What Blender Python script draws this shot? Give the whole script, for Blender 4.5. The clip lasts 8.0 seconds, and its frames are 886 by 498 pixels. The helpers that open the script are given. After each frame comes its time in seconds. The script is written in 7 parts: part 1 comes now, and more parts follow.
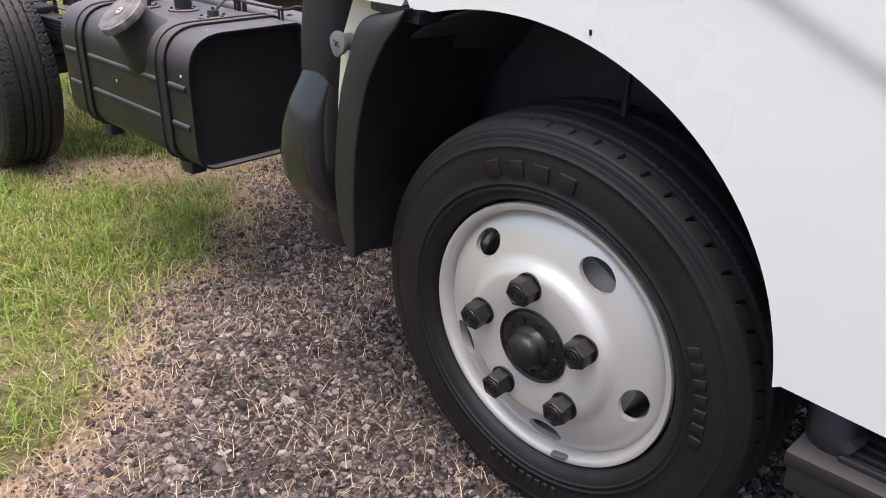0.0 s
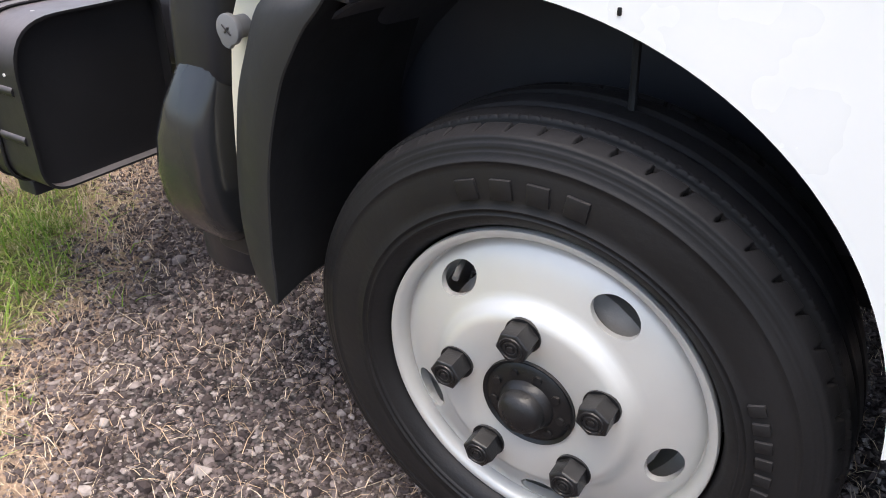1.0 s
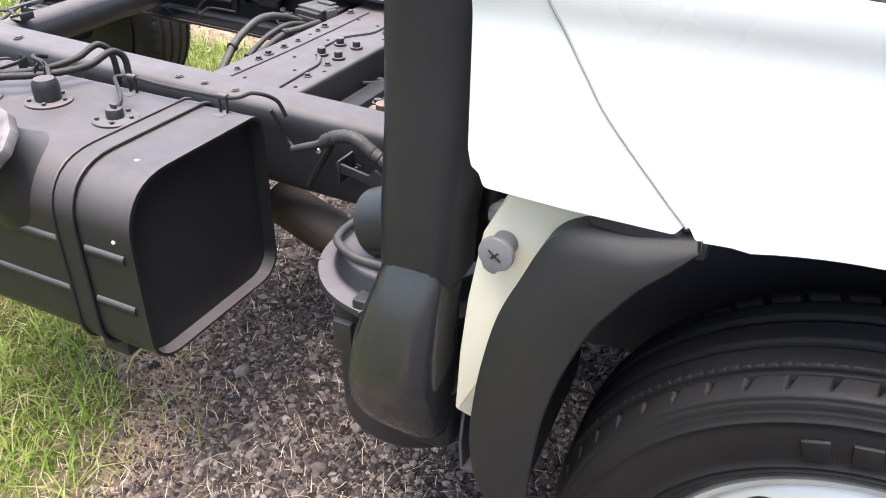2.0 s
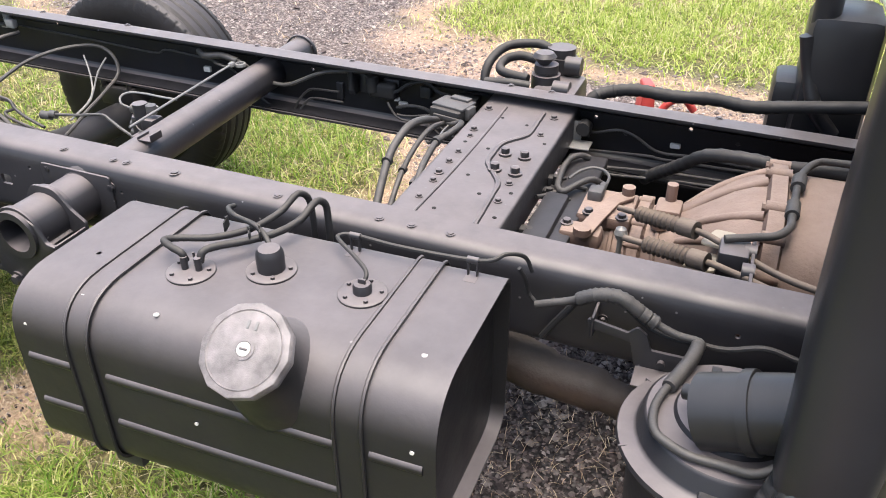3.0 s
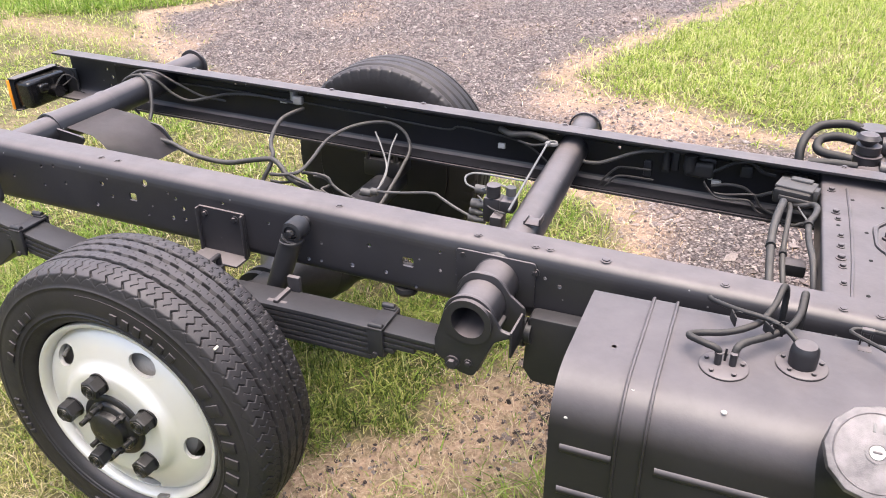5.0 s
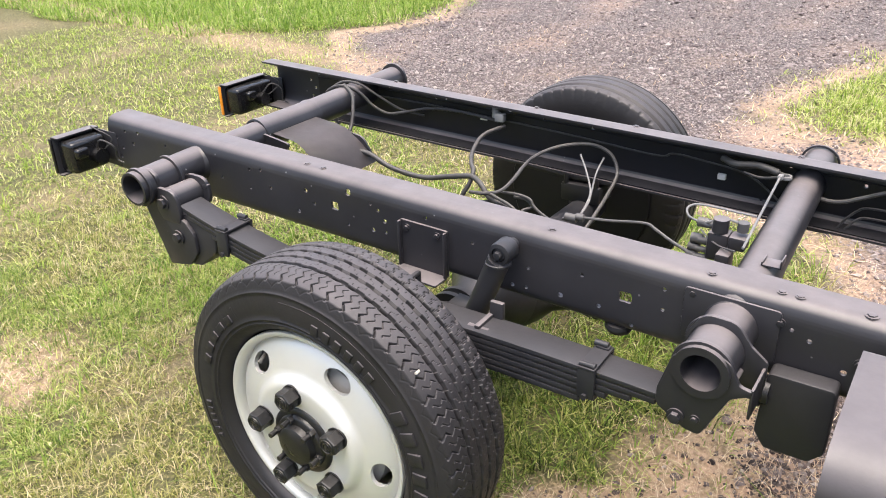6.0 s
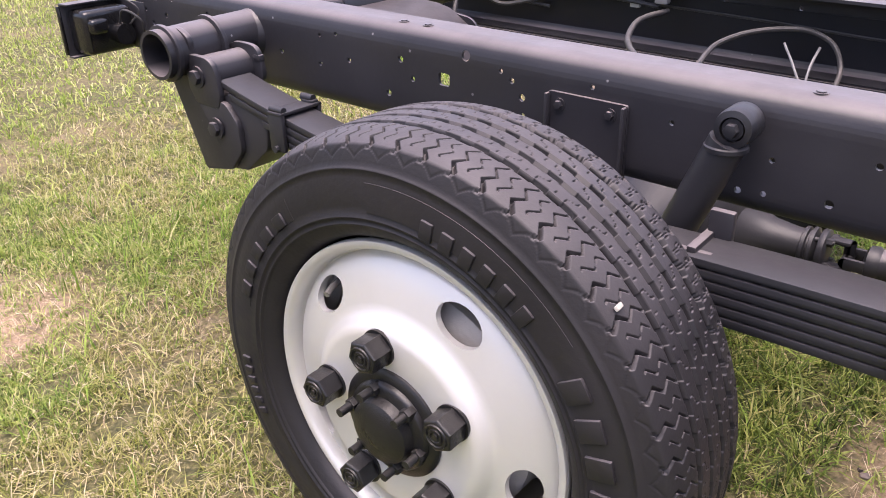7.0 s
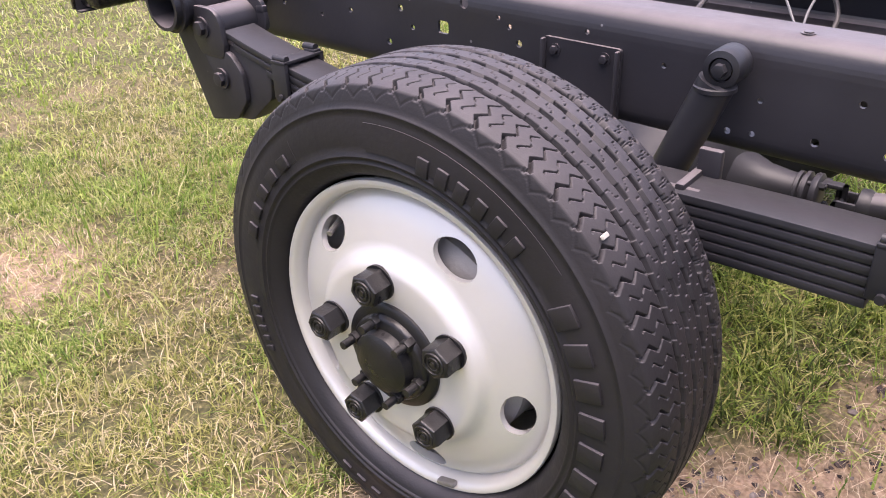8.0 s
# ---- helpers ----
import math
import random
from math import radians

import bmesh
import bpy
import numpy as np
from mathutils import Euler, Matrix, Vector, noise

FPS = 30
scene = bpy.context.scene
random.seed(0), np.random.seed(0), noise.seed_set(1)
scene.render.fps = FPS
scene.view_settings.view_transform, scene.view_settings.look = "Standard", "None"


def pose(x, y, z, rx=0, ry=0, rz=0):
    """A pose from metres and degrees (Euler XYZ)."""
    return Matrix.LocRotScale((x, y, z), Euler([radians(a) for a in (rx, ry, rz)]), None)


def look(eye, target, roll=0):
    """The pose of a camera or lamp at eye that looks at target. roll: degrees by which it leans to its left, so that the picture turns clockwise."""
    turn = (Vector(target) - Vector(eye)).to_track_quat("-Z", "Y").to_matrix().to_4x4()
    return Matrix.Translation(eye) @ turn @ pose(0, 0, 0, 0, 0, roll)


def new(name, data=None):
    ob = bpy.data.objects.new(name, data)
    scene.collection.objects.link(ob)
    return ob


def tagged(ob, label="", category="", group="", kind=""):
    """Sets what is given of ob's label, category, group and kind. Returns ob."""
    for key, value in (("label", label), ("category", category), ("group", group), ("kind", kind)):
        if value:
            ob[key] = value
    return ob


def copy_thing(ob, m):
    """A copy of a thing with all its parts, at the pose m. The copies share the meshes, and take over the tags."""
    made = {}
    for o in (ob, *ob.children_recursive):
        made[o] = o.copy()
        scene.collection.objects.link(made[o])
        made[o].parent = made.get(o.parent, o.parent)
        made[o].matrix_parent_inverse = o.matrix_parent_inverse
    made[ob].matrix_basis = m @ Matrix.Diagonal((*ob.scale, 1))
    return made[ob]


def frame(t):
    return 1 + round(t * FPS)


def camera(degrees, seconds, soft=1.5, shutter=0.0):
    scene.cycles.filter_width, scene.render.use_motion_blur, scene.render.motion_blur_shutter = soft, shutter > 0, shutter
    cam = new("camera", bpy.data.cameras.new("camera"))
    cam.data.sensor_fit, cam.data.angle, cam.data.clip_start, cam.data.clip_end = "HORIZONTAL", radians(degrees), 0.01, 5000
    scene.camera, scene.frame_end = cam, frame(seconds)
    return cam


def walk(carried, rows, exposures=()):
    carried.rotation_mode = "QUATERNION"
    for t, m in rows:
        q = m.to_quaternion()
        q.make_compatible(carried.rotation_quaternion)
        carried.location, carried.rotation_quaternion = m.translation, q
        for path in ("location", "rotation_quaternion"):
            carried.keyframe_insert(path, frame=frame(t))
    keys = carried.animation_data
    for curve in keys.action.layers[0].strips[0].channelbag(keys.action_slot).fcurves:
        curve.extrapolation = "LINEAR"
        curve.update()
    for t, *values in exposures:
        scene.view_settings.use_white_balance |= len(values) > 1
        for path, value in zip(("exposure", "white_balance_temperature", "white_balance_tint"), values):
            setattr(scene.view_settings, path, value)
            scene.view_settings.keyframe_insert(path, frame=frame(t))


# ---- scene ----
cam = camera(57.6, 8.0, soft=1.0)
PATH = [
    (0, (3.179, -1.217, 1.017), (1.897, 0.07, 0.18), 0.8),
    (0.5, (3.018, -1.163, 1.009), (1.924, 0.254, 0.115), 1.0),
    (1, (2.88, -1.066, 1.006), (1.896, 0.385, 0.042), -0.3),
    (1.4, (2.724, -1.056, 1.054), (1.845, 0.436, 0.052), -0.1),
    (1.5, (2.683, -1.05, 1.073), (1.822, 0.444, 0.06), -0.1),
    (2, (2.369, -1.048, 1.206), (1.628, 0.484, 0.155), 0.8),
    (2.1, (2.305, -1.033, 1.23), (1.578, 0.505, 0.178), 0.9),
    (2.2, (2.24, -1.019, 1.252), (1.532, 0.525, 0.196), 1.1),
    (3.3, (1.697, -1.09, 1.389), (1.12, 0.51, 0.338), -1.0),
    (3.5, (1.593, -1.149, 1.398), (1.056, 0.465, 0.346), -1.3),
    (4, (1.365, -1.293, 1.425), (0.885, 0.338, 0.371), -1.3),
    (4.5, (1.184, -1.322, 1.443), (0.69, 0.328, 0.426), -0.1),
    (5, (1.102, -1.334, 1.462), (0.435, 0.29, 0.504), -0.5),
    (5.2, (1.089, -1.336, 1.467), (0.333, 0.262, 0.532), -1.3),
    (6.3, (0.788, -1.187, 1.283), (-0.281, 0.252, 0.397), -1.2),
    (6.5, (0.658, -1.091, 1.168), (-0.434, 0.332, 0.283), -1.0),
    (7, (0.536, -0.969, 0.981), (-0.594, 0.421, 0.091), -1.3),
    (7.5, (0.538, -0.977, 0.961), (-0.596, 0.383, 0.032), -1.8),
    (8, (0.576, -0.998, 0.973), (-0.545, 0.343, 0.001), -2.0),
]
# stops, kelvin and tint: the film brightens as the white cab leaves the view
EXPOSURE = [(0.0, 1.72, 6750, 12), (0.5, 1.85, 6700, 11), (1.0, 2.05, 6600, 10), (1.5, 2.42, 6550, 9), (2.2, 2.42, 6600, 7), (3.3, 2.25, 6800, 10), (4.0, 2.28, 6800, 15), (4.5, 2.28, 6800, 15), (5.2, 2.25, 6750, 11), (6.5, 2.18, 6800, 9), (7.0, 2.12, 6650, 25), (8.0, 2.12, 6650, 26)]
walk(cam, [(t, look(eye, target, roll)) for t, eye, target, roll in PATH], exposures=EXPOSURE)

# ---- world and sun ----
world = bpy.data.worlds.new("overcast_sky")
scene.world = world
world.use_nodes = True
wn = world.node_tree
sky = wn.nodes.new("ShaderNodeTexSky")
sky.sky_type, sky.sun_disc = "NISHITA", False
sky.sun_elevation, sky.sun_rotation = radians(80), radians(150)
sky.air_density, sky.dust_density = 1.0, 4.0
wn.links.new(sky.outputs[0], wn.nodes["Background"].inputs[0])
wn.nodes["Background"].inputs[1].default_value = 0.088
sun = new("sun", bpy.data.lights.new("sun", "SUN"))
sun.data.energy, sun.data.angle, sun.data.color = 1.1, radians(55), (1.0, 0.95, 0.88)
sun.matrix_world = look((1.0, -1.1, 6.0), (0.3, 0.2, 0.0))


# ---- materials ----
def material(name, rough=0.5, metal=0.0, spec=0.5):
    m = bpy.data.materials.new(name)
    m.use_nodes = True
    b = m.node_tree.nodes["Principled BSDF"]
    b.inputs["Roughness"].default_value = rough
    b.inputs["Metallic"].default_value = metal
    b.inputs["Specular IOR Level"].default_value = spec
    return m, m.node_tree, b


def noise_node(nt, scale, detail=4.0, rough=0.55, coord=None):
    n = nt.nodes.new("ShaderNodeTexNoise")
    n.inputs["Scale"].default_value = scale
    n.inputs["Detail"].default_value = detail
    n.inputs["Roughness"].default_value = rough
    if coord is None:
        coord = nt.nodes.new("ShaderNodeTexCoord").outputs["Object"]
    nt.links.new(coord, n.inputs["Vector"])
    return n.outputs["Fac"]


def ramp_node(nt, fac, stops):
    r = nt.nodes.new("ShaderNodeValToRGB")
    while len(r.color_ramp.elements) < len(stops):
        r.color_ramp.elements.new(0.5)
    for e, (p, c) in zip(r.color_ramp.elements, stops):
        e.position, e.color = p, (*c, 1.0)
    nt.links.new(fac, r.inputs[0])
    return r.outputs[0]


def mix_node(nt, fac, a, b, blend="MIX"):
    n = nt.nodes.new("ShaderNodeMix")
    n.data_type, n.blend_type = "RGBA", blend
    if isinstance(fac, float):
        n.inputs[0].default_value = fac
    else:
        nt.links.new(fac, n.inputs[0])
    for s, v in ((6, a), (7, b)):
        if isinstance(v, tuple):
            n.inputs[s].default_value = (*v, 1.0)
        else:
            nt.links.new(v, n.inputs[s])
    return n.outputs[2]


def bump_node(nt, bsdf, height, strength, dist):
    n = nt.nodes.new("ShaderNodeBump")
    n.inputs["Strength"].default_value = strength
    n.inputs["Distance"].default_value = dist
    nt.links.new(height, n.inputs["Height"])
    nt.links.new(n.outputs[0], bsdf.inputs["Normal"])


def up_dust_light(nt):
    """How far a face looks up: where dust settles and sky light is painted."""
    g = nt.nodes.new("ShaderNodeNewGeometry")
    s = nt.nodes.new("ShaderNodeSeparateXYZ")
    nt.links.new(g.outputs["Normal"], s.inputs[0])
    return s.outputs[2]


def painted(name, dark, light, rough, scale=18.0, bump=0.12, dust=(0.2, 0.18, 0.165), dusty=0.25, coat=0.0, metal=0.0, chips=None, spec=0.5, lie=0.35):
    """Paint with cloudy wear, fine grain, small chips, settled dust and painted-on top light."""
    m, nt, b = material(name, rough, metal, spec)
    big = noise_node(nt, scale * 0.25, 5.0)
    fine = noise_node(nt, scale * 6, 3.0)
    col = ramp_node(nt, big, [(0.3, dark), (0.7, light)])
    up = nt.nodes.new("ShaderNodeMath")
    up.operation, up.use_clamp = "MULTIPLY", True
    nt.links.new(ramp_node(nt, up_dust_light(nt), [(lie, (0, 0, 0)), (0.92, (1, 1, 1))]), up.inputs[0])
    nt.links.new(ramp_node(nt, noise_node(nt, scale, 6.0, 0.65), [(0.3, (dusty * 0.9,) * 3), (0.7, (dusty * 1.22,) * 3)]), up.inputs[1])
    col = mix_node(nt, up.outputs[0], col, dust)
    if chips:
        v = nt.nodes.new("ShaderNodeTexVoronoi")
        v.inputs["Scale"].default_value = chips[0]
        nt.links.new(nt.nodes.new("ShaderNodeTexCoord").outputs["Object"], v.inputs["Vector"])
        spot = ramp_node(nt, v.outputs["Distance"], [(chips[1], (1, 1, 1)), (chips[1] + 0.02, (0, 0, 0))])
        col = mix_node(nt, spot, col, chips[2])
    nt.links.new(col, b.inputs["Base Color"])
    rr = ramp_node(nt, noise_node(nt, scale * 0.7, 5.0), [(0.3, (rough * 0.8,) * 3), (0.75, (min(1.0, rough * 1.25),) * 3)])
    nt.links.new(rr, b.inputs["Roughness"])
    bump_node(nt, b, fine, bump, 0.002)
    b.inputs["Coat Weight"].default_value = coat
    b.inputs["Coat Roughness"].default_value = 0.15
    return m


# Dust on chassis, tank and tyre tops also paints in light from above.
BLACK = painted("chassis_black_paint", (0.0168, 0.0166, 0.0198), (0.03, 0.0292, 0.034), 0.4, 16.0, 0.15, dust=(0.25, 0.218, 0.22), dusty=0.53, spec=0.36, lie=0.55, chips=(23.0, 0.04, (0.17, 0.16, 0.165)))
# Darker, less dusty copy of the chassis black, with shade in its colour.
SHADEBLACK = painted("shaded_black_paint", (0.007, 0.007, 0.0095), (0.013, 0.013, 0.0165), 0.45, 16.0, 0.15, dust=(0.05, 0.047, 0.05), dusty=0.2, spec=0.3, lie=0.6)
SPRINGY = painted("spring_black", (0.013, 0.0135, 0.016), (0.024, 0.024, 0.028), 0.42, 16.0, 0.15, dust=(0.16, 0.145, 0.148), dusty=0.16, spec=0.34)
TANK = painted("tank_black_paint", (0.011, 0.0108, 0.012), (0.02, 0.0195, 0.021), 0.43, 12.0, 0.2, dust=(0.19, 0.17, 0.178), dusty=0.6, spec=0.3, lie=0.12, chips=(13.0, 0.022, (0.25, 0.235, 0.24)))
PLASTIC = painted("black_plastic", (0.015, 0.0152, 0.018), (0.024, 0.024, 0.027), 0.34, 10.0, 0.12, dust=(0.17, 0.165, 0.165), dusty=0.2, spec=0.34)
GUARD = painted("matt_black_plastic", (0.018, 0.0178, 0.0185), (0.03, 0.0295, 0.0305), 0.5, 10.0, 0.2, dust=(0.16, 0.15, 0.145), dusty=0.3, spec=0.25)
HOLLOW = painted("dark_hole", (0.004, 0.004, 0.004), (0.007, 0.007, 0.007), 0.9, 30.0, 0.1, dusty=0.0)
MIDGREY = painted("dull_grey_metal", (0.05, 0.049, 0.052), (0.085, 0.083, 0.086), 0.5, 40.0, 0.2)
DUSTED = painted("dusty_rubber", (0.055, 0.046, 0.041), (0.1, 0.082, 0.072), 0.75, 40.0, 0.4, dust=(0.32, 0.25, 0.2), dusty=0.5, spec=0.2)
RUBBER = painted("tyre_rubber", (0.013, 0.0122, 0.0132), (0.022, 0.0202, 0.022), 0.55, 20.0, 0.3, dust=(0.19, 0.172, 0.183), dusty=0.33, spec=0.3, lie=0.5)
# Darker copy for the front tyre: shade below the arch is in its colour.
SHADERUBBER = painted("shaded_tyre_rubber", (0.01, 0.0095, 0.0098), (0.018, 0.017, 0.0175), 0.5, 20.0, 0.3, dust=(0.1, 0.092, 0.094), dusty=0.24, spec=0.25)
NUT = painted("glossy_black_nut", (0.006, 0.006, 0.007), (0.013, 0.013, 0.014), 0.32, 60.0, 0.25, dusty=0.1, spec=0.4)
LINER = painted("liner_plastic", (0.06, 0.061, 0.072), (0.08, 0.081, 0.094), 0.6, 10.0, 0.2, dusty=0.2, spec=0.3)
SLEEK = painted("glossy_duct_plastic", (0.018, 0.019, 0.021), (0.026, 0.027, 0.029), 0.17, 10.0, 0.05, dust=(0.17, 0.165, 0.16), dusty=0.15, spec=0.6)
HOSE = painted("hose_rubber", (0.012, 0.012, 0.014), (0.022, 0.022, 0.024), 0.6, 30.0, 0.2, spec=0.3)
WIRE = painted("grey_loom", (0.022, 0.021, 0.023), (0.045, 0.043, 0.044), 0.6, 60.0, 0.3)
STEEL = painted("bare_steel", (0.16, 0.155, 0.15), (0.28, 0.265, 0.25), 0.45, 40.0, 0.2, metal=0.5)
SILVER = painted("silver_wheel_paint", (0.58, 0.57, 0.545), (0.66, 0.65, 0.62), 0.42, 14.0, 0.08, dust=(0.4, 0.36, 0.32), dusty=0.14, metal=0.4, coat=0.12)
WHITE = painted("white_cab_paint", (0.83, 0.835, 0.825), (0.86, 0.865, 0.855), 0.3, 4.0, 0.02, dust=(0.7, 0.68, 0.62), dusty=0.05, coat=0.6)
CREAM = painted("cream_plastic", (0.66, 0.6, 0.46), (0.74, 0.7, 0.58), 0.5, 14.0, 0.1, dust=(0.4, 0.32, 0.2), dusty=0.35)
GREYCAP = painted("grey_plastic", (0.14, 0.14, 0.145), (0.2, 0.2, 0.205), 0.55, 30.0, 0.2)
CAPMETAL = painted("worn_cap", (0.05, 0.046, 0.048), (0.27, 0.245, 0.248), 0.55, 110.0, 0.4, dust=(0.24, 0.215, 0.222), dusty=0.35)
PRIMER = painted("red_oxide_casting", (0.085, 0.055, 0.046), (0.19, 0.124, 0.102), 0.8, 26.0, 0.8, dust=(0.345, 0.262, 0.222), dusty=0.66, spec=0.2, lie=0.0)
RUST = painted("brown_pipe", (0.018, 0.012, 0.01), (0.045, 0.026, 0.02), 0.75, 20.0, 0.6)
RED = painted("red_plastic", (0.5, 0.05, 0.045), (0.6, 0.09, 0.08), 0.45, 20.0, 0.1)
ORANGE = painted("orange_reflector", (0.8, 0.22, 0.02), (0.85, 0.3, 0.03), 0.3, 20.0, 0.1)
SPOT = painted("white_spatter", (0.5, 0.48, 0.46), (0.66, 0.64, 0.61), 0.7, 50.0, 0.1)
DRUM = painted("grey_drum", (0.26, 0.245, 0.23), (0.42, 0.4, 0.375), 0.6, 25.0, 0.4, metal=0.2)
GLASS, _, glass_shader = material("dark_glass", 0.05, 0.0, 0.6)
glass_shader.inputs["Base Color"].default_value = (0.02, 0.022, 0.028, 1)


# ---- mesh helpers ----
RAKE = -0.026


def chassis(bm):
    """Lean a mesh by the frame's rake: it drops towards the cab."""
    for v in bm.verts:
        v.co.z += RAKE * v.co.x
    return bm


def part(name, bm, mat, parent, label="", smooth=True, m=None, keep=False):
    me = bpy.data.meshes.new(name)
    if smooth:
        for e in bm.edges:
            if len(e.link_faces) == 2 and e.calc_face_angle(0) > radians(38):
                e.smooth = False
        for f in bm.faces:
            f.smooth = True
    bm.to_mesh(me)
    bm.free()
    me.materials.append(mat)
    ob = new(name, me)
    ob.parent = parent
    if m is not None:
        ob.matrix_local = m
    if label:
        tagged(ob, label)
    return ob


def again(ob, m, parent=None):
    """Another part on the same mesh, with its own parts."""
    c = copy_thing(ob, m)
    if parent is not None:
        c.parent = parent
    return c


def join(*bms):
    out = bmesh.new()
    for b in bms:
        me = bpy.data.meshes.new("t")
        b.to_mesh(me)
        b.free()
        out.from_mesh(me)
        bpy.data.meshes.remove(me)
    return out


def box(sx, sy, sz, x=0, y=0, z=0, bevel=0.003, m=None, seg=2):
    bm = bmesh.new()
    bmesh.ops.create_cube(bm, size=1.0)
    bm.transform(Matrix.Diagonal((sx, sy, sz, 1)))
    if bevel:
        bmesh.ops.bevel(bm, geom=list(bm.edges), offset=bevel, segments=seg, affect="EDGES", profile=0.5)
    bm.transform(Matrix.Translation((x, y, z)) if m is None else Matrix.Translation((x, y, z)) @ m)
    return bm


def lathe(profile, segs=48, axis="Y", closed=False, loc=(0, 0, 0)):
    """Turn (radius, along) pairs round an axis."""
    bm = bmesh.new()
    rings = []
    for r, a in profile:
        ring = []
        for i in range(segs):
            t = 2 * math.pi * i / segs
            c, s = r * math.cos(t), r * math.sin(t)
            co = {"Y": (c, a, s), "Z": (c, s, a), "X": (a, c, s)}[axis]
            ring.append(bm.verts.new(co))
        rings.append(ring)
    pairs = list(zip(rings, rings[1:])) + ([(rings[-1], rings[0])] if closed else [])
    for p, q in pairs:
        for i in range(segs):
            j = (i + 1) % segs
            bm.faces.new((p[i], p[j], q[j], q[i]))
    if not closed:
        for ring, r in ((rings[0], profile[0][0]), (rings[-1], profile[-1][0])):
            if r > 1e-4:
                bm.faces.new(ring)
    bmesh.ops.remove_doubles(bm, verts=bm.verts, dist=1e-6)
    bmesh.ops.recalc_face_normals(bm, faces=bm.faces)
    bm.transform(Matrix.Translation(loc))
    return bm


def prism(outline, y0, y1, axis="Y", bevel=0.0, seg=2):
    """A flat outline pushed from y0 to y1 (outline in xz), or along X (yz) or Z (xy)."""
    bm = bmesh.new()
    put = {"Y": lambda a, b, h: (a, h, b), "X": lambda a, b, h: (h, a, b), "Z": lambda a, b, h: (a, b, h)}[axis]
    lo = [bm.verts.new(put(a, b, y0)) for a, b in outline]
    hi = [bm.verts.new(put(a, b, y1)) for a, b in outline]
    bm.faces.new(lo)
    bm.faces.new(hi[::-1])
    n = len(lo)
    for i in range(n):
        j = (i + 1) % n
        bm.faces.new((lo[i], hi[i], hi[j], lo[j]))
    bmesh.ops.recalc_face_normals(bm, faces=bm.faces)
    if bevel:
        rim = [e for e in bm.edges if len({round(v.co["XYZ".index(axis)], 6) for v in e.verts}) == 1]
        bmesh.ops.bevel(bm, geom=rim, offset=bevel, segments=seg, affect="EDGES", profile=0.5)
    return bm


def rounded(points, radii, n=6):
    """Round the corners of a closed outline."""
    out = []
    k = len(points)
    for i, p in enumerate(points):
        r = radii[i] if isinstance(radii, (list, tuple)) else radii
        p, a, b = Vector(p), Vector(points[i - 1]), Vector(points[(i + 1) % k])
        if r <= 0:
            out.append(tuple(p))
            continue
        u, v = (a - p).normalized(), (b - p).normalized()
        half = u.angle(v) / 2
        d = min(r / max(math.tan(half), 1e-3), (a - p).length * 0.49, (b - p).length * 0.49)
        s, e = p + u * d, p + v * d
        for j in range(n + 1):
            t = j / n
            out.append(tuple(s * (1 - t) ** 2 + p * 2 * t * (1 - t) + e * t * t))
    return out


def smooth_path(points, per=8):
    """A soft curve through points."""
    p = [Vector(q) for q in points]
    p = [p[0] * 2 - p[1]] + p + [p[-1] * 2 - p[-2]]
    out = []
    for i in range(1, len(p) - 2):
        a, b, c, d = p[i - 1:i + 3]
        for j in range(per):
            t = j / per
            out.append(0.5 * (2 * b + (c - a) * t + (2 * a - 5 * b + 4 * c - d) * t * t + (3 * b - a - 3 * c + d) * t ** 3))
    out.append(p[-2])
    return out


def tube(points, radius, segs=8, per=8, curved=True, ribs=0.0, hollow=0.0):
    """A hose, wire or pipe through points; ribs makes it a bellows."""
    path = smooth_path(points, per) if curved else [Vector(q) for q in points]
    bm = bmesh.new()
    rings = []
    side = None
    for i, p in enumerate(path):
        d = (path[min(i + 1, len(path) - 1)] - path[max(i - 1, 0)]).normalized()
        if side is None:
            side = d.orthogonal().normalized()
        side = (side - d * side.dot(d)).normalized()
        up = d.cross(side)
        r = radius[min(i, len(radius) - 1)] if isinstance(radius, (list, tuple)) else radius
        if ribs and i % 2:
            r += ribs
        rings.append([bm.verts.new(p + (side * math.cos(t) + up * math.sin(t)) * r) for t in (2 * math.pi * k / segs for k in range(segs))])
    for a, b in zip(rings, rings[1:]):
        for k in range(segs):
            j = (k + 1) % segs
            bm.faces.new((a[k], a[j], b[j], b[k]))
    if hollow:
        for ring, nxt in ((rings[0], rings[1]), (rings[-1], rings[-2])):
            c = sum((v.co for v in ring), Vector()) / segs
            away = (sum((v.co for v in nxt), Vector()) / segs - c).normalized()
            r2 = [bm.verts.new(c + (v.co - c) * hollow) for v in ring]
            r3 = [bm.verts.new(c + (v.co - c) * hollow + away * 0.3) for v in ring]
            for p, q in ((ring, r2), (r2, r3)):
                for k in range(segs):
                    j = (k + 1) % segs
                    bm.faces.new((p[k], p[j], q[j], q[k]))
            bm.faces.new(r3)
    else:
        bm.faces.new(rings[0][::-1])
        bm.faces.new(rings[-1])
    bmesh.ops.recalc_face_normals(bm, faces=bm.faces)
    return bm


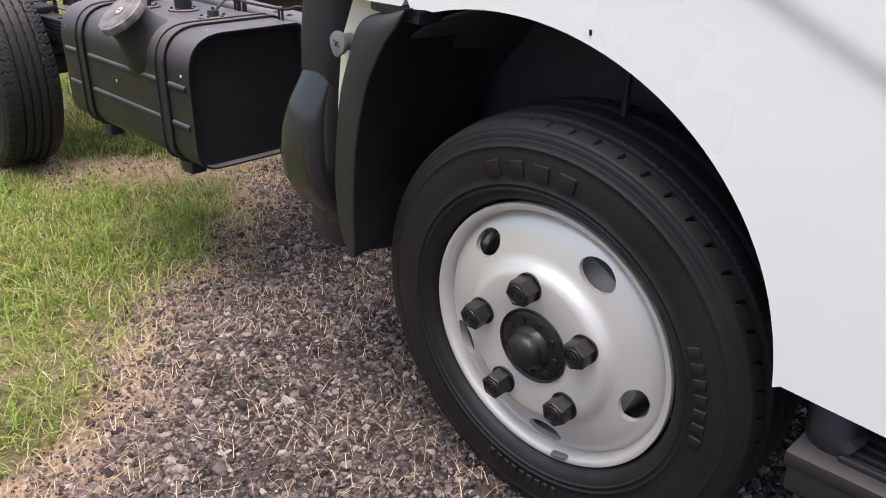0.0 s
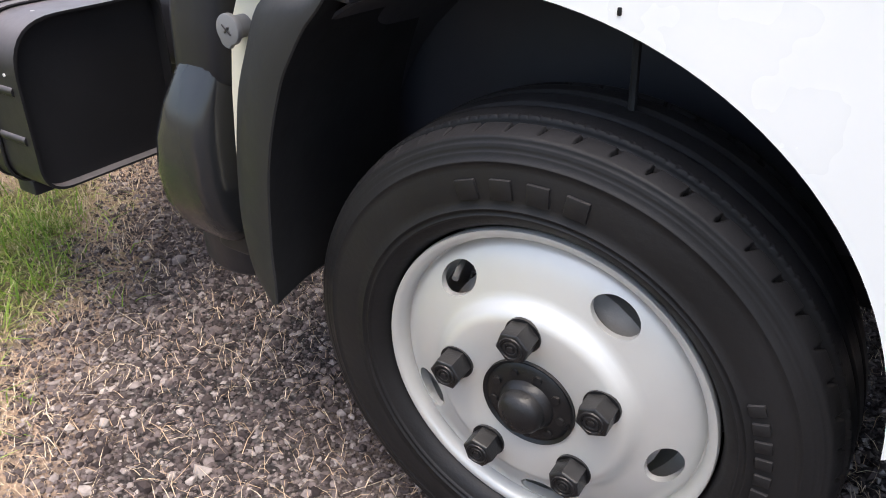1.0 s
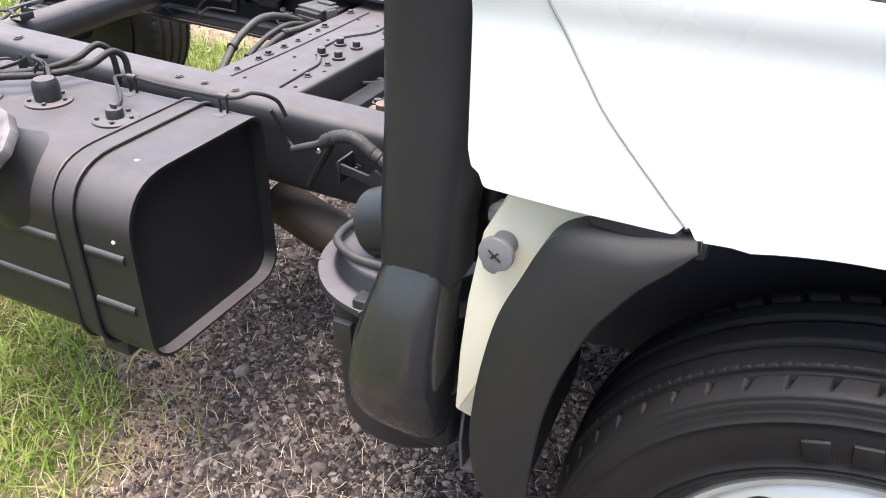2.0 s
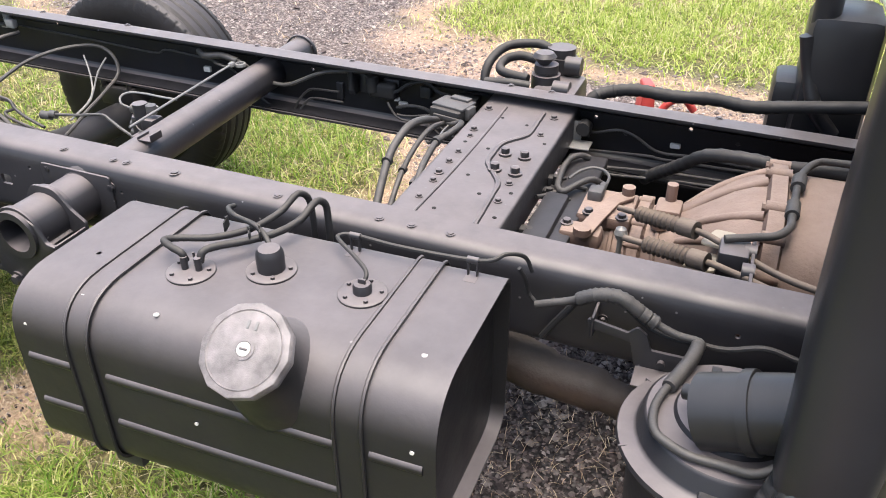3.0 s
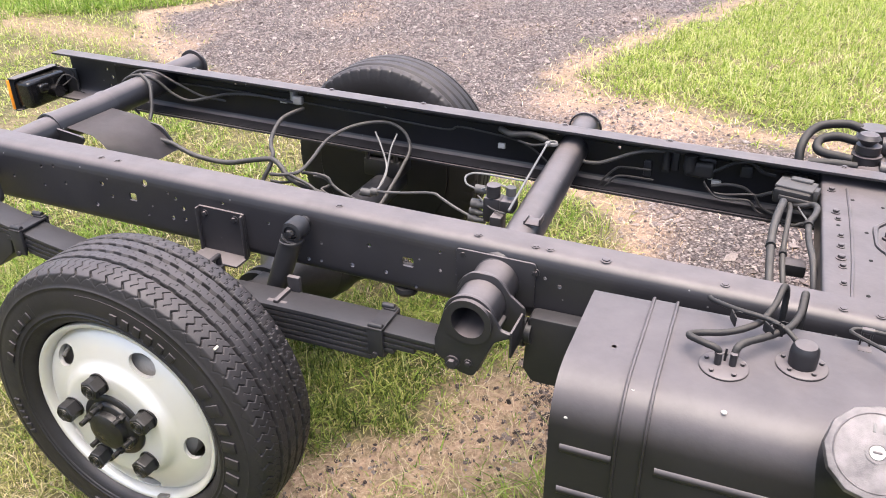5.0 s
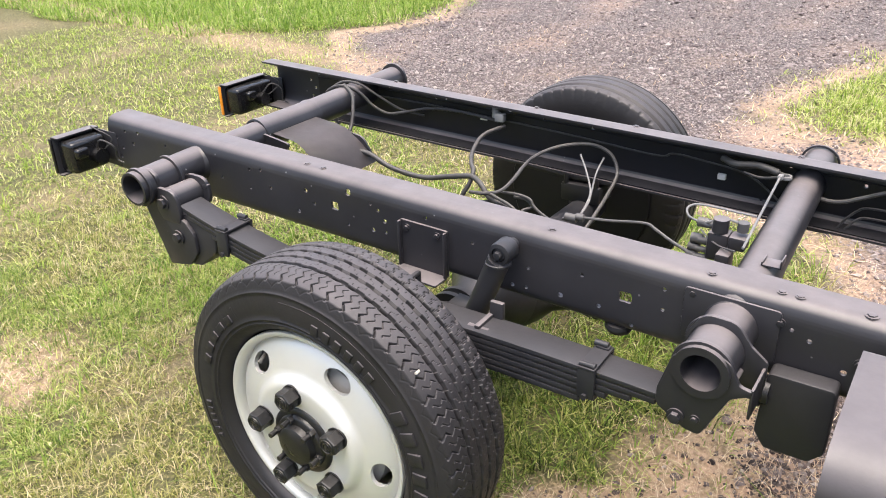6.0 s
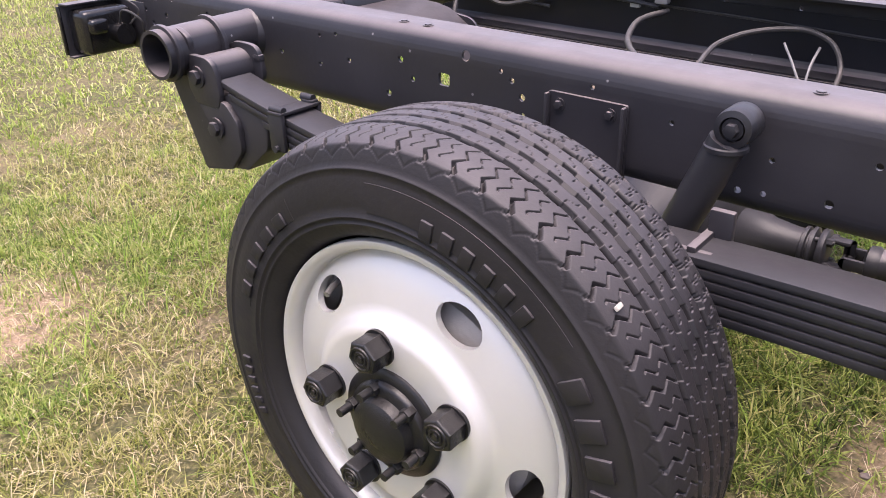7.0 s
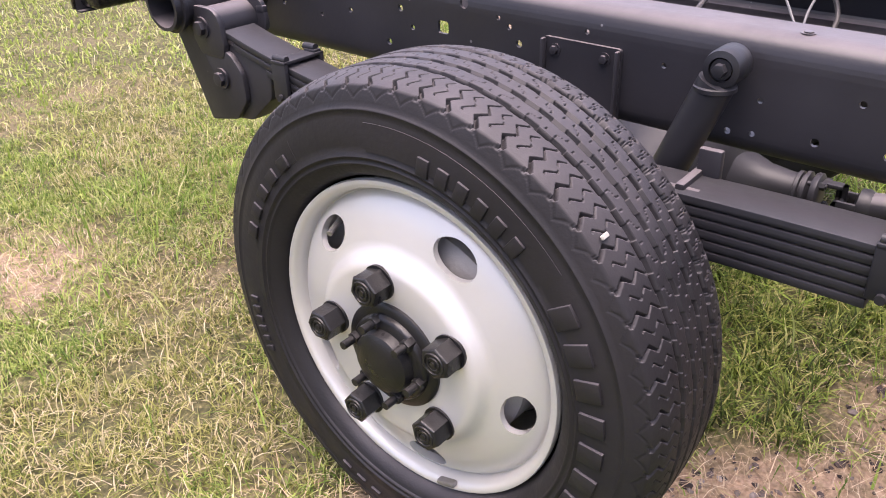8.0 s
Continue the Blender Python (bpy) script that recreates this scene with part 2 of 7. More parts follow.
def cut(bm, cutter):
    """bm with the shape of cutter taken out of it."""
    pair = []
    for b in (bm, cutter):
        me = bpy.data.meshes.new("t")
        b.to_mesh(me)
        b.free()
        pair.append(new("t", me))
    mod = pair[0].modifiers.new("cut", "BOOLEAN")
    mod.operation, mod.solver, mod.object = "DIFFERENCE", "EXACT", pair[1]
    bpy.context.view_layer.update()
    me = bpy.data.meshes.new_from_object(pair[0].evaluated_get(bpy.context.evaluated_depsgraph_get()))
    out = bmesh.new()
    out.from_mesh(me)
    for o in pair:
        old = o.data
        bpy.data.objects.remove(o)
        bpy.data.meshes.remove(old)
    bpy.data.meshes.remove(me)
    return out


def cyl(r, length, loc, axis="Y", segs=16, r2=None):
    return lathe([(1e-5, -length / 2), (r, -length / 2), (r if r2 is None else r2, length / 2), (1e-5, length / 2)], segs, axis, loc=loc)


def ngon(r, k, turn=0.0):
    return [(r * math.cos(turn + 2 * math.pi * i / k), r * math.sin(turn + 2 * math.pi * i / k)) for i in range(k)]


def raw(name, verts, faces, mats, parent=None, smooth=False, index=None):
    """A large joined mesh from arrays of corners and equal-sized faces."""
    me = bpy.data.meshes.new(name)
    n, k = faces.shape
    me.vertices.add(len(verts))
    me.vertices.foreach_set("co", np.asarray(verts, dtype=np.float32).ravel())
    me.loops.add(n * k)
    me.loops.foreach_set("vertex_index", faces.astype(np.int32).ravel())
    me.polygons.add(n)
    me.polygons.foreach_set("loop_start", np.arange(0, n * k, k, dtype=np.int32))
    for m in mats:
        me.materials.append(m)
    if index is not None:
        me.polygons.foreach_set("material_index", index.astype(np.int32))
    me.update(calc_edges=True)
    me.polygons.foreach_set("use_smooth", np.full(n, smooth))
    ob = new(name, me)
    ob.parent = parent
    return ob


# ---- the truck ----
truck = tagged(new("truck"), "white cab truck with a bare black chassis on gravel and grass", "truck")


def at(x, y, z, rx=0, ry=0, rz=0):
    return pose(x, y, z + RAKE * x, rx, ry, rz)


# ---- wheels ----
HUB_Z, REAR_X, FRONT_X, FRAME_W = 0.374, 0.005, 2.534, 0.752


PITCH = 2 * math.pi * 0.345 / 58


def slit(d, half, soft=0.0006):
    """1 inside a groove, 0 outside, with sloped walls."""
    return np.clip((half + soft / 2 - d) / soft, 0, 1)


def off_pitch(u, centre):
    """Distance along the tread, within one pitch."""
    return np.abs((u - centre + 0.5) % 1.0 - 0.5) * PITCH


def tread_rear(y, r, s):
    """Depth of the pattern: four grooves, chunky shoulders with V sipes, small S marks on the middle ribs."""
    u = (s / PITCH) % 1.0
    a = np.abs(y)
    wob = 0.0007 * np.sign(np.sin(2 * math.pi * u))
    deep = np.zeros_like(y)
    for c, half in ((-0.0415, 0.0041), (-0.0138, 0.0039), (0.0138, 0.0039), (0.0415, 0.0041)):
        deep = np.maximum(deep, 0.011 * slit(np.abs(y - c - wob), half, 0.0008))
    top = r > 0.3338
    # shoulder rib: zigzag cuts that open towards the edge, and thinner zigzags between them
    zig = 0.26 * (np.abs(((a - 0.0475) / 0.0098) % 2.0 - 1.0) - 0.5) * np.sign(y)
    k = np.clip((a - 0.064) / 0.02, 0, 1)
    deep = np.maximum(deep, np.where((a > 0.0465) & top, (0.0042 + 0.0038 * k) * slit(off_pitch(u, 0.25 + zig), 0.0011 + 0.0016 * k), 0))
    deep = np.maximum(deep, np.where((a > 0.05) & (a < 0.079) & (np.abs(a - 0.0635) > 0.0012) & top, 0.0036 * slit(off_pitch(u, 0.75 + zig), 0.0008), 0))
    # middle ribs: S marks and short ticks in turn
    side = np.where(a < 0.0138, y, a - 0.0277)
    bend = 0.15 * np.clip(side / 0.0016, -1, 1)
    deep = np.maximum(deep, np.where(np.abs(side) < 0.0065, 0.0022 * slit(off_pitch(u, 0.35 + bend), 0.0007), 0))
    deep = np.maximum(deep, np.where(np.abs(side - 0.0035) < 0.0025, 0.002 * slit(off_pitch(u, 0.85), 0.0007), 0))
    # scalloped arcs below the tread's edge
    arc = 0.3215 + 0.0105 * np.abs(np.sin(math.pi * (u + 0.25)))
    deep = np.maximum(deep, np.where((r < 0.3338) & (r > 0.3195), 0.0018 * slit(np.abs(r - arc), 0.0009, 0.0008), 0))
    deep = np.maximum(deep, np.where((r < 0.3338) & (r > 0.33), 0.003 * slit(off_pitch(u, 0.25), 0.0022, 0.001), 0))
    return deep


def straight_ribs(y):
    deep = np.zeros_like(y)
    for c, half in ((-0.0605, 0.0062), (-0.0215, 0.0045), (0.0215, 0.0045), (0.0605, 0.0062)):
        deep = np.maximum(deep, 0.011 * slit(np.abs(y - c), half, 0.002))
    return deep


def tread_front(y, r, s):
    """Straight ribs with narrow slanted slits cut into the shoulder."""
    a = np.abs(y)
    cut_ = np.abs((s + 0.4 * (0.0875 - a)) % 0.0401 - 0.02)
    open_ = np.clip((0.0835 - a) / 0.017, 0, 1)
    deep = np.maximum(straight_ribs(y), np.where((a > 0.06) & (a < 0.0835), 0.01 * np.minimum(1, 2.5 * open_) * slit(cut_, 0.0006 + 0.0027 * open_, 0.0014), 0))
    fine = np.abs(s % 0.0129 - 0.00645)
    deep = np.maximum(deep, np.where((a > 0.05) & (a < 0.0545), 0.002 * slit(fine, 0.0012, 0.002), 0))
    # two rings round the shoulder
    return np.maximum(deep, np.where((r < 0.333) & (r > 0.318), 0.0024 * (slit(np.abs(r - 0.3302), 0.0006, 0.0014) + slit(np.abs(r - 0.3215), 0.0006, 0.0014)), 0))


def tread_far(y, r, s):
    """Straight ribs and wide notches."""
    notch = np.abs((s + 0.35 * (0.0875 - np.abs(y))) % 0.0401 - 0.02)
    return np.maximum(straight_ribs(y), np.where((np.abs(y) > 0.078) & (r > 0.325), 0.006 * slit(notch, 0.003, 0.003), 0))


def tyre_mesh(pattern, segs, fine):
    """Tyre about the wheel's middle plane; outer side towards -y."""
    out = 0.3465
    wall = [(0.3335 - 0.016 * i / 9, 0.0892 + 0.0068 * (i / 9) ** 0.9) for i in range(10)] + [
        (0.3105, 0.0978), (0.3098, 0.0992), (0.3082, 0.0994), (0.3074, 0.0984), (0.3, 0.1002), (0.285, 0.1025), (0.268, 0.103), (0.2562, 0.1018), (0.2555, 0.1034), (0.254, 0.1034), (0.2532, 0.1012),
        (0.2482, 0.1), (0.2474, 0.1022), (0.2452, 0.1022), (0.2444, 0.0992), (0.243, 0.0985), (0.234, 0.0945), (0.2262, 0.084), (0.2225, 0.07)]
    back = [(0.2225, 0.07), (0.234, 0.0945), (0.25, 0.1), (0.285, 0.1025), (0.31, 0.0985), (0.326, 0.0928), (0.3335, 0.0892)]
    if fine:
        cross = np.concatenate((np.linspace(0.0875, 0.046, 14), np.linspace(0.045, -0.0375, 76), np.linspace(-0.0382, -0.0875, 70)))
    else:
        cross = np.concatenate((np.linspace(0.0875, 0.05, 12), np.linspace(0.0445, -0.0435, 34), np.linspace(-0.046, -0.0855, 34), (-0.0866, -0.0875)))
    prof = back + [(out - 0.0115 * (abs(y) / 0.0875) ** 4, y) for y in cross] + [(r, -y) for r, y in wall]
    r = np.array([p[0] for p in prof])
    y = np.array([p[1] for p in prof])
    t = np.linspace(0, 2 * math.pi, segs, endpoint=False)
    if fine:
        # finer round the crown, coarser round the foot
        t = np.concatenate((np.linspace(radians(-96), radians(139), segs, endpoint=False), np.linspace(radians(139), radians(264), 180, endpoint=False)))
        segs = len(t)
    T, R = np.meshgrid(t, r, indexing="ij")
    Y = np.broadcast_to(y, R.shape)
    deep = np.where(R > 0.32, pattern(Y, R, T * 0.345), 0)
    onto = np.clip((R - 0.325) / 0.01, 0.25, 1)
    R2 = R - deep * onto
    Y2 = Y - np.sign(Y) * deep * (1 - onto) * 0.8
    co = np.stack((R2 * np.cos(T), Y2, R2 * np.sin(T)), -1).reshape(-1, 3)
    k = len(prof)
    i = np.arange(segs)[:, None]
    j = np.arange(k - 1)[None, :]
    a = i * k + j
    b = ((i + 1) % segs) * k + j
    faces = np.stack((a, a + 1, b + 1, b), -1).reshape(-1, 4)
    return co, faces


def wheel_disc():
    """Pressed disc and rim, with five hand holes; outer side towards -y, rim edge at y = 0."""
    outer = [(0.062, -0.024), (0.085, -0.027), (0.114, -0.028), (0.122, -0.0265), (0.1285, -0.021), (0.134, -0.0135), (0.1395, -0.0095), (0.147, -0.0075), (0.165, -0.0035), (0.183, 0.003), (0.194, 0.0095), (0.2, 0.0155), (0.2028, 0.0205), (0.2046, 0.021),
             (0.2062, 0.0135), (0.2083, 0.0045), (0.2118, 0.0), (0.2165, -0.0018), (0.2198, -0.001), (0.221, 0.0035), (0.2205, 0.01), (0.216, 0.016), (0.2125, 0.03), (0.21, 0.05), (0.185, 0.06),
             (0.18, 0.12), (0.204, 0.135), (0.212, 0.165), (0.2235, 0.175)]
    inner = [(0.219, 0.178), (0.208, 0.17), (0.2, 0.14), (0.175, 0.124), (0.18, 0.055), (0.1985, 0.05), (0.193, 0.024), (0.18, 0.012), (0.163, 0.004), (0.146, 0.0), (0.133, -0.004), (0.122, -0.015), (0.112, -0.021), (0.062, -0.018)]
    disc = lathe(outer + inner, 144, "Y", closed=True)
    holes = []
    for k in range(5):
        a = math.radians(36 + 72 * k)
        b = cyl(1.0, 0.09, (0, 0, 0), "Y", 28)
        b.transform(Matrix.Rotation(-a, 4, "Y") @ Matrix.Translation((0.1705, 0, 0)) @ Matrix.Diagonal((0.0205, 1, 0.031, 1)))
        holes.append(b)
    return cut(disc, join(*holes))


def lug_nut():
    """Tall hexagon nut with a chamfered end and ringed stud."""
    b = prism(ngon(0.0215, 6), -0.030, 0.002, "Y", bevel=0.0034, seg=3)
    rings = [lathe([(r - 0.0022, -0.0296), (r - 0.0012, -0.0318), (r + 0.0008, -0.0318), (r + 0.0016, -0.0296)], 24, "Y", closed=True) for r in (0.0138, 0.0082)]
    return join(b, cyl(0.004, 0.006, (0, -0.0295, 0), "Y", 14), cyl(0.023, 0.004, (0, 0.0, 0), "Y", 24), *rings)


def hub(kind):
    if kind == "rear":
        bms = [lathe([(1e-5, -0.0535), (0.02, -0.053), (0.034, -0.0505), (0.0405, -0.0465), (0.0425, -0.04), (0.0435, -0.0345), (0.0555, -0.033), (0.0585, -0.0305), (0.0595, -0.026), (0.0695, -0.025), (0.0725, -0.0225), (0.073, -0.016), (0.0615, 0.0), (1e-5, 0.0)], 48)]
        return join(*bms)
    bms = [lathe([(1e-5, -0.056), (0.012, -0.055), (0.024, -0.05), (0.0285, -0.043), (0.0295, -0.034), (0.033, -0.031), (0.036, -0.024), (0.053, -0.022), (0.057, -0.019), (0.0615, -0.022), (0.0615, 0.0), (1e-5, 0.0)], 48)]
    return join(*bms)


def raised_bar(r, a, h, wide, edge):
    b = box(h, 0.005, wide, bevel=0.0014, seg=2)
    y = -0.1038 if r < 0.29 else -0.102
    b.transform(Matrix.Translation((0, edge, 0)) @ Matrix.Rotation(-a, 4, "Y") @ Matrix.Translation((r, y, 0)))
    return b


def wall_panel(a0, a1, r0, r1, edge):
    """A thin raised sector on the tyre's outer wall."""
    n = 24
    lift = lambda r: -(0.1033 if r < 0.285 else 0.1033 - (r - 0.285) * 0.15)
    bm = bmesh.new()
    rows = []
    for i in range(n + 1):
        a = math.radians(a0 + (a1 - a0) * i / n)
        rows.append([bm.verts.new((r * math.cos(a), y + edge, r * math.sin(a))) for r, y in ((r0, -0.099), (r0 + 0.0006, lift(r0)), ((r0 + r1) / 2, lift((r0 + r1) / 2)), (r1 - 0.0006, lift(r1)), (r1, -0.096))])
    for p, q in zip(rows, rows[1:]):
        for k in range(4):
            bm.faces.new((p[k], p[k + 1], q[k + 1], q[k]))
    bm.faces.new(rows[0])
    bm.faces.new(rows[-1][::-1])
    bmesh.ops.recalc_face_normals(bm, faces=bm.faces)
    return bm


PAPER = painted("dull_paper", (0.4, 0.38, 0.33), (0.5, 0.47, 0.42), 0.8, 50.0, 0.1)


def wheel(kind, m, edge):
    """One wheel; edge: where the rim's outer edge lies from the tyre's middle."""
    disc = part("wheel", wheel_disc(), SILVER, truck, "silver-painted pressed steel wheel", m=m)
    co, faces = {"rear": lambda: tyre_mesh(tread_rear, 1720, True), "front": lambda: tyre_mesh(tread_front, 1250, False), "far": lambda: tyre_mesh(tread_far, 420, False)}[kind]()
    rubber = {"rear": RUBBER, "front": SHADERUBBER, "far": RUBBER}[kind]
    tyre = raw("tyre", co + np.array((0, edge, 0)), faces, [rubber], disc, smooth=True)
    tagged(tyre, "black rubber tyre with zigzag treads" if kind == "rear" else "black rubber tyre with straight ribs")
    if kind == "rear":
        for a0, a1, r0, r1 in ((70, 14, 0.262, 0.2965), (140, 98, 0.2655, 0.293)):
            part("wall_panel", wall_panel(a0, a1, r0, r1, edge), RUBBER, disc)
    # raised plain bars on the outer wall: start angle, sweep, radius, height, count
    words = [(55, -34, 0.268, 0.022, 6), (158, 20, 0.283, 0.016, 6), (138, -38, 0.274, 0.017, 5), (216, 24, 0.285, 0.004, 4), (10, -62, 0.274, 0.03, 7), (-70, -44, 0.27, 0.022, 8)] if kind == "rear" else [(90, -36, 0.279, 0.024, 4), (2, -34, 0.272, 0.018, 7), (228, 32, 0.27, 0.014, 9)]
    for start, sweep, r, h, n in words:
        for k in range(n):
            a = math.radians(start + sweep * (k + 0.5) / n)
            part("raised_bar", raised_bar(r, a, h, abs(math.radians(sweep)) * r / n * 0.6, edge), rubber, disc)
    part("hub", hub(kind), NUT, disc, "black hub with a domed cap", m=pose(0, -0.006, 0))
    stud = None
    for k in range(6 if kind == "rear" else 9):
        a = math.radians(60 * k + 20) if kind == "rear" else math.radians(40 * k + 10)
        r = 0.0525 if kind == "rear" else 0.0455
        mm = pose(r * math.cos(a), -0.037 if kind == "rear" else -0.026, r * math.sin(a))
        if stud is None:
            b = join(prism(ngon(0.0085, 6), -0.01, 0.004, "Y", 0.001), cyl(0.0055, 0.03, (0, -0.012, 0), "Y", 10)) if kind == "rear" else cyl(0.0055, 0.012, (0, 0, 0), "Y", 10)
            stud = part("hub_stud", b, NUT, disc, m=mm)
        else:
            again(stud, mm)
    first = None
    for k in range(5):
        a = math.radians(72 * k)
        mm = pose(0.1016 * math.cos(a), -0.028, 0.1016 * math.sin(a), 0, 11 * k, 0)
        if first is None:
            first = part("lug_nut", lug_nut(), NUT, disc, "black hexagonal wheel nut", m=mm)
        else:
            again(first, mm)
    b = tube([(0.182 * math.cos(1.9), 0.03, 0.182 * math.sin(1.9)), (0.178 * math.cos(1.9), 0.012, 0.178 * math.sin(1.9)), (0.172 * math.cos(1.9), -0.004, 0.172 * math.sin(1.9))], 0.0042, 8)
    part("valve", b, STEEL, disc)
    b = box(0.008, 0.012, 0.03, 0, 0, 0, 0.003)
    if kind == "rear":
        a = math.radians(42 - 26)
        part("paint_scrap", box(0.004, 0.013, 0.005, 0, 0, 0, 0.001), PAPER, disc, m=pose(0, 0, 0, 0, -a * 180 / math.pi, 0) @ pose(0.3435, 0.012, 0, 0, 0, 10))
    part("wheel_weight", b, STEEL, disc, m=pose(0, 0, 0, 0, 100, 0) @ pose(0.209, -0.002, 0))
    return disc


EDGE = 0.084
wheel("rear", pose(REAR_X, -0.39, HUB_Z, 0, -26, 0), EDGE)
wheel("front", pose(FRONT_X, -0.35, HUB_Z) @ pose(0, 0, 0, 3.2, 0, 1.5) @ pose(0, 0, 0, 0, -22, 0), EDGE)
far_wheel = wheel("far", pose(REAR_X - 0.08, FRAME_W + 0.42, HUB_Z + 0.006, 0, 40, 180), EDGE)
again(far_wheel, pose(FRONT_X, FRAME_W + 0.35, HUB_Z, 0, 10, 180))


# ---- frame rails ----
RAIL_TOP, RAIL_BOT = 0.722, 0.563


def channel(near):
    """C section pressed from plate: web outside, flanges inwards."""
    w, t = 0.078, 0.006
    outer = rounded([(w, RAIL_TOP), (0, RAIL_TOP), (0, RAIL_BOT), (w, RAIL_BOT)], [0, 0.042, 0.03, 0], 9)
    inner = rounded([(w, RAIL_BOT + t), (t, RAIL_BOT + t), (t, RAIL_TOP - t), (w, RAIL_TOP - t)], [0, 0.036, 0.024, 0], 9)
    pts = outer + inner
    if not near:
        pts = [(FRAME_W - a, b) for a, b in pts]
    return prism(pts, -1.075 if near else -1.145, 3.3, "X")


def rail(near):
    b = channel(near)
    y = 0.0 if near else FRAME_W
    holes = [(-0.242, 0.652, 0.022, 0.02), (0.474, 0.64, 0.026, 0.022)]
    bms = [box(sx, 0.05, sz, x, y, z - 0.0, bevel=0.004) for x, z, sx, sz in holes]
    dots = [(-1.04, 0.665), (-1.02, 0.64), (-1.035, 0.61), (-0.97, 0.66), (-1.0, 0.69), (-0.945, 0.695), (-0.831, 0.681), (-0.516, 0.683), (-0.477, 0.69), (-0.52, 0.633), (-0.448, 0.65), (-0.331, 0.67), (-0.306, 0.642), (-0.204, 0.614), (-0.135, 0.683), (-0.131, 0.62), (-0.097, 0.65), (-0.095, 0.623), (-0.115, 0.672), (0.017, 0.686), (0.135, 0.66),
            (0.231, 0.592), (0.263, 0.595), (0.267, 0.64), (0.34, 0.602), (0.384, 0.66), (0.422, 0.604), (0.547, 0.637), (0.547, 0.68), (0.49, 0.583), (0.8, 0.66), (0.86, 0.62), (1.62, 0.66), (1.68, 0.63), (1.75, 0.67), (1.84, 0.64), (1.9, 0.672), (0.68, 0.6), (-0.62, 0.64), (-0.36, 0.61), (1.02, 0.66), (0.93, 0.6), (0.77, 0.672)]
    random.seed(4 if near else 9)
    if not near:
        dots += [(0.72, 0.673), (0.965, 0.664), (1.694, 0.676), (1.476, 0.67)]
    for x, z in dots:
        r = random.choice((0.0038, 0.0046, 0.0056))
        bms.append(cyl(r, 0.05, (x + (0 if near else 0.05), y, z), "Y", 12))
    bms.append(cyl(0.008, 0.05, (-0.2, y, 0.695), "Y", 16))
    b = cut(b, join(*bms))
    return part("frame_rail", chassis(b), BLACK, truck, "long black steel channel rail with bolt holes")


near_rail, far_rail = rail(True), rail(False)

# a second, darker channel is added to shade the far rail's inside
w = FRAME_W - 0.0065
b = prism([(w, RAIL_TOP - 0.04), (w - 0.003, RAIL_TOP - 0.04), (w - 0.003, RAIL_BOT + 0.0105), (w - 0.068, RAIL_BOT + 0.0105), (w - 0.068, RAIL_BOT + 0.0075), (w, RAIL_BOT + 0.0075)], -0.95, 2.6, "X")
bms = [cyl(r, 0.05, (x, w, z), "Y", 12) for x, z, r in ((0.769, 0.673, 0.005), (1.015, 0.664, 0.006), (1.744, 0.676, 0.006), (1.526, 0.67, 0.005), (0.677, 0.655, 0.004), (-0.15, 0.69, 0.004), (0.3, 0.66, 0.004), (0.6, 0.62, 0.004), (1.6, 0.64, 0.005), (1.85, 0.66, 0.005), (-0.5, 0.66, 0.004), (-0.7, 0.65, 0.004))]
part("rail_lining", chassis(cut(b, join(*bms))), SHADEBLACK, far_rail, "darker black lining added inside the rail for its shade")


def bolt_mesh():
    return join(prism(ngon(0.0085, 6), 0.002, 0.010, "Z", 0.001), cyl(0.0125, 0.003, (0, 0, 0.0015), "Z", 16))


bolt = part("bolt", bolt_mesh(), BLACK, near_rail, m=at(0.88, 0.03, RAIL_TOP))
for x, y in ((0.62, 0.03), (0.74, 0.03), (0.77, 0.03), (-0.35, 0.035), (-0.3, 0.035), (1.3, 0.03), (1.36, 0.03), (1.43, 0.03), (1.1, 0.03), (0.3, 0.035)):
    again(bolt, at(x, y, RAIL_TOP)).scale = (0.72, 0.72, 0.25)
for x in (-0.6, -0.1, 0.2, 0.62, 0.9, 1.32, 1.42, 1.8):
    again(bolt, at(x, FRAME_W - 0.03, RAIL_TOP), far_rail).scale = (0.7, 0.7, 0.3)
# bolt heads on the outer web
for x, z in ((0.05, 0.655), (-0.03, 0.655), (0.6, 0.69), (0.75, 0.68), (0.88, 0.645), (1.7, 0.645)):
    again(bolt, at(x, -0.006 if abs(x) < 0.1 else 0, z, 90, 0, 0)).scale = (0.75, 0.75, 0.75)

# plate behind the wheel
b = join(prism(rounded([(-0.05, 0.672), (0.075, 0.672), (0.075, 0.56), (-0.05, 0.56)], 0.006, 3), -0.007, -0.001), box(0.125, 0.05, 0.006, 0.012, -0.03, 0.561), box(0.006, 0.012, 0.11, 0.072, -0.012, 0.616), box(0.006, 0.012, 0.11, -0.047, -0.012, 0.616))
part("bump_plate", chassis(b), BLACK, truck, "square black plate bolted to the rail")

# ---- cross tubes through the frame ----
b = tube([(0.672, -0.172, 0.648), (0.672, 0.0, 0.648), (0.66, 0.3, 0.648), (0.636, 0.925, 0.648)], [0.047] * 4 + [0.041] * 20, 28, 3, hollow=0.7)
part("cross_tube", chassis(b), BLACK, truck, "black round cross tube through both rails")
b = tube([(-0.703, -0.205, 0.658), (-0.72, 0.3, 0.665), (-0.739, 0.9, 0.671)], 0.042, 28, 3, hollow=0.86)
part("cross_tube", chassis(b), BLACK, truck, "black round cross tube through both rails")


def collar(x, y, z, r, e=0.007):
    return lathe([(r - 0.002, -0.005), (r + e - 0.001, -0.004), (r + e, 0.0), (r + e - 0.001, 0.004), (r - 0.002, 0.006)], 36, "Y", closed=True, loc=(x, y, z))


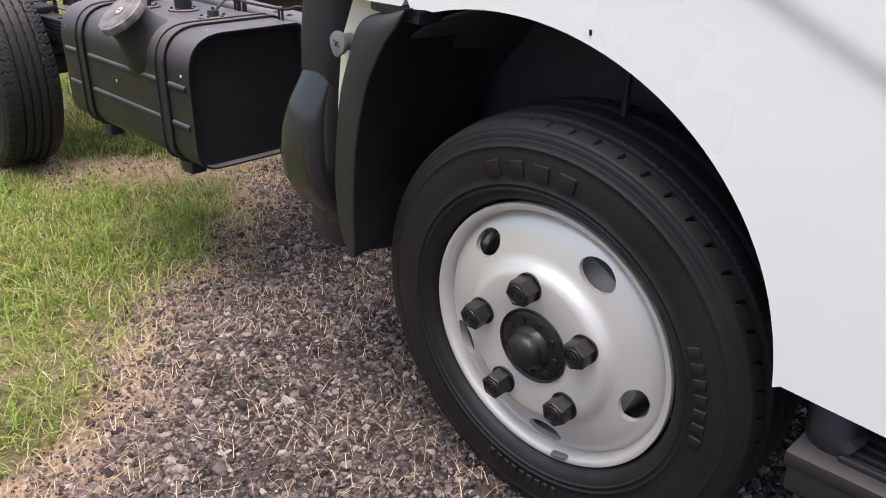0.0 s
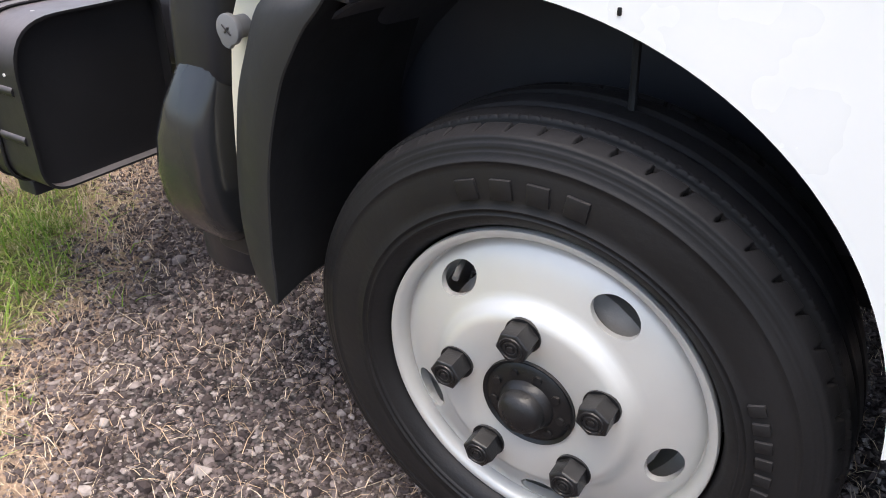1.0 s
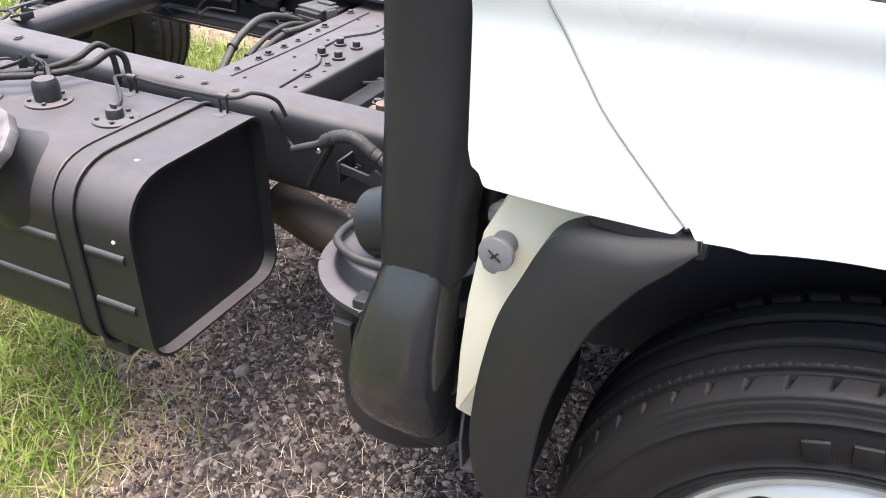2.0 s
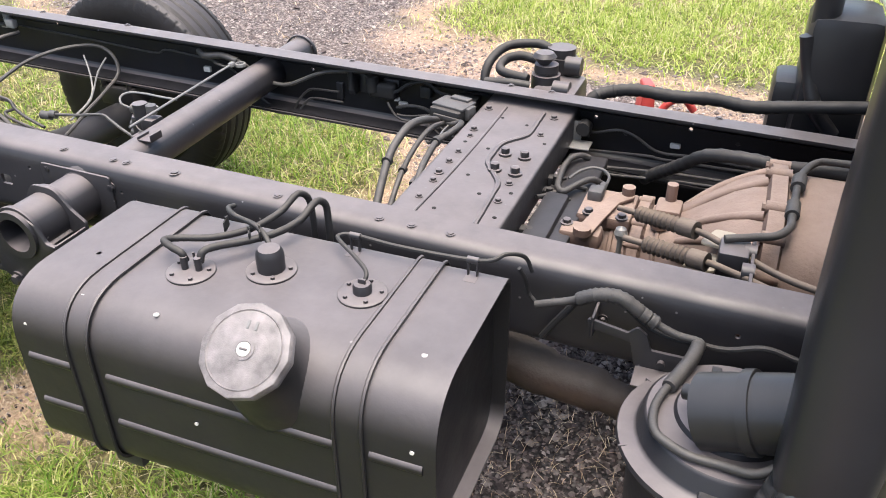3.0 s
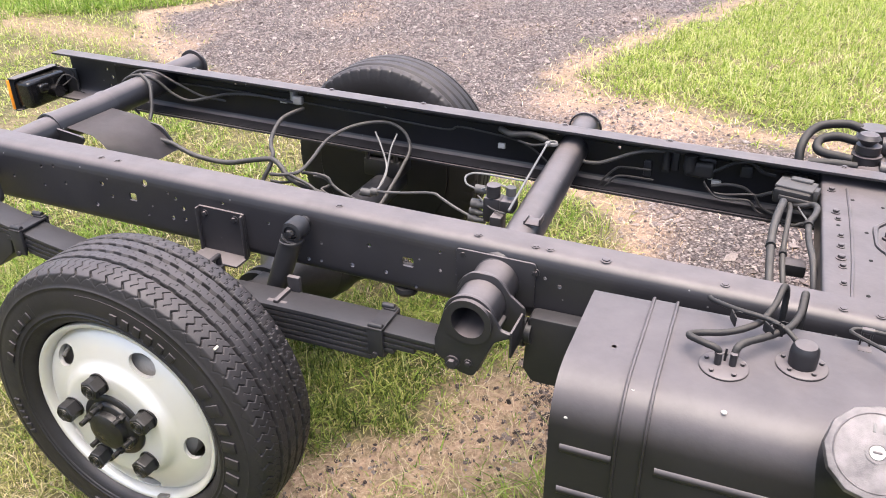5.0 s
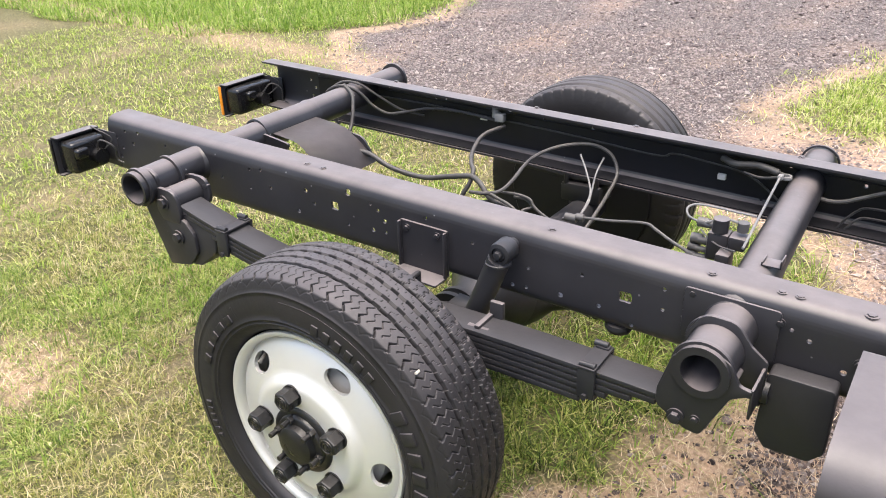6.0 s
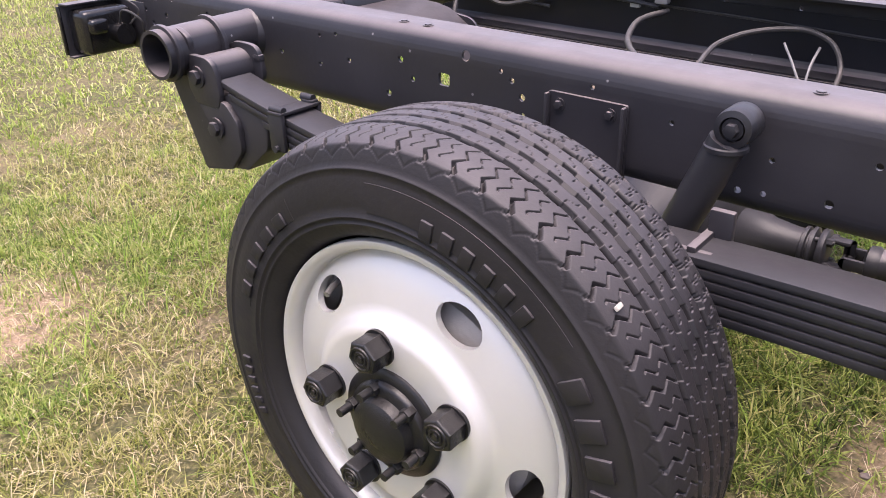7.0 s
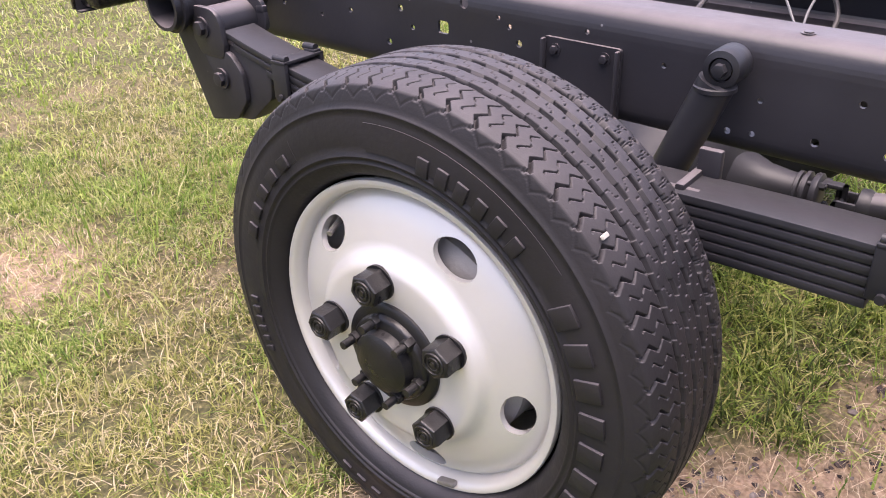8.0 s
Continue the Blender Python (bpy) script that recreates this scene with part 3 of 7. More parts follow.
part("far_hanger", chassis(prism(rounded([(-0.72, 0.6), (-0.59, 0.6), (-0.6, 0.572), (-0.655, 0.535), (-0.69, 0.56)], [0.005, 0.005, 0.01, 0.012, 0.01], 4), FRAME_W + 0.03, FRAME_W + 0.07, bevel=0.003)), BLACK, truck, "black wedge-shaped hanger below the rail")
# front spring hanger: plate, boss and bolt
def ring_hole(bm, x, z, r):
    return cut(bm, cyl(r, 0.2, (x, -0.12, z), "Y", 32))


b = join(
    ring_hole(prism(rounded([(0.622, 0.66), (0.672, 0.702), (0.716, 0.676), (0.734, 0.642), (0.753, 0.639), (0.753, 0.63), (0.722, 0.612), (0.682, 0.522), (0.655, 0.525), (0.602, 0.556), (0.602, 0.59)], [0.02, 0.045, 0.02, 0.012, 0.003, 0.003, 0.02, 0.012, 0.012, 0.02, 0.02], 5), -0.166, -0.156, bevel=0.003), 0.672, 0.648, 0.0465),
    prism(rounded([(0.61, 0.6), (0.71, 0.6), (0.682, 0.522), (0.602, 0.56)], 0.015, 4), -0.09, -0.08, bevel=0.002),
    box(0.012, 0.08, 0.1, 0.7, -0.12, 0.58, 0.003, Matrix.Rotation(radians(20), 4, "Y")),
    box(0.005, 0.078, 0.056, 0.753, -0.124, 0.613, 0.0015),
        cyl(0.034, 0.03, (0.67, -0.004, 0.65), "Y", 28, 0.062))
part("spring_hanger", chassis(b), BLACK, truck, "black spring hanger on the cross tube")
for x, y, e in ((0.672, -0.158, 0.007), (0.67, -0.075, 0.01), (0.636, 0.915, 0.004)):
    part("collar", chassis(collar(x, y, 0.648, 0.046, e)), BLACK, truck)
for x, y, z, e in ((-0.703, -0.186, 0.658, 0.007), (-0.705, -0.092, 0.658, 0.009), (-0.739, 0.893, 0.671, 0.012)):
    part("collar", chassis(collar(x, y, z, 0.042, e)), BLACK, truck)
b = prism(rounded([(0.618, 0.66), (0.645, 0.708), (0.7, 0.708), (0.728, 0.672), (0.757, 0.65), (0.757, 0.6), (0.74, 0.588), (0.69, 0.598), (0.64, 0.6)], [0.02, 0.03, 0.03, 0.01, 0.008, 0.01, 0.01, 0.01, 0.02], 5), -0.09, -0.083, bevel=0.001)
part("hanger_plate", chassis(ring_hole(b, 0.671, 0.648, 0.0465)), BLACK, truck)
b = join(prism(rounded([(0.752, 0.585), (0.862, 0.585), (0.862, 0.455), (0.84, 0.43), (0.765, 0.43), (0.745, 0.46)], 0.012, 4), -0.045, -0.003, bevel=0.004), cyl(0.022, 0.07, (0.725, -0.04, 0.545), "X", 18), cyl(0.03, 0.012, (0.742, -0.04, 0.545), "X", 18))
part("air_tank", b, SPRINGY, truck, "small black air box behind the fuel tank")
for i, (x, z) in enumerate(((0.64, 0.546), (0.672, 0.552))):
    again(bolt, at(x, -0.166, z, 90, 0, 0), truck).scale = (1.2, 1.2, 1.2) if i == 0 else (0.7, 0.7, 0.7)
b = prism(rounded([(0.585, 0.702), (0.752, 0.702), (0.752, 0.6), (0.585, 0.6)], 0.008, 3), -0.006, -0.001, bevel=0.001)
part("gusset_plate", chassis(b), BLACK, truck)

# rear hanger and shackle
lobe = rounded([(-0.746, 0.648), (-0.664, 0.452), (-0.59, 0.468), (-0.555, 0.508), (-0.557, 0.556), (-0.585, 0.588), (-0.63, 0.59), (-0.655, 0.572), (-0.666, 0.61), (-0.66, 0.686), (-0.7, 0.706)], [0.03, 0.008, 0.02, 0.025, 0.025, 0.025, 0.02, 0.012, 0.02, 0.02, 0.04], 5)
b = join(
    ring_hole(prism(lobe, -0.166, -0.154, bevel=0.003), -0.703, 0.658, 0.0415),
    prism(rounded([(-0.69, 0.6), (-0.664, 0.456), (-0.56, 0.47), (-0.5, 0.52), (-0.49, 0.575), (-0.56, 0.6)], 0.02, 4), -0.155, -0.08, bevel=0.004),
    cyl(0.036, 0.03, (-0.707, -0.004, 0.658), "Y", 28, 0.05))
part("spring_hanger", chassis(b), BLACK, truck, "black spring hanger with a shackle")
b = join(
    prism(rounded([(-0.682, 0.66), (-0.6, 0.66), (-0.592, 0.6), (-0.6, 0.575), (-0.66, 0.575), (-0.676, 0.6)], [0.036, 0.036, 0.02, 0.012, 0.012, 0.012], 6), -0.168, -0.156, bevel=0.003),
    cyl(0.034, 0.085, (-0.64, -0.115, 0.624), "Y", 28),
    prism(rounded([(-0.68, 0.668), (-0.592, 0.668), (-0.58, 0.6), (-0.66, 0.59)], 0.03, 5), -0.078, -0.068, bevel=0.002), box(0.02, 0.012, 0.014, -0.597, -0.073, 0.645, 0.003))
part("shackle", chassis(b), BLACK, truck, "black spring shackle with two bolts")
for x, z in ((-0.645, 0.624), (-0.612, 0.54)):
    c = again(bolt, at(x, -0.168, z, 90, 0, 0), truck)
    c.scale = (1.5, 1.5, 1.2)


# ---- leaf springs ----
def leaf(x0, x1, drop, thick, y, cap=True):
    """One leaf along the spring's bow."""
    n = 26
    bow = lambda x: 0.494 + (0.085 * (x / 0.6) ** 2 if x < 0 else 0.006 * math.sin(5 * x))
    top = [(x0 + (x1 - x0) * i / n, bow(x0 + (x1 - x0) * i / n) - drop) for i in range(n + 1)]
    return prism(top + [(x, z - thick) for x, z in reversed(top)], y - 0.034, y + 0.034, bevel=0.0022)


for y in (-0.125, FRAME_W + 0.125):
    spring = part("leaf_spring", leaf(-0.6, 0.63, -0.06, 0.0115, y), SPRINGY, truck, "black pack of curved leaf springs")
    for k, (a, b_) in enumerate(((-0.58, 0.6), (-0.50, 0.555), (-0.44, 0.51), (-0.38, 0.49), (-0.34, 0.46))):
        part("leaf", leaf(a, b_, -0.06 + 0.0132 * (k + 1), 0.0115, y), SPRINGY, spring)
    for x, z in ((0.475, 0.558), (-0.455, 0.602)):
        b = join(box(0.034, 0.008, 0.066, x, y - 0.04, z - 0.024, 0.002), box(0.034, 0.008, 0.066, x, y + 0.04, z - 0.024, 0.002), box(0.034, 0.09, 0.006, x, y, z + 0.006, 0.002), cyl(0.006, 0.03, (x, y - 0.036, z + 0.011), "X", 12), cyl(0.0065, 0.026, (x - 0.004, y + 0.034, z + 0.015), "X", 12), box(0.026, 0.016, 0.006, x, y + 0.034, z + 0.01, 0.002), cyl(0.006, 0.1, (x, y, z - 0.052), "Y", 8))
        part("spring_clip", b, SPRINGY, spring)
    b = join(box(0.13, 0.09, 0.02, 0.0, y, 0.57, 0.004), tube([(-0.05, y - 0.042, 0.44), (-0.05, y - 0.042, 0.6), (-0.05, y + 0.042, 0.6), (-0.05, y + 0.042, 0.44)], 0.008, 8, 3, False), tube([(0.05, y - 0.042, 0.44), (0.05, y - 0.042, 0.6), (0.05, y + 0.042, 0.6), (0.05, y + 0.042, 0.44)], 0.008, 8, 3, False), box(0.13, 0.1, 0.06, 0, y, 0.44, 0.008))
    part("axle_seat", b, SPRINGY, spring)

# rear axle with its bulging middle and drums
b = join(lathe([(0.045, -0.16), (0.05, 0.06), (0.052, 0.1), (0.07, 0.104), (0.07, 0.118), (0.056, 0.122), (0.056, 0.135), (0.068, 0.139), (0.068, 0.152), (0.056, 0.156), (0.06, 0.2), (0.125, 0.3), (0.15, 0.376), (0.125, 0.452), (0.06, 0.55), (0.05, 0.65), (0.045, 0.92)], 36, "Y", loc=(REAR_X, 0, HUB_Z)),
         lathe([(0.12, 0.07), (0.09, 0.11), (0.05, 0.15), (0.036, 0.185), (0.03, 0.225), (0.03, 0.235), (0.035, 0.237), (0.035, 0.243), (0.03, 0.245), (0.03, 0.248), (0.037, 0.25), (0.037, 0.256), (0.03, 0.258), (0.024, 0.264)], 32, "X", loc=(0, 0.376, 0.36)))
part("rear_axle", b, SPRINGY, truck, "black rear axle housing")
# Added black discs hide the silver rims' inner sides, which lie in shade.
for y, z in ((-0.2, HUB_Z), (FRAME_W + 0.232, HUB_Z)):
    wide = 0.24 if y > 0 else 0.217
    part("shade_disc", lathe([(0.05, -0.004), (wide, -0.003), (wide + 0.003, 0.0), (wide, 0.003), (0.05, 0.004)], 48, "Y", closed=True, loc=(REAR_X - (0.08 if y > 0 else 0), y, z)), SHADEBLACK if y > 0 else BLACK, truck)
for x, y in ((REAR_X, -0.29), (REAR_X, FRAME_W + 0.29), (FRONT_X, -0.25), (FRONT_X, FRAME_W + 0.25)):
    sign = -1 if y < 0 else 1
    part("brake_drum", lathe([(0.06, 0.085 * sign), (0.14, 0.082 * sign), (0.158, 0.07 * sign), (0.16, 0.0), (0.168, -0.01 * sign), (0.168, -0.03 * sign), (0.05, -0.034 * sign)], 48, "Y", closed=True, loc=(x, y, HUB_Z)), DRUM, truck, "grey brake drum behind the wheel")
# universal joint between the axle's nose and the shaft
b = [lathe([(0.02, 0.262), (0.036, 0.264), (0.038, 0.267), (0.038, 0.274), (0.034, 0.277), (0.02, 0.279)], 28, "X", loc=(0, 0.376, 0.36))]
for k in range(4):
    c, d = 0.376 + 0.029 * math.cos(0.6 + k * math.pi / 2), 0.36 + 0.029 * math.sin(0.6 + k * math.pi / 2)
    b += [prism([(c + p, d + q) for p, q in ngon(0.0075, 6)], 0.275, 0.286, "X", 0.001), cyl(0.0045, 0.04, (0.268, c, d), "X", 10)]
for side in (-1, 1):
    b += [box(0.036, 0.022, 0.009, 0.294, 0.376, 0.36 + side * 0.024, 0.004), box(0.04, 0.009, 0.022, 0.326, 0.376 + side * 0.024, 0.358, 0.004), cyl(0.009, 0.056, (0.31, 0.376, 0.359), "Z", 14), cyl(0.009, 0.056, (0.31, 0.376, 0.359), "Y", 14)]
b.append(lathe([(0.02, 0.335), (0.03, 0.34), (0.031, 0.352), (0.026, 0.362)], 24, "X", loc=(0, 0.376, 0.358)))
part("universal_joint", join(*b), SPRINGY, truck, "dull black universal joint on the drive shaft")
b = tube([(0.355, 0.376, 0.358), (0.6, 0.376, 0.385), (1.0, 0.376, 0.44), (1.62, 0.33, 0.5)], [0.027] * 3 + [0.032] * 40, 20, 3)
part("drive_shaft", b, BLACK, truck, "black drive shaft")

# bump stop and brackets below the rail
part("bump_stop", chassis(lathe([(0.026, 0.0), (0.028, -0.008), (0.024, -0.016), (0.012, -0.02), (1e-5, -0.021)], 24, "Z", loc=(0.455, 0.03, RAIL_BOT))), HOSE, truck)
part("axle_bracket", join(box(0.1, 0.06, 0.01, 0.13, 0.0, 0.5, 0.003, Matrix.Rotation(radians(4), 4, "Y")), prism(rounded([(0.08, 0.53), (0.33, 0.525), (0.3, 0.515), (0.08, 0.47)], 0.004, 2), -0.06, -0.054)), SPRINGY, truck)
# shock absorber
b = join(tube([(0.228, -0.05, 0.664), (0.172, -0.055, 0.52), (0.137, -0.06, 0.43)], 0.024, 24, 4), lathe([(0.015, -0.02), (0.0225, -0.018), (0.024, -0.01), (0.024, 0.02), (0.021, 0.024), (0.015, 0.024)], 28, "Y", closed=True, loc=(0.236, -0.048, 0.684)), cyl(0.013, 0.06, (0.236, -0.036, 0.684), "Y", 20), prism([(0.236 + p, 0.684 + q) for p, q in ngon(0.0085, 6)], -0.076, -0.06, "Y", 0.001),
         lathe([(0.022, 0.0), (0.0265, 0.002), (0.0265, 0.007), (0.02, 0.012), (1e-5, 0.013)], 24, "Z", loc=(0.226, -0.05, 0.652)))
part("shock_absorber", b, SPRINGY, truck, "black telescopic shock absorber")
b = join(box(0.03, 0.012, 0.045, 0.248, -0.09, 0.572, 0.003), box(0.012, 0.07, 0.014, 0.236, -0.115, 0.56, 0.003), box(0.05, 0.012, 0.05, 0.235, -0.14, 0.535, 0.003))
part("brake_pipe_bracket", b, BLACK, truck)

# crossmember plate
CT = RAIL_TOP - 0.031
b = prism(rounded([(1.27, CT - 0.07), (1.27, CT), (1.487, CT), (1.487, CT - 0.075), (1.481, CT - 0.075), (1.481, CT - 0.006), (1.276, CT - 0.006), (1.276, CT - 0.07)], [0, 0.014, 0.012, 0, 0, 0.01, 0.01, 0], 4), 0.008, FRAME_W - 0.008)
cross = part("cross_member", chassis(b), BLACK, truck, "wide black pressed cross member with bolts")
b = tube([(x, y, CT) for x, y in ((1.44, 0.12), (1.438, 0.171), (1.434, 0.24), (1.43, 0.287), (1.405, 0.33), (1.383, 0.365), (1.38, 0.4), (1.381, 0.456), (1.395, 0.485), (1.419, 0.522), (1.422, 0.56), (1.421, 0.6), (1.42, 0.66))], 0.006, 8)
part("pressed_rib", chassis(b), BLACK, cross)
b = tube([(1.322, 0.1, CT), (1.33, 0.3, CT), (1.332, 0.5, CT), (1.33, 0.66, CT)], 0.0035, 8, 4)
part("pressed_rib", chassis(b), BLACK, cross)
for x, y, w in ((1.404, 0.416, 1.1), (1.446, 0.415, 1.1), (1.406, 0.34, 1.15), (1.449, 0.338, 1.15), (1.295, 0.635, 0.8), (1.302, 0.51, 0.8), (1.306, 0.475, 0.6), (1.31, 0.391, 0.6), (1.309, 0.34, 0.7), (1.308, 0.286, 0.85), (1.31, 0.25, 0.7), (1.31, 0.18, 0.6), (1.449, 0.641, 0.8), (1.446, 0.54, 0.65), (1.45, 0.295, 0.7), (1.452, 0.22, 0.7)):
    again(bolt, at(x, y, CT), cross).scale = (w, w, w * (1.5 if w > 1 else 1.0))
# Flat dark discs stand in for open holes, whose shade is their colour.
for x, y in ((1.34, 0.598), (1.403, 0.58), (1.362, 0.43), (1.364, 0.3), (1.41, 0.235), (1.352, 0.15), (1.465, 0.5), (1.465, 0.16), (1.306, 0.444), (1.465, 0.26)):
    part("bolt_hole", chassis(cyl(0.0042, 0.003, (x, y, CT - 0.0008), "Z", 12)), HOLLOW, cross)

# ---- fuel tank ----
TX0, TX1, TY0, TY1, TZ0, TZ1 = 0.885, 1.568, -0.384, -0.075, 0.4, 0.705


def tank_outline(grow=0.0):
    g = grow
    return rounded([(TY1 + g, TZ1 + g), (TY0 - g, TZ1 + g), (TY0 - g, TZ0 - g), (TY1 + g, TZ0 - g)], [0.03, 0.095, 0.055, 0.05], 9)


body = prism(tank_outline(), TX0, TX1, "X")
dish = prism(tank_outline(-0.004), TX1 - 0.024, TX1 + 0.02, "X")
dish2 = prism(tank_outline(-0.006), TX0 - 0.02, TX0 + 0.03, "X")
body = cut(body, join(dish, dish2))
tank = part("fuel_tank", body, TANK, truck, "black rounded fuel tank with pressed ribs")
for x0, x1 in ((0.905, 0.985), (1.05, 1.422), (1.475, 1.55)):
    for z in (0.588, 0.5):
        part("tank_rib", tube([(x0, TY0 + 0.0055, z), ((x0 + x1) / 2, TY0 + 0.0055, z), (x1, TY0 + 0.0055, z)], 0.01, 16, 3), TANK, tank)
for x in (1.01, 1.446):
    out, inn = tank_outline(0.005), tank_outline(0.0005)
    bms = []
    for side in (-0.02, 0.02):
        ring = [(x + side, a, b_) for a, b_ in tank_outline(0.004)]
        bms.append(tube(ring[:-4], 0.003, 6, 1, False))
    band = bmesh.new()
    ring = [[band.verts.new((x + dx, a, b_)) for a, b_ in tank_outline(0.0028)] for dx in (-0.02, 0.02)]
    for i in range(len(ring[0]) - 1):
        band.faces.new((ring[0][i], ring[0][i + 1], ring[1][i + 1], ring[1][i]))
    bms.append(band)
    part("tank_strap", join(*bms), TANK, tank, "black steel strap round the tank")
    part("strap_bracket", join(box(0.05, 0.3, 0.02, x, -0.15, TZ0 - 0.014, 0.003), box(0.055, 0.04, 0.03, x, TY0 + 0.05, TZ0 - 0.02, 0.004)), BLACK, tank)
# filler neck and cap
nm = Matrix.Translation((1.319, -0.352, 0.668)) @ Matrix.Rotation(radians(38), 4, "X")
b = lathe([(0.082, -0.05), (0.077, -0.022), (0.069, -0.004), (0.059, 0.016), (0.053, 0.035), (0.053, 0.07), (1e-5, 0.07)], 40, "Z")
b.transform(nm)
part("filler_neck", b, TANK, tank)
b = prism(rounded(ngon(0.0635, 12), 0.006, 3), 0.064, 0.083, "Z", 0.003)
b = join(b, lathe([(0.013, 0.082), (0.0145, 0.0845), (0.0105, 0.0845), (0.0095, 0.082)], 24, "Z", closed=True), lathe([(0.05, 0.0825), (0.052, 0.0845), (0.054, 0.0825)], 40, "Z", closed=True))
b.transform(nm)
part("filler_cap", b, CAPMETAL, tank, "worn grey ribbed filler cap with a keyhole")
b = cyl(0.0095, 0.003, (0, 0, 0.0835), "Z", 20)
b.transform(nm)
part("lock_disc", b, SPOT, tank)
b = box(0.011, 0.0032, 0.002, 0, 0, 0.0853, 0.0005)
b.transform(nm)
part("keyhole", b, BLACK, tank)
for dx in (-0.006, 0.006):
    b = box(0.0035, 0.012, 0.0012, dx, 0.032, 0.0836, 0.0004)
    b.transform(nm)
    part("cap_mark", b, GREYCAP, tank)


def flange(x, y, r, kind):
    b = [lathe([(r, 0.0), (r, 0.003), (r - 0.002, 0.0045), (1e-5, 0.0045)], 36, "Z")]
    for k in range(5):
        a = 2 * math.pi * k / 5 + 0.3
        b.append(prism([(r * 0.76 * math.cos(a) + p, r * 0.76 * math.sin(a) + q) for p, q in ngon(0.0036, 6)], 0.003, 0.0085, "Z"))
    if kind == "dome":
        b.append(lathe([(0.021, 0.0), (0.0215, 0.027), (0.0205, 0.034), (0.0165, 0.04), (0.008, 0.0425), (1e-5, 0.043)], 28, "Z"))
    elif kind == "plug":
        b += [lathe([(0.014, 0.0), (0.014, 0.015), (0.012, 0.019), (1e-5, 0.019)], 24, "Z"), box(0.012, 0.004, 0.008, 0, 0, 0.022, 0.001)]
    else:
        b += [cyl(0.0055, 0.025, (-0.01, 0, 0.013), "Z", 12), cyl(0.0055, 0.025, (0.012, 0.004, 0.013), "Z", 12), cyl(0.002, 0.028, (0.0, 0.012, 0.014), "Z", 8)]
    o = join(*b)
    o.transform(Matrix.Translation((x, y, TZ1)))
    part("tank_flange", o, BLACK, tank, "round bolted flange on the tank")


flange(1.12, -0.246, 0.037, "pipes")
flange(1.231, -0.2, 0.0385, "dome")
flange(1.385, -0.206, 0.0365, "plug")
for x, y, z in ((1.131, -0.344, 0.696), (0.953, -0.253, 0.704), (1.0, -0.34, 0.697), (1.52, -0.3, 0.7035), (1.536, -0.385, 0.616), (1.54, -0.385, 0.586), (0.91, -0.379, 0.645), (1.2, -0.386, 0.55)):
    part("paint_spot", cyl(0.0042 if y > -0.35 else 0.003, 0.002, (x, y, z), "Z" if y > -0.36 else "Y", 9), SPOT, tank)

# ---- cab ----
ARCH_X, ARCH_Z, ARCH_R = 2.47, 0.44, 0.432


def cab_outline():
    arc = []
    for i in range(37):
        a = math.radians(106 - 101 * i / 36)
        arc.append((ARCH_X + ARCH_R * math.cos(a), ARCH_Z + 0.421 * math.copysign(abs(math.sin(a)) ** 0.87, math.sin(a))))
    pts = [(2.08, 0.882), (2.087, 0.869), (2.098, 0.865), (2.103, 0.851), (2.187, 0.848), (2.286, 0.848), (2.293, 0.858), (2.298, 0.858), (2.305, 0.846), (2.335, 0.848)] + arc + [(2.909, 0.496), (3.05, 0.487), (3.9, 0.48), (3.93, 0.95), (3.72, 1.35), (3.5, 2.1), (3.4, 2.2), (2.2, 2.2), (2.1, 2.12)]
    return rounded(pts, [0.012, 0.006, 0.004, 0.008, 0, 0.007, 0.002, 0.002, 0.008, 0.01] + [0] * 37 + [0, 0, 0.05, 0.1, 0.1, 0.06, 0.08, 0.08, 0.06], 4)


def bulge(x, z):
    """How far the cab's side stands out: a soft belly, a shoulder line and a flared arch."""
    b = 0.012 - 0.014 * min(1.0, max(0.0, (0.82 - z) / 0.35)) ** 1.5 - 0.02 * max(0.0, z - 1.08)
    b += 0.011 / (1 + math.exp(-(z - 1.03) / 0.0065))
    b += 0.007 / (1 + math.exp(-(z + 0.5 * (x - 2.82) - 0.917) / 0.006)) * min(1.0, max(0.0, (x - 2.5) / 0.2))
    b -= 0.03 * max(0.0, (2.1 - x) / 0.03) ** 2 if x < 2.1 else 0
    return b


def cab_side(y, sign):
    """A pressed side panel, cut into a fine grid so that it can be shaped."""
    win = prism(rounded([(2.19, 1.08), (2.3, 1.064), (3.5, 1.01), (3.45, 1.2), (3.28, 1.95), (2.2, 1.95)], [0.03, 0, 0.05, 0.05, 0.05, 0.05], 5), -1, 1)
    b = cut(prism(cab_outline(), -0.012, 0.012), win)
    for k in range(26):
        x = 2.1 + 0.07 * k
        bmesh.ops.bisect_plane(b, geom=b.verts[:] + b.edges[:] + b.faces[:], plane_co=(x, 0, 0), plane_no=(1, 0, 0))
    for z in [0.52 + 0.05 * i for i in range(9)] + [0.98, 1.0, 1.01, 1.02, 1.03, 1.04, 1.05, 1.06, 1.1, 1.3, 1.6, 1.9]:
        bmesh.ops.bisect_plane(b, geom=b.verts[:] + b.edges[:] + b.faces[:], plane_co=(0, 0, z), plane_no=(0, 0, 1))
    for k in range(-4, 5):
        bmesh.ops.bisect_plane(b, geom=b.verts[:] + b.edges[:] + b.faces[:], plane_co=(2.82, 0, 0.917 + 0.0055 * k), plane_no=(0.447, 0, 0.894))
    for v in b.verts:
        v.co.y = y + sign * (bulge(v.co.x, v.co.z)) + v.co.y
    return b


cab = part("cab", cab_side(-0.388, -1), WHITE, truck, "glossy white cab with a round wheel arch")
part("cab_side", cab_side(FRAME_W + 0.388, 1), WHITE, cab)
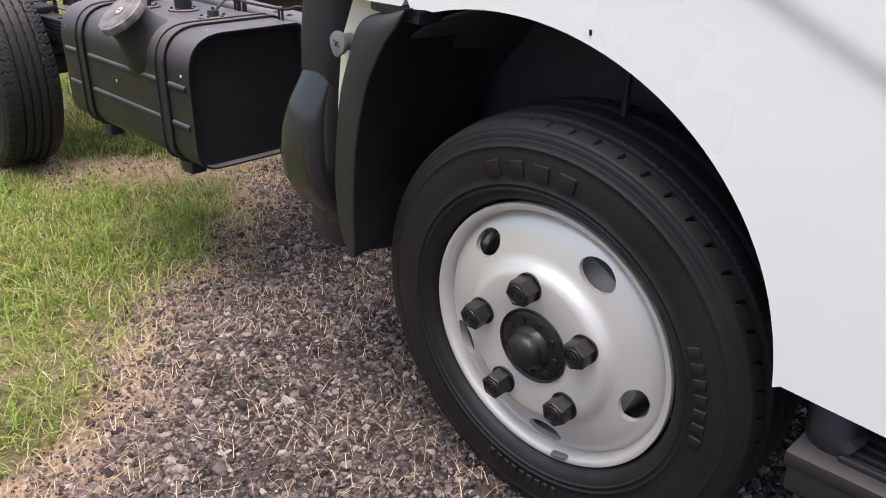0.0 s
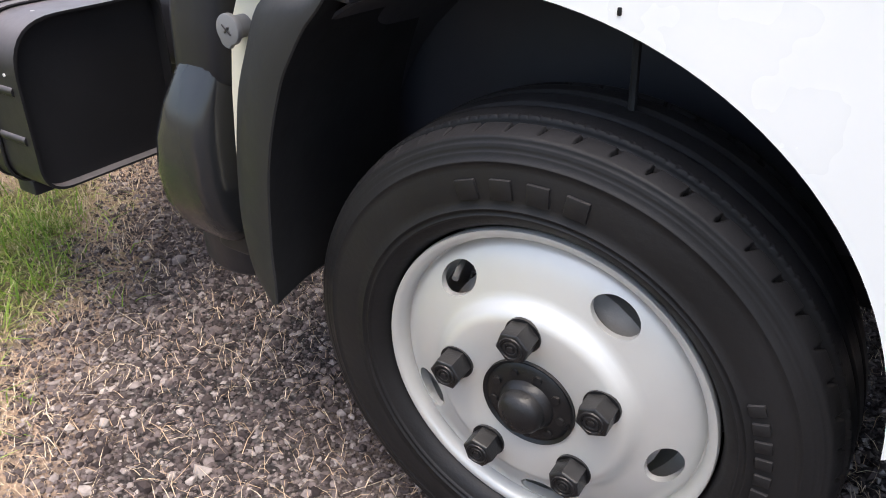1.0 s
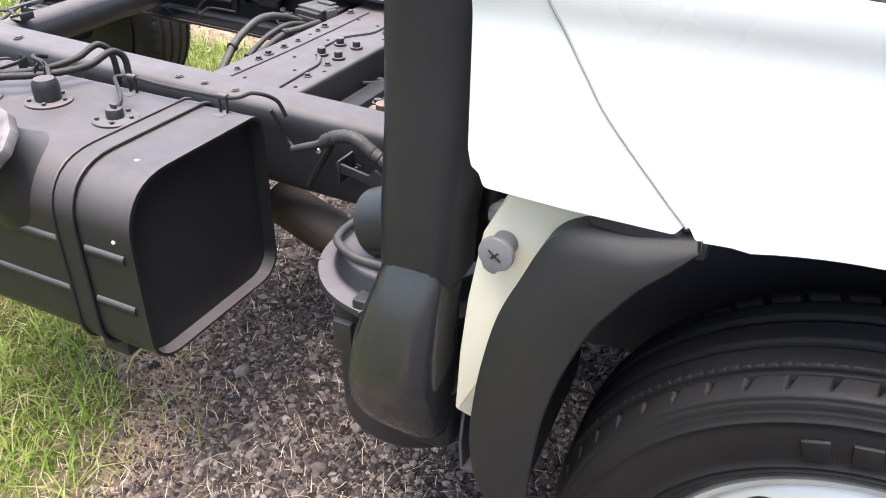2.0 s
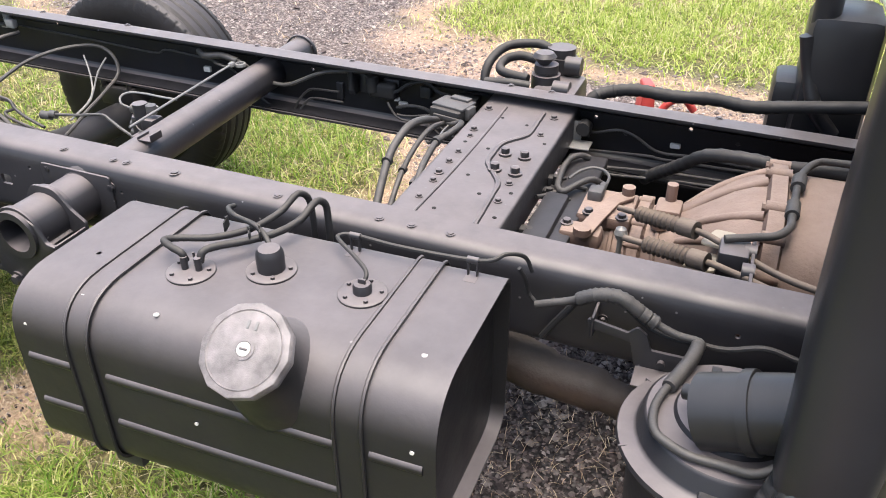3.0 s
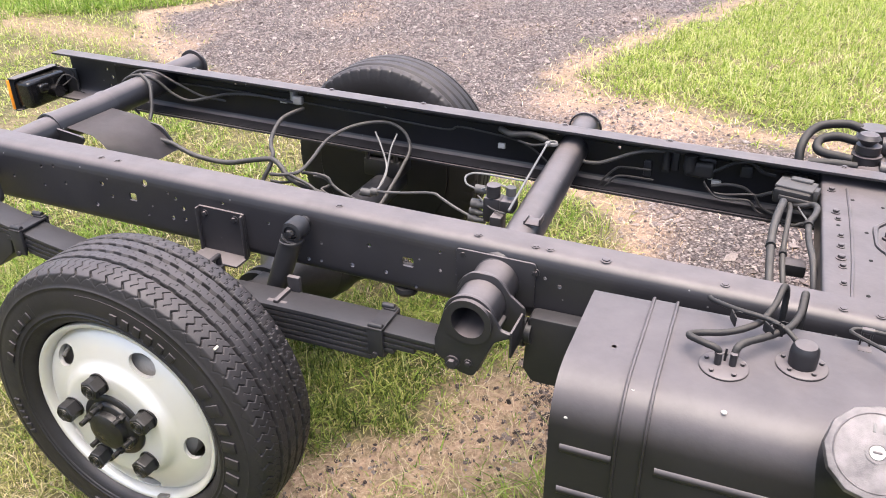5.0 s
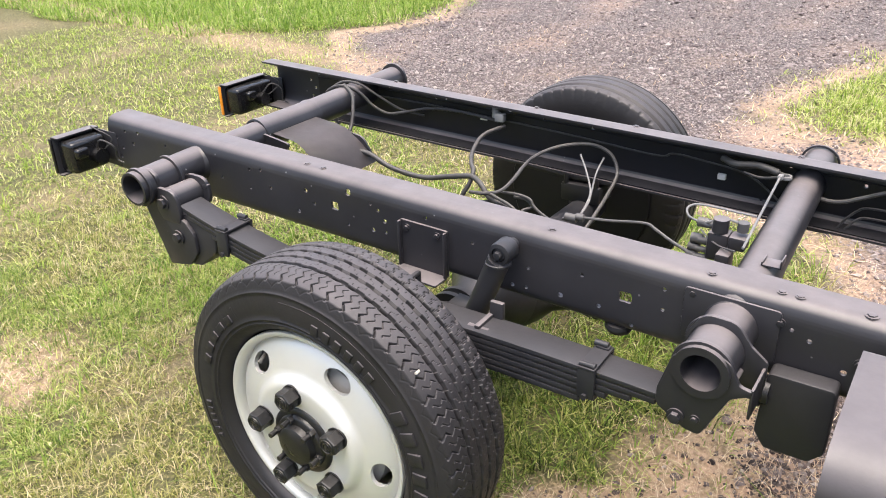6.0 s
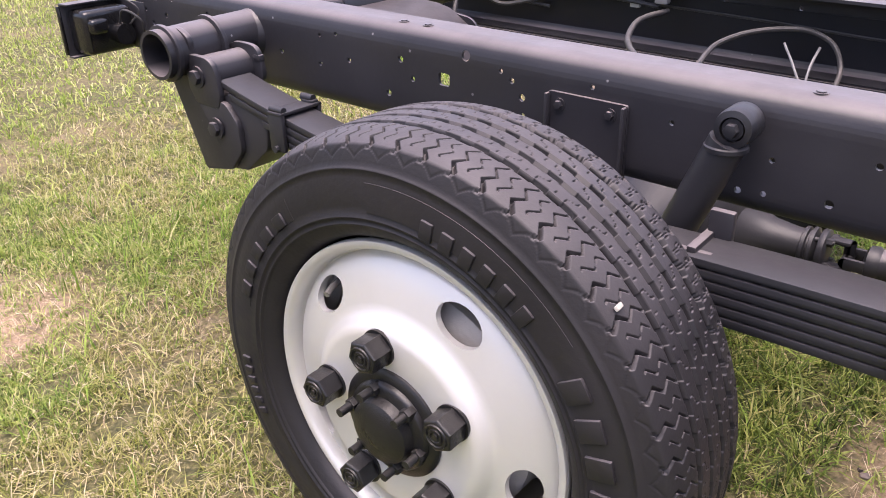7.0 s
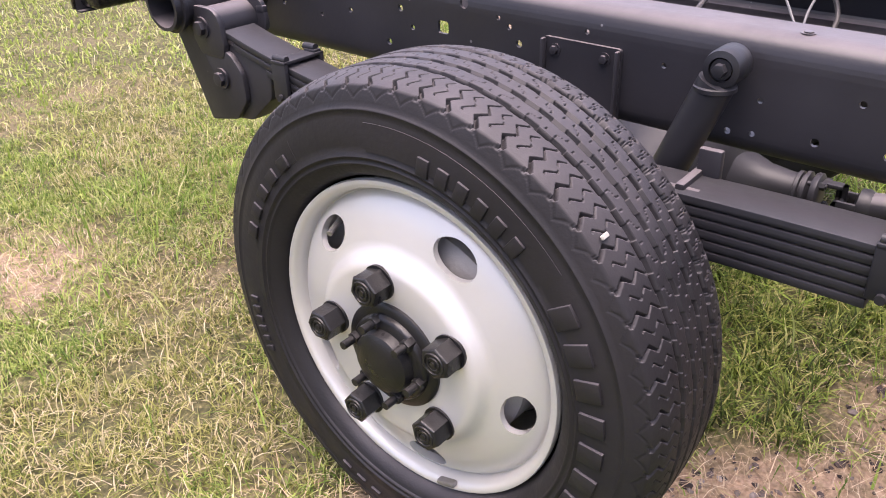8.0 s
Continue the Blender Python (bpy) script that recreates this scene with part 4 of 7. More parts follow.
b = prism(rounded([(-0.39, 0.86), (-0.39, 2.1), (-0.3, 2.18), (FRAME_W + 0.3, 2.18), (FRAME_W + 0.39, 2.1), (FRAME_W + 0.39, 0.86)], [0, 0.05, 0.05, 0.05, 0.05, 0], 5), 2.105, 2.125, "X")
part("cab_back", b, WHITE, cab)
part("cab_roof", box(1.25, FRAME_W + 0.78, 0.02, 2.8, FRAME_W / 2, 2.19, 0.006), WHITE, cab)
part("cab_floor", box(1.75, FRAME_W + 0.7, 0.03, 3.0, FRAME_W / 2, 0.9, 0.006), BLACK, cab)
part("cab_front", prism([(3.88, 0.5), (3.91, 0.5), (3.91, 0.95), (3.7, 1.35), (3.68, 1.34), (3.88, 0.95)], -0.38, FRAME_W + 0.38), WHITE, cab)
part("windscreen", prism([(3.69, 1.35), (3.7, 1.35), (3.48, 2.15), (3.47, 2.15)], -0.36, FRAME_W + 0.36), GLASS, cab)
b = prism(rounded([(2.19, 1.08), (2.3, 1.064), (3.5, 1.01), (3.45, 1.2), (3.28, 1.95), (2.2, 1.95)], [0.03, 0, 0.05, 0.05, 0.05, 0.05], 5), -0.398, -0.39)
part("side_window", b, GLASS, cab, "dark glass side window")
b = prism(rounded([(2.19, 1.08), (2.3, 1.064), (3.5, 1.01), (3.45, 1.2), (3.28, 1.95), (2.2, 1.95)], [0.03, 0, 0.05, 0.05, 0.05, 0.05], 5), FRAME_W + 0.39, FRAME_W + 0.398)
part("side_window", b, GLASS, cab, "dark glass side window")
# shut lines
seal = painted("shut_line", (0.3, 0.3, 0.29), (0.42, 0.42, 0.4), 0.7)


def on_side(x, z, off=0.0):
    return (x, -0.4 - bulge(x, z) - off, z)


pts = [on_side(x, z, 0.0003) for x, z in ((2.148, 1.22), (2.149, 1.1), (2.151, 1.063), (2.156, 1.04), (2.17, 1.013), (2.192, 0.978), (2.215, 0.944), (2.261, 0.893), (2.2955, 0.857))]
part("door_gap", tube(pts, 0.0014, 6, 6), seal, cab)
part("paint_chip", box(0.004, 0.003, 0.007, *on_side(2.617, 0.854), 0.001), NUT, cab)
# wheel arch liner
bm = bmesh.new()
rows = []
for i in range(29):
    a = math.radians(200 - 190 * i / 28)
    r = ARCH_R + 0.004
    rows.append([bm.verts.new((ARCH_X + 0.01 + r * math.cos(a), y, max(ARCH_Z + 0.418 * math.sin(a), 0.4))) for y in (-0.355, -0.3, -0.2, -0.09, -0.05, -0.03)])
for p, q in zip(rows, rows[1:]):
    for k in range(5):
        bm.faces.new((p[k], p[k + 1], q[k + 1], q[k]))
wall = [r[-1] for r in rows]
bm.faces.new(wall)
bmesh.ops.recalc_face_normals(bm, faces=bm.faces)
bmesh.ops.solidify(bm, geom=bm.faces[:], thickness=-0.004)
for v in bm.verts:
    if v.co.x < 2.2 and v.co.z < 0.84:
        v.co.x += 0.02
part("arch_liner", bm, LINER, cab, "black wheel arch liner")
b = join(tube([(2.585, -0.27, 0.72), (2.575, -0.25, 0.8), (2.57, -0.24, 0.86)], 0.005, 8), cyl(0.009, 0.012, (2.581, -0.276, 0.712), "Y", 12))
part("brake_bracket", b, HOSE, cab)

# mudguard behind the front wheel: a bowed plastic shell with a lip
outer = [(2.305, 0.848), (2.25, 0.836), (2.2, 0.824), (2.168, 0.802), (2.144, 0.752), (2.122, 0.7), (2.108, 0.642), (2.098, 0.577), (2.094, 0.5), (2.108, 0.43), (2.142, 0.4)]
inner = [(2.312, 0.846), (2.288, 0.818), (2.268, 0.797), (2.246, 0.765), (2.229, 0.737), (2.214, 0.7), (2.198, 0.65), (2.186, 0.59), (2.178, 0.5), (2.178, 0.45), (2.176, 0.415)]
outer = [(p.x, p.z) for p in smooth_path([(x, 0, z) for x, z in outer], 5)]
inner = [(p.x, p.z) for p in smooth_path([(x, 0, z) for x, z in inner], 5)]
bm = bmesh.new()
grid = []
for i, ((ox, oz), (ix, iz)) in enumerate(zip(outer, inner)):
    nx, nz = (2.5 - ox), (0.42 - oz)
    d = math.hypot(nx, nz)
    nx, nz = nx / d, nz / d
    row = [(ox - nx * 0.002, -0.12, oz - nz * 0.002), (ox - nx * 0.001, -0.3, oz - nz * 0.001), (ox, -0.39, oz)]
    for k in range(7):
        c = k / 6
        row.append((ox + (ix - ox) * c, -0.4 - 0.031 * math.sin(math.pi / 2 * c) ** 0.8, oz + (iz - oz) * c))
    row += [(ix + nx * 0.002, -0.429, iz + nz * 0.002), (ix - nx * 0.004, -0.41, iz - nz * 0.004), (ix - nx * 0.02, -0.34, iz - nz * 0.02), (ix - nx * 0.03, -0.12, iz - nz * 0.03)]
    grid.append([bm.verts.new(p) for p in row])
for p, q in zip(grid, grid[1:]):
    for k in range(len(p) - 1):
        bm.faces.new((p[k], p[k + 1], q[k + 1], q[k]))
bm.faces.new(grid[0][::-1])
bm.faces.new(grid[-1])
bmesh.ops.recalc_face_normals(bm, faces=bm.faces)
part("mudguard", bm, GUARD, cab, "curved black plastic mudguard")
b = join(box(0.11, 0.05, 0.02, 2.262, -0.382, 0.838, 0.006, Matrix.Rotation(radians(6), 4, "Y")), box(0.03, 0.03, 0.028, 2.3, -0.384, 0.836, 0.008))
part("mudguard_bracket", b, BLACK, cab)
# lower flap inside the arch
part("mud_flap", prism(rounded([(-0.38, 0.6), (-0.12, 0.6), (-0.12, 0.4), (-0.33, 0.41)], 0.02, 4), 2.128, 2.134, "X"), GUARD, cab, "black rubber mud flap")

# washer reservoir
b = prism(rounded([(2.125, 0.852), (2.085, 0.77), (2.07, 0.68), (2.062, 0.6), (2.058, 0.512), (2.092, 0.503), (2.118, 0.6), (2.14, 0.67), (2.17, 0.74), (2.2, 0.8), (2.222, 0.838)], [0.02, 0.03, 0.05, 0.03, 0.008, 0.008, 0.02, 0.02, 0.02, 0.02, 0.01], 5), -0.37, -0.2, bevel=0.008)
reservoir = part("washer_reservoir", b, CREAM, truck, "cream plastic washer reservoir")
cx, cz = 2.114, 0.77
ring = [(0.0195 * math.cos(a), 0.0195 * math.sin(a)) for a in [2 * math.pi * i / 28 for i in range(28)]]
ring = rounded([(p * (1.0 if q > -0.013 else 1.05), q if q > -0.0146 or p > 0 else q * 1.22) for p, q in ring], 0)
b = join(prism([(cx + p, cz + q) for p, q in ring], -0.4, -0.391, bevel=0.0025), cyl(0.014, 0.035, (cx, -0.378, cz), "Y", 24))
cap = part("reservoir_cap", b, GREYCAP, reservoir, "grey round reservoir cap")
part("cap_mark", join(box(0.018, 0.002, 0.0025, cx, -0.4005, cz, 0.0005, Matrix.Rotation(radians(40), 4, "Y")), box(0.011, 0.002, 0.0025, cx, -0.4005, cz, 0.0005, Matrix.Rotation(radians(-45), 4, "Y"))), BLACK, cap)
part("filler_ring", lathe([(0.01, -0.01), (0.014, 0.0), (0.01, 0.02)], 24, "Y", loc=(cx - 0.036, -0.3, cz - 0.01)), GREYCAP, reservoir)

# air intake stack and its lower elbow
def duct(stations):
    """A rounded-box duct: (x, y, z, half width, half depth)."""
    bm = bmesh.new()
    rings = []
    for x, y, z, hw, hd in stations:
        o = rounded([(-hw, -hd), (hw, -hd), (hw, hd), (-hw, hd)], min(hw, hd) * 0.75, 5)
        rings.append([bm.verts.new((x + a, y + c, z)) for a, c in o])
    for p, q in zip(rings, rings[1:]):
        n = len(p)
        for k in range(n):
            bm.faces.new((p[k], p[(k + 1) % n], q[(k + 1) % n], q[k]))
    bm.faces.new(rings[0])
    bm.faces.new(rings[-1][::-1])
    bmesh.ops.recalc_face_normals(bm, faces=bm.faces)
    return bm


stack = part("intake_duct", duct([(1.998, -0.325, 0.675, 0.046, 0.045), (1.999, -0.323, 0.685, 0.05, 0.049), (2.0, -0.318, 0.76, 0.052, 0.05), (2.002, -0.3, 0.86, 0.056, 0.052), (2.005, -0.29, 1.0, 0.06, 0.055), (2.01, -0.28, 1.3, 0.062, 0.055), (2.01, -0.28, 1.9, 0.062, 0.055), (2.01, -0.28, 1.95, 0.05, 0.045)]), PLASTIC, truck, "tall black plastic air intake stack")
part("intake_elbow", duct([(2.001, -0.33, 0.705, 0.041, 0.04), (1.998, -0.332, 0.69, 0.045, 0.044), (1.992, -0.345, 0.65, 0.05, 0.052), (1.984, -0.352, 0.6, 0.057, 0.058), (1.977, -0.35, 0.545, 0.063, 0.06), (1.974, -0.342, 0.495, 0.065, 0.058), (1.977, -0.332, 0.462, 0.061, 0.052), (1.982, -0.326, 0.442, 0.053, 0.045), (1.987, -0.322, 0.43, 0.038, 0.034)]), SLEEK, stack, "black plastic elbow below the stack")
part("elbow_foot", duct([(2.0, -0.315, 0.5, 0.042, 0.03), (2.0, -0.315, 0.41, 0.04, 0.03), (2.0, -0.315, 0.402, 0.034, 0.024)]), GUARD, stack)
part("stack_back_duct", duct([(2.03, -0.2, 0.72, 0.04, 0.06), (2.035, -0.2, 0.9, 0.045, 0.06), (2.04, -0.2, 1.9, 0.045, 0.06)]), PLASTIC, stack)

# air filter drum
def collar_ring(p, d, r):
    """A clamp band round a sloping pipe."""
    b = lathe([(r - 0.003, -0.008), (r + 0.002, -0.007), (r + 0.002, 0.007), (r - 0.003, 0.008)], 32, "Z", closed=True)
    b.transform(Matrix.Translation(p) @ Vector(d).to_track_quat("Z", "Y").to_matrix().to_4x4())
    return b


FX, FY, FZ = 1.909, -0.171, 0.083
drum = part("air_filter", lathe([(0.116, 0.23), (0.122, 0.24), (0.127, 0.4), (0.13, 0.472), (0.147, 0.478), (0.15, 0.484), (0.148, 0.49), (0.128, 0.494), (0.122, 0.5), (0.118, 0.522), (0.113, 0.527), (0.078, 0.53), (0.074, 0.536), (1e-5, 0.538)], 56, "Z", loc=(FX, FY, FZ)), BLACK, truck, "round black air filter drum")
for k in range(6):
    a = math.radians(25 + 60 * k)
    b = box(0.03, 0.003, 0.006, 0.137, 0, 0.489, 0.001)
    b.transform(Matrix.Translation((FX, FY, FZ)) @ Matrix.Rotation(a, 4, "Z"))
    part("rim_notch", b, BLACK, drum)
b = join(tube([(1.868, -0.212, 0.648), (1.92, -0.222, 0.672), (1.99, -0.235, 0.7), (2.03, -0.25, 0.71)], 0.05, 28, 5), tube([(1.865, -0.2, 0.662), (1.842, -0.19, 0.655)], 0.011, 12, 2, False), collar_ring((1.925, -0.223, 0.674), (1.0, -0.16, 0.42), 0.052))
part("filter_outlet", b, PLASTIC, drum)
for b in (box(0.026, 0.03, 0.008, 1.836, -0.206, 0.6, 0.003), box(0.014, 0.03, 0.01, FX - 0.03, FY + 0.08, 0.53 + FZ, 0.002), box(0.04, 0.03, 0.02, 1.9, -0.3, 0.577, 0.004), box(0.03, 0.012, 0.05, FX - 0.05, FY - 0.135, 0.43 + FZ, 0.003)):
    part("filter_clip", b, PLASTIC, drum)

# foot step in front of the wheel
step = part("cab_step", join(box(0.5, 0.2, 0.02, 3.18, -0.302, 0.41, 0.005), box(0.5, 0.02, 0.14, 3.18, -0.21, 0.4, 0.004), box(0.49, 0.012, 0.05, 3.18, -0.392, 0.39, 0.004)), GUARD, truck, "black ribbed plastic foot step")
for k in range(7):
    part("tread_rib", box(0.44, 0.007, 0.009, 3.2, -0.375 + 0.02 * k, 0.422, 0.003), GUARD, step)
part("step_bracket", tube([(2.955, -0.31, 0.52), (2.957, -0.325, 0.47), (2.962, -0.34, 0.43), (2.975, -0.34, 0.415)], [0.026, 0.026, 0.028, 0.032], 16), PLASTIC, step)

# ---- gearbox ----
def casting(stations, y0, z0, n=28, power=0.6):
    bm = bmesh.new()
    rings = []
    for x, ry, rz, dy, dz in stations:
        ring = []
        for i in range(n):
            t = 2 * math.pi * i / n
            c, s = math.cos(t), math.sin(t)
            ring.append(bm.verts.new((x, y0 + dy + ry * math.copysign(abs(c) ** power, c), z0 + dz + rz * math.copysign(abs(s) ** power, s))))
        rings.append(ring)
    for p, q in zip(rings, rings[1:]):
        for k in range(n):
            bm.faces.new((p[k], p[(k + 1) % n], q[(k + 1) % n], q[k]))
    bm.faces.new(rings[0])
    bm.faces.new(rings[-1])
    bmesh.ops.recalc_face_normals(bm, faces=bm.faces)
    return bm


GY, GZ = 0.415, 0.45
SHELL = [(1.555, 0.05, 0.06), (1.565, 0.095, 0.105), (1.6, 0.108, 0.122), (1.68, 0.112, 0.126), (1.686, 0.124, 0.137), (1.706, 0.124, 0.137), (1.712, 0.112, 0.124), (1.76, 0.118, 0.13), (1.782, 0.13, 0.145), (1.8, 0.142, 0.158), (1.86, 0.178, 0.198), (1.892, 0.192, 0.212), (1.915, 0.196, 0.216), (1.92, 0.222, 0.236), (1.948, 0.222, 0.236), (1.953, 0.208, 0.222), (2.5, 0.208, 0.222)]


def on_shell(x, degrees, off=0.0):
    """A point on the casting, turned from the top towards the far side."""
    k = max(i for i, st in enumerate(SHELL) if st[0] <= x)
    p, q = SHELL[k], SHELL[min(k + 1, len(SHELL) - 1)]
    t = (x - p[0]) / max(q[0] - p[0], 1e-6)
    ry, rz = p[1] + (q[1] - p[1]) * t + off, p[2] + (q[2] - p[2]) * t + off
    c, d = math.sin(radians(degrees)), math.cos(radians(degrees))
    return (x, GY + ry * math.copysign(abs(c) ** 0.7, c), GZ + rz * math.copysign(abs(d) ** 0.7, d))


gearbox = part("gearbox", casting([(x, ry, rz, 0, 0) for x, ry, rz in SHELL], GY, GZ, 40, 0.7), PRIMER, truck, "dusty reddish brown cast gearbox")
for a in (-66, -42, -19, 4, 28, 50):
    part("casting_rib", tube([on_shell(x, a * (0.8 + 0.2 * (x - 1.79) / 0.12), o) for x, o in ((1.775, -0.008), (1.805, -0.003), (1.84, -0.001), (1.88, -0.002), (1.917, -0.004))], 0.0095, 10, 4), PRIMER, gearbox)
for x in (1.605, 1.65, 1.735):
    part("casting_rib", tube([on_shell(x, a, 0.001) for a in (-85, -60, -40, -20, 0, 20, 45)], 0.005, 8, 4), PRIMER, gearbox)
for a in (-70, -30, 35):
    part("casting_rib", tube([on_shell(x, a, 0.001) for x in (1.57, 1.62, 1.68)], 0.0045, 8, 3), PRIMER, gearbox)
for a in (-80, -58, -36, -15, 7, 29, 52):
    x, y, z = on_shell(1.934, a, -0.004)
    part("housing_boss", join(cyl(0.0125, 0.04, (x, y, z), "X", 14), prism([(y + p, z + q) for p, q in ngon(0.008, 6)], 1.908, 1.916, "X", 0.001)), PRIMER, gearbox)
for a in (-75, -45, -18, 12, 40):
    x, y, z = on_shell(1.696, a, -0.004)
    part("housing_boss", join(cyl(0.0095, 0.026, (x, y, z), "X", 12), prism([(y + p, z + q) for p, q in ngon(0.0062, 6)], 1.676, 1.683, "X", 0.001)), PRIMER, gearbox)
part("shift_cover", join(box(0.105, 0.12, 0.026, 1.63, GY - 0.02, 0.582, 0.006), box(0.05, 0.06, 0.03, 1.745, GY, 0.59, 0.006), cyl(0.011, 0.05, (1.745, GY + 0.02, 0.615), "Z", 14), cyl(0.016, 0.014, (1.735, GY - 0.05, 0.585), "Z", 16), box(0.08, 0.05, 0.04, 1.6, 0.285, 0.575, 0.01)), PRIMER, gearbox)
part("shift_lever", join(prism(rounded([(1.592, 0.245), (1.61, 0.232), (1.626, 0.25), (1.638, 0.32), (1.652, 0.385), (1.678, 0.42), (1.668, 0.442), (1.645, 0.432), (1.622, 0.39), (1.608, 0.325)], 0.012, 4), 0.598, 0.606, "Z", 0.002), cyl(0.017, 0.014, (1.608, 0.25, 0.608), "Z", 18), cyl(0.013, 0.02, (1.662, 0.428, 0.612), "Z", 18)), PRIMER, gearbox, "dusty brown shift lever plate")
for ends in (((1.697, 0.318, 0.626), (1.808, 0.257, 0.645), (2.0, 0.118, 0.655), (2.3, 0.03, 0.68)), ((1.728, 0.198, 0.634), (1.836, 0.152, 0.648), (2.0, 0.078, 0.652), (2.3, 0.0, 0.68))):
    p, q, far, end = (Vector(e) for e in ends)
    pts = [p + (q - p) * i / 26 for i in range(27)]
    part("cable_boot", tube(pts, 0.0115, 14, 1, False, ribs=0.0042), DUSTED, gearbox, "dusty ribbed rubber boot")
    part("boot_sleeve", tube([p + (q - p) * 0.74, q], 0.0165, 14, 2, False), DUSTED, gearbox)
    part("shift_cable", tube([p - (q - p) * 0.35, p, q, q + (far - q) * 0.3, far, end], 0.006, 10), DUSTED, gearbox, "dusty grey shift cable")
b = join(lathe([(1e-5, -0.014), (0.009, -0.01), (0.0125, 0.0), (0.009, 0.01), (1e-5, 0.014)], 18, "Z", loc=(1.682, 0.226, 0.63)), cyl(0.005, 0.05, (1.682, 0.226, 0.606), "Z", 10))
part("ball_joint", b, STEEL, gearbox)
b = join(box(0.05, 0.06, 0.05, 1.875, 0.192, 0.64, 0.006), box(0.006, 0.16, 0.08, 1.905, 0.17, 0.62, 0.002), box(0.05, 0.05, 0.008, 1.93, 0.13, 0.6, 0.002), cyl(0.017, 0.02, (1.9, 0.137, 0.65), "X", 16), cyl(0.017, 0.02, (1.9, 0.2, 0.65), "X", 16))
part("cable_bracket", b, BLACK, gearbox, "black bracket clamping two cables")
PALETAN = painted("pale_tan_plate", (0.38, 0.33, 0.26), (0.5, 0.44, 0.35), 0.6, 30.0, 0.2)
for x, y, z in ((1.85, 0.268, 0.625), (1.825, 0.225, 0.6)):
    part("cover_plate", prism(rounded([(x - 0.034, y - 0.022), (x + 0.026, y - 0.03), (x + 0.03, y + 0.03), (x - 0.01, y + 0.034)], 0.01, 4), z, z + 0.006, "Z", 0.001), PALETAN, gearbox)
part("hydraulic_pipe", tube([(1.856, 0.198, 0.672), (1.9, 0.212, 0.676), (1.936, 0.228, 0.678), (1.955, 0.26, 0.68), (1.958, 0.3, 0.682), (1.962, 0.38, 0.688), (1.968, 0.45, 0.69), (1.995, 0.52, 0.69), (2.03, 0.535, 0.69), (2.12, 0.54, 0.69)], 0.0072, 10), WIRE, gearbox, "grey hydraulic pipe over the bell housing")
for p, q, r in (((1.9575, 0.3, 0.682), (1.959, 0.34, 0.685), 0.0125), ((1.964, 0.4, 0.689), (1.967, 0.44, 0.69), 0.0135)):
    part("pipe_union", tube([p, q], r, 12, 2, False), WIRE, gearbox)
for x, y in ((1.6, 0.345), (1.6, 0.445), (1.665, 0.345), (1.57, 0.29)):
    again(bolt, pose(x, y, 0.594), gearbox)
b = join(tube([(1.45, 0.1, 0.43), (1.6, 0.06, 0.415), (1.7, 0.05, 0.41), (1.84, 0.02, 0.4), (2.1, -0.01, 0.4)], [0.045] * 9 + [0.04] * 8 + [0.032] * 40, 20, 8))
part("exhaust_pipe", b, RUST, truck, "rusty brown exhaust pipe")
# An added black panel puts shade into the gap beside the gearbox.
part("dark_panel", join(box(0.8, 0.36, 0.006, 1.93, 0.62, 0.4, 0.002, Matrix.Rotation(radians(-12), 4, "X")), box(0.8, 0.006, 0.2, 1.93, 0.79, 0.5, 0.002)), SHADEBLACK, truck, "added black panel that darkens the gap beside the gearbox")
part("gearbox_mount", join(box(0.09, 0.5, 0.02, 1.54, 0.376, 0.575, 0.005), box(0.05, 0.2, 0.04, 1.525, 0.3, 0.58, 0.008)), SPRINGY, truck, "black gearbox mounting")
part("engine_loom", tube([(1.545, 0.6, 0.59), (1.529, 0.585, 0.6), (1.513, 0.558, 0.602), (1.509, 0.505, 0.602), (1.515, 0.437, 0.6), (1.524, 0.41, 0.6), (1.537, 0.406, 0.6), (1.555, 0.441, 0.602), (1.577, 0.478, 0.6), (1.6, 0.5, 0.58)], 0.0068, 12), WIRE, truck, "grey ribbed hose bent in a loop")
part("engine_loom", tube([(1.533, 0.456, 0.605), (1.55, 0.489, 0.61), (1.572, 0.509, 0.612), (1.596, 0.508, 0.61), (1.611, 0.488, 0.605), (1.609, 0.452, 0.6), (1.602, 0.42, 0.6)], 0.0032, 8), MIDGREY, truck)
part("loom_plug", join(box(0.03, 0.036, 0.028, 1.6, 0.412, 0.602, 0.006), cyl(0.008, 0.03, (1.607, 0.44, 0.603), "Y", 12)), MIDGREY, truck, "grey plug on a loom")
for pts, r in ((((1.49, 0.36, 0.6), (1.503, 0.383, 0.595), (1.526, 0.414, 0.595), (1.55, 0.436, 0.597), (1.572, 0.45, 0.59)), 0.005), (((1.492, 0.45, 0.57), (1.505, 0.43, 0.585), (1.52, 0.41, 0.59), (1.54, 0.4, 0.585), (1.56, 0.41, 0.57)), 0.0042), (((1.5, 0.28, 0.59), (1.508, 0.33, 0.592), (1.525, 0.37, 0.59), (1.55, 0.4, 0.585)), 0.004)):
    part("engine_loom", tube(pts, r, 8), HOSE, truck)
for x, y, z in ((1.495, 0.47, 0.585), (1.492, 0.43, 0.575), (1.505, 0.5, 0.57), (1.5, 0.25, 0.58)):
    part("loom_plug", join(box(0.024, 0.022, 0.024, x, y, z, 0.005), cyl(0.007, 0.024, (x + 0.01, y - 0.012, z + 0.008), "Z", 12)), HOSE, truck)

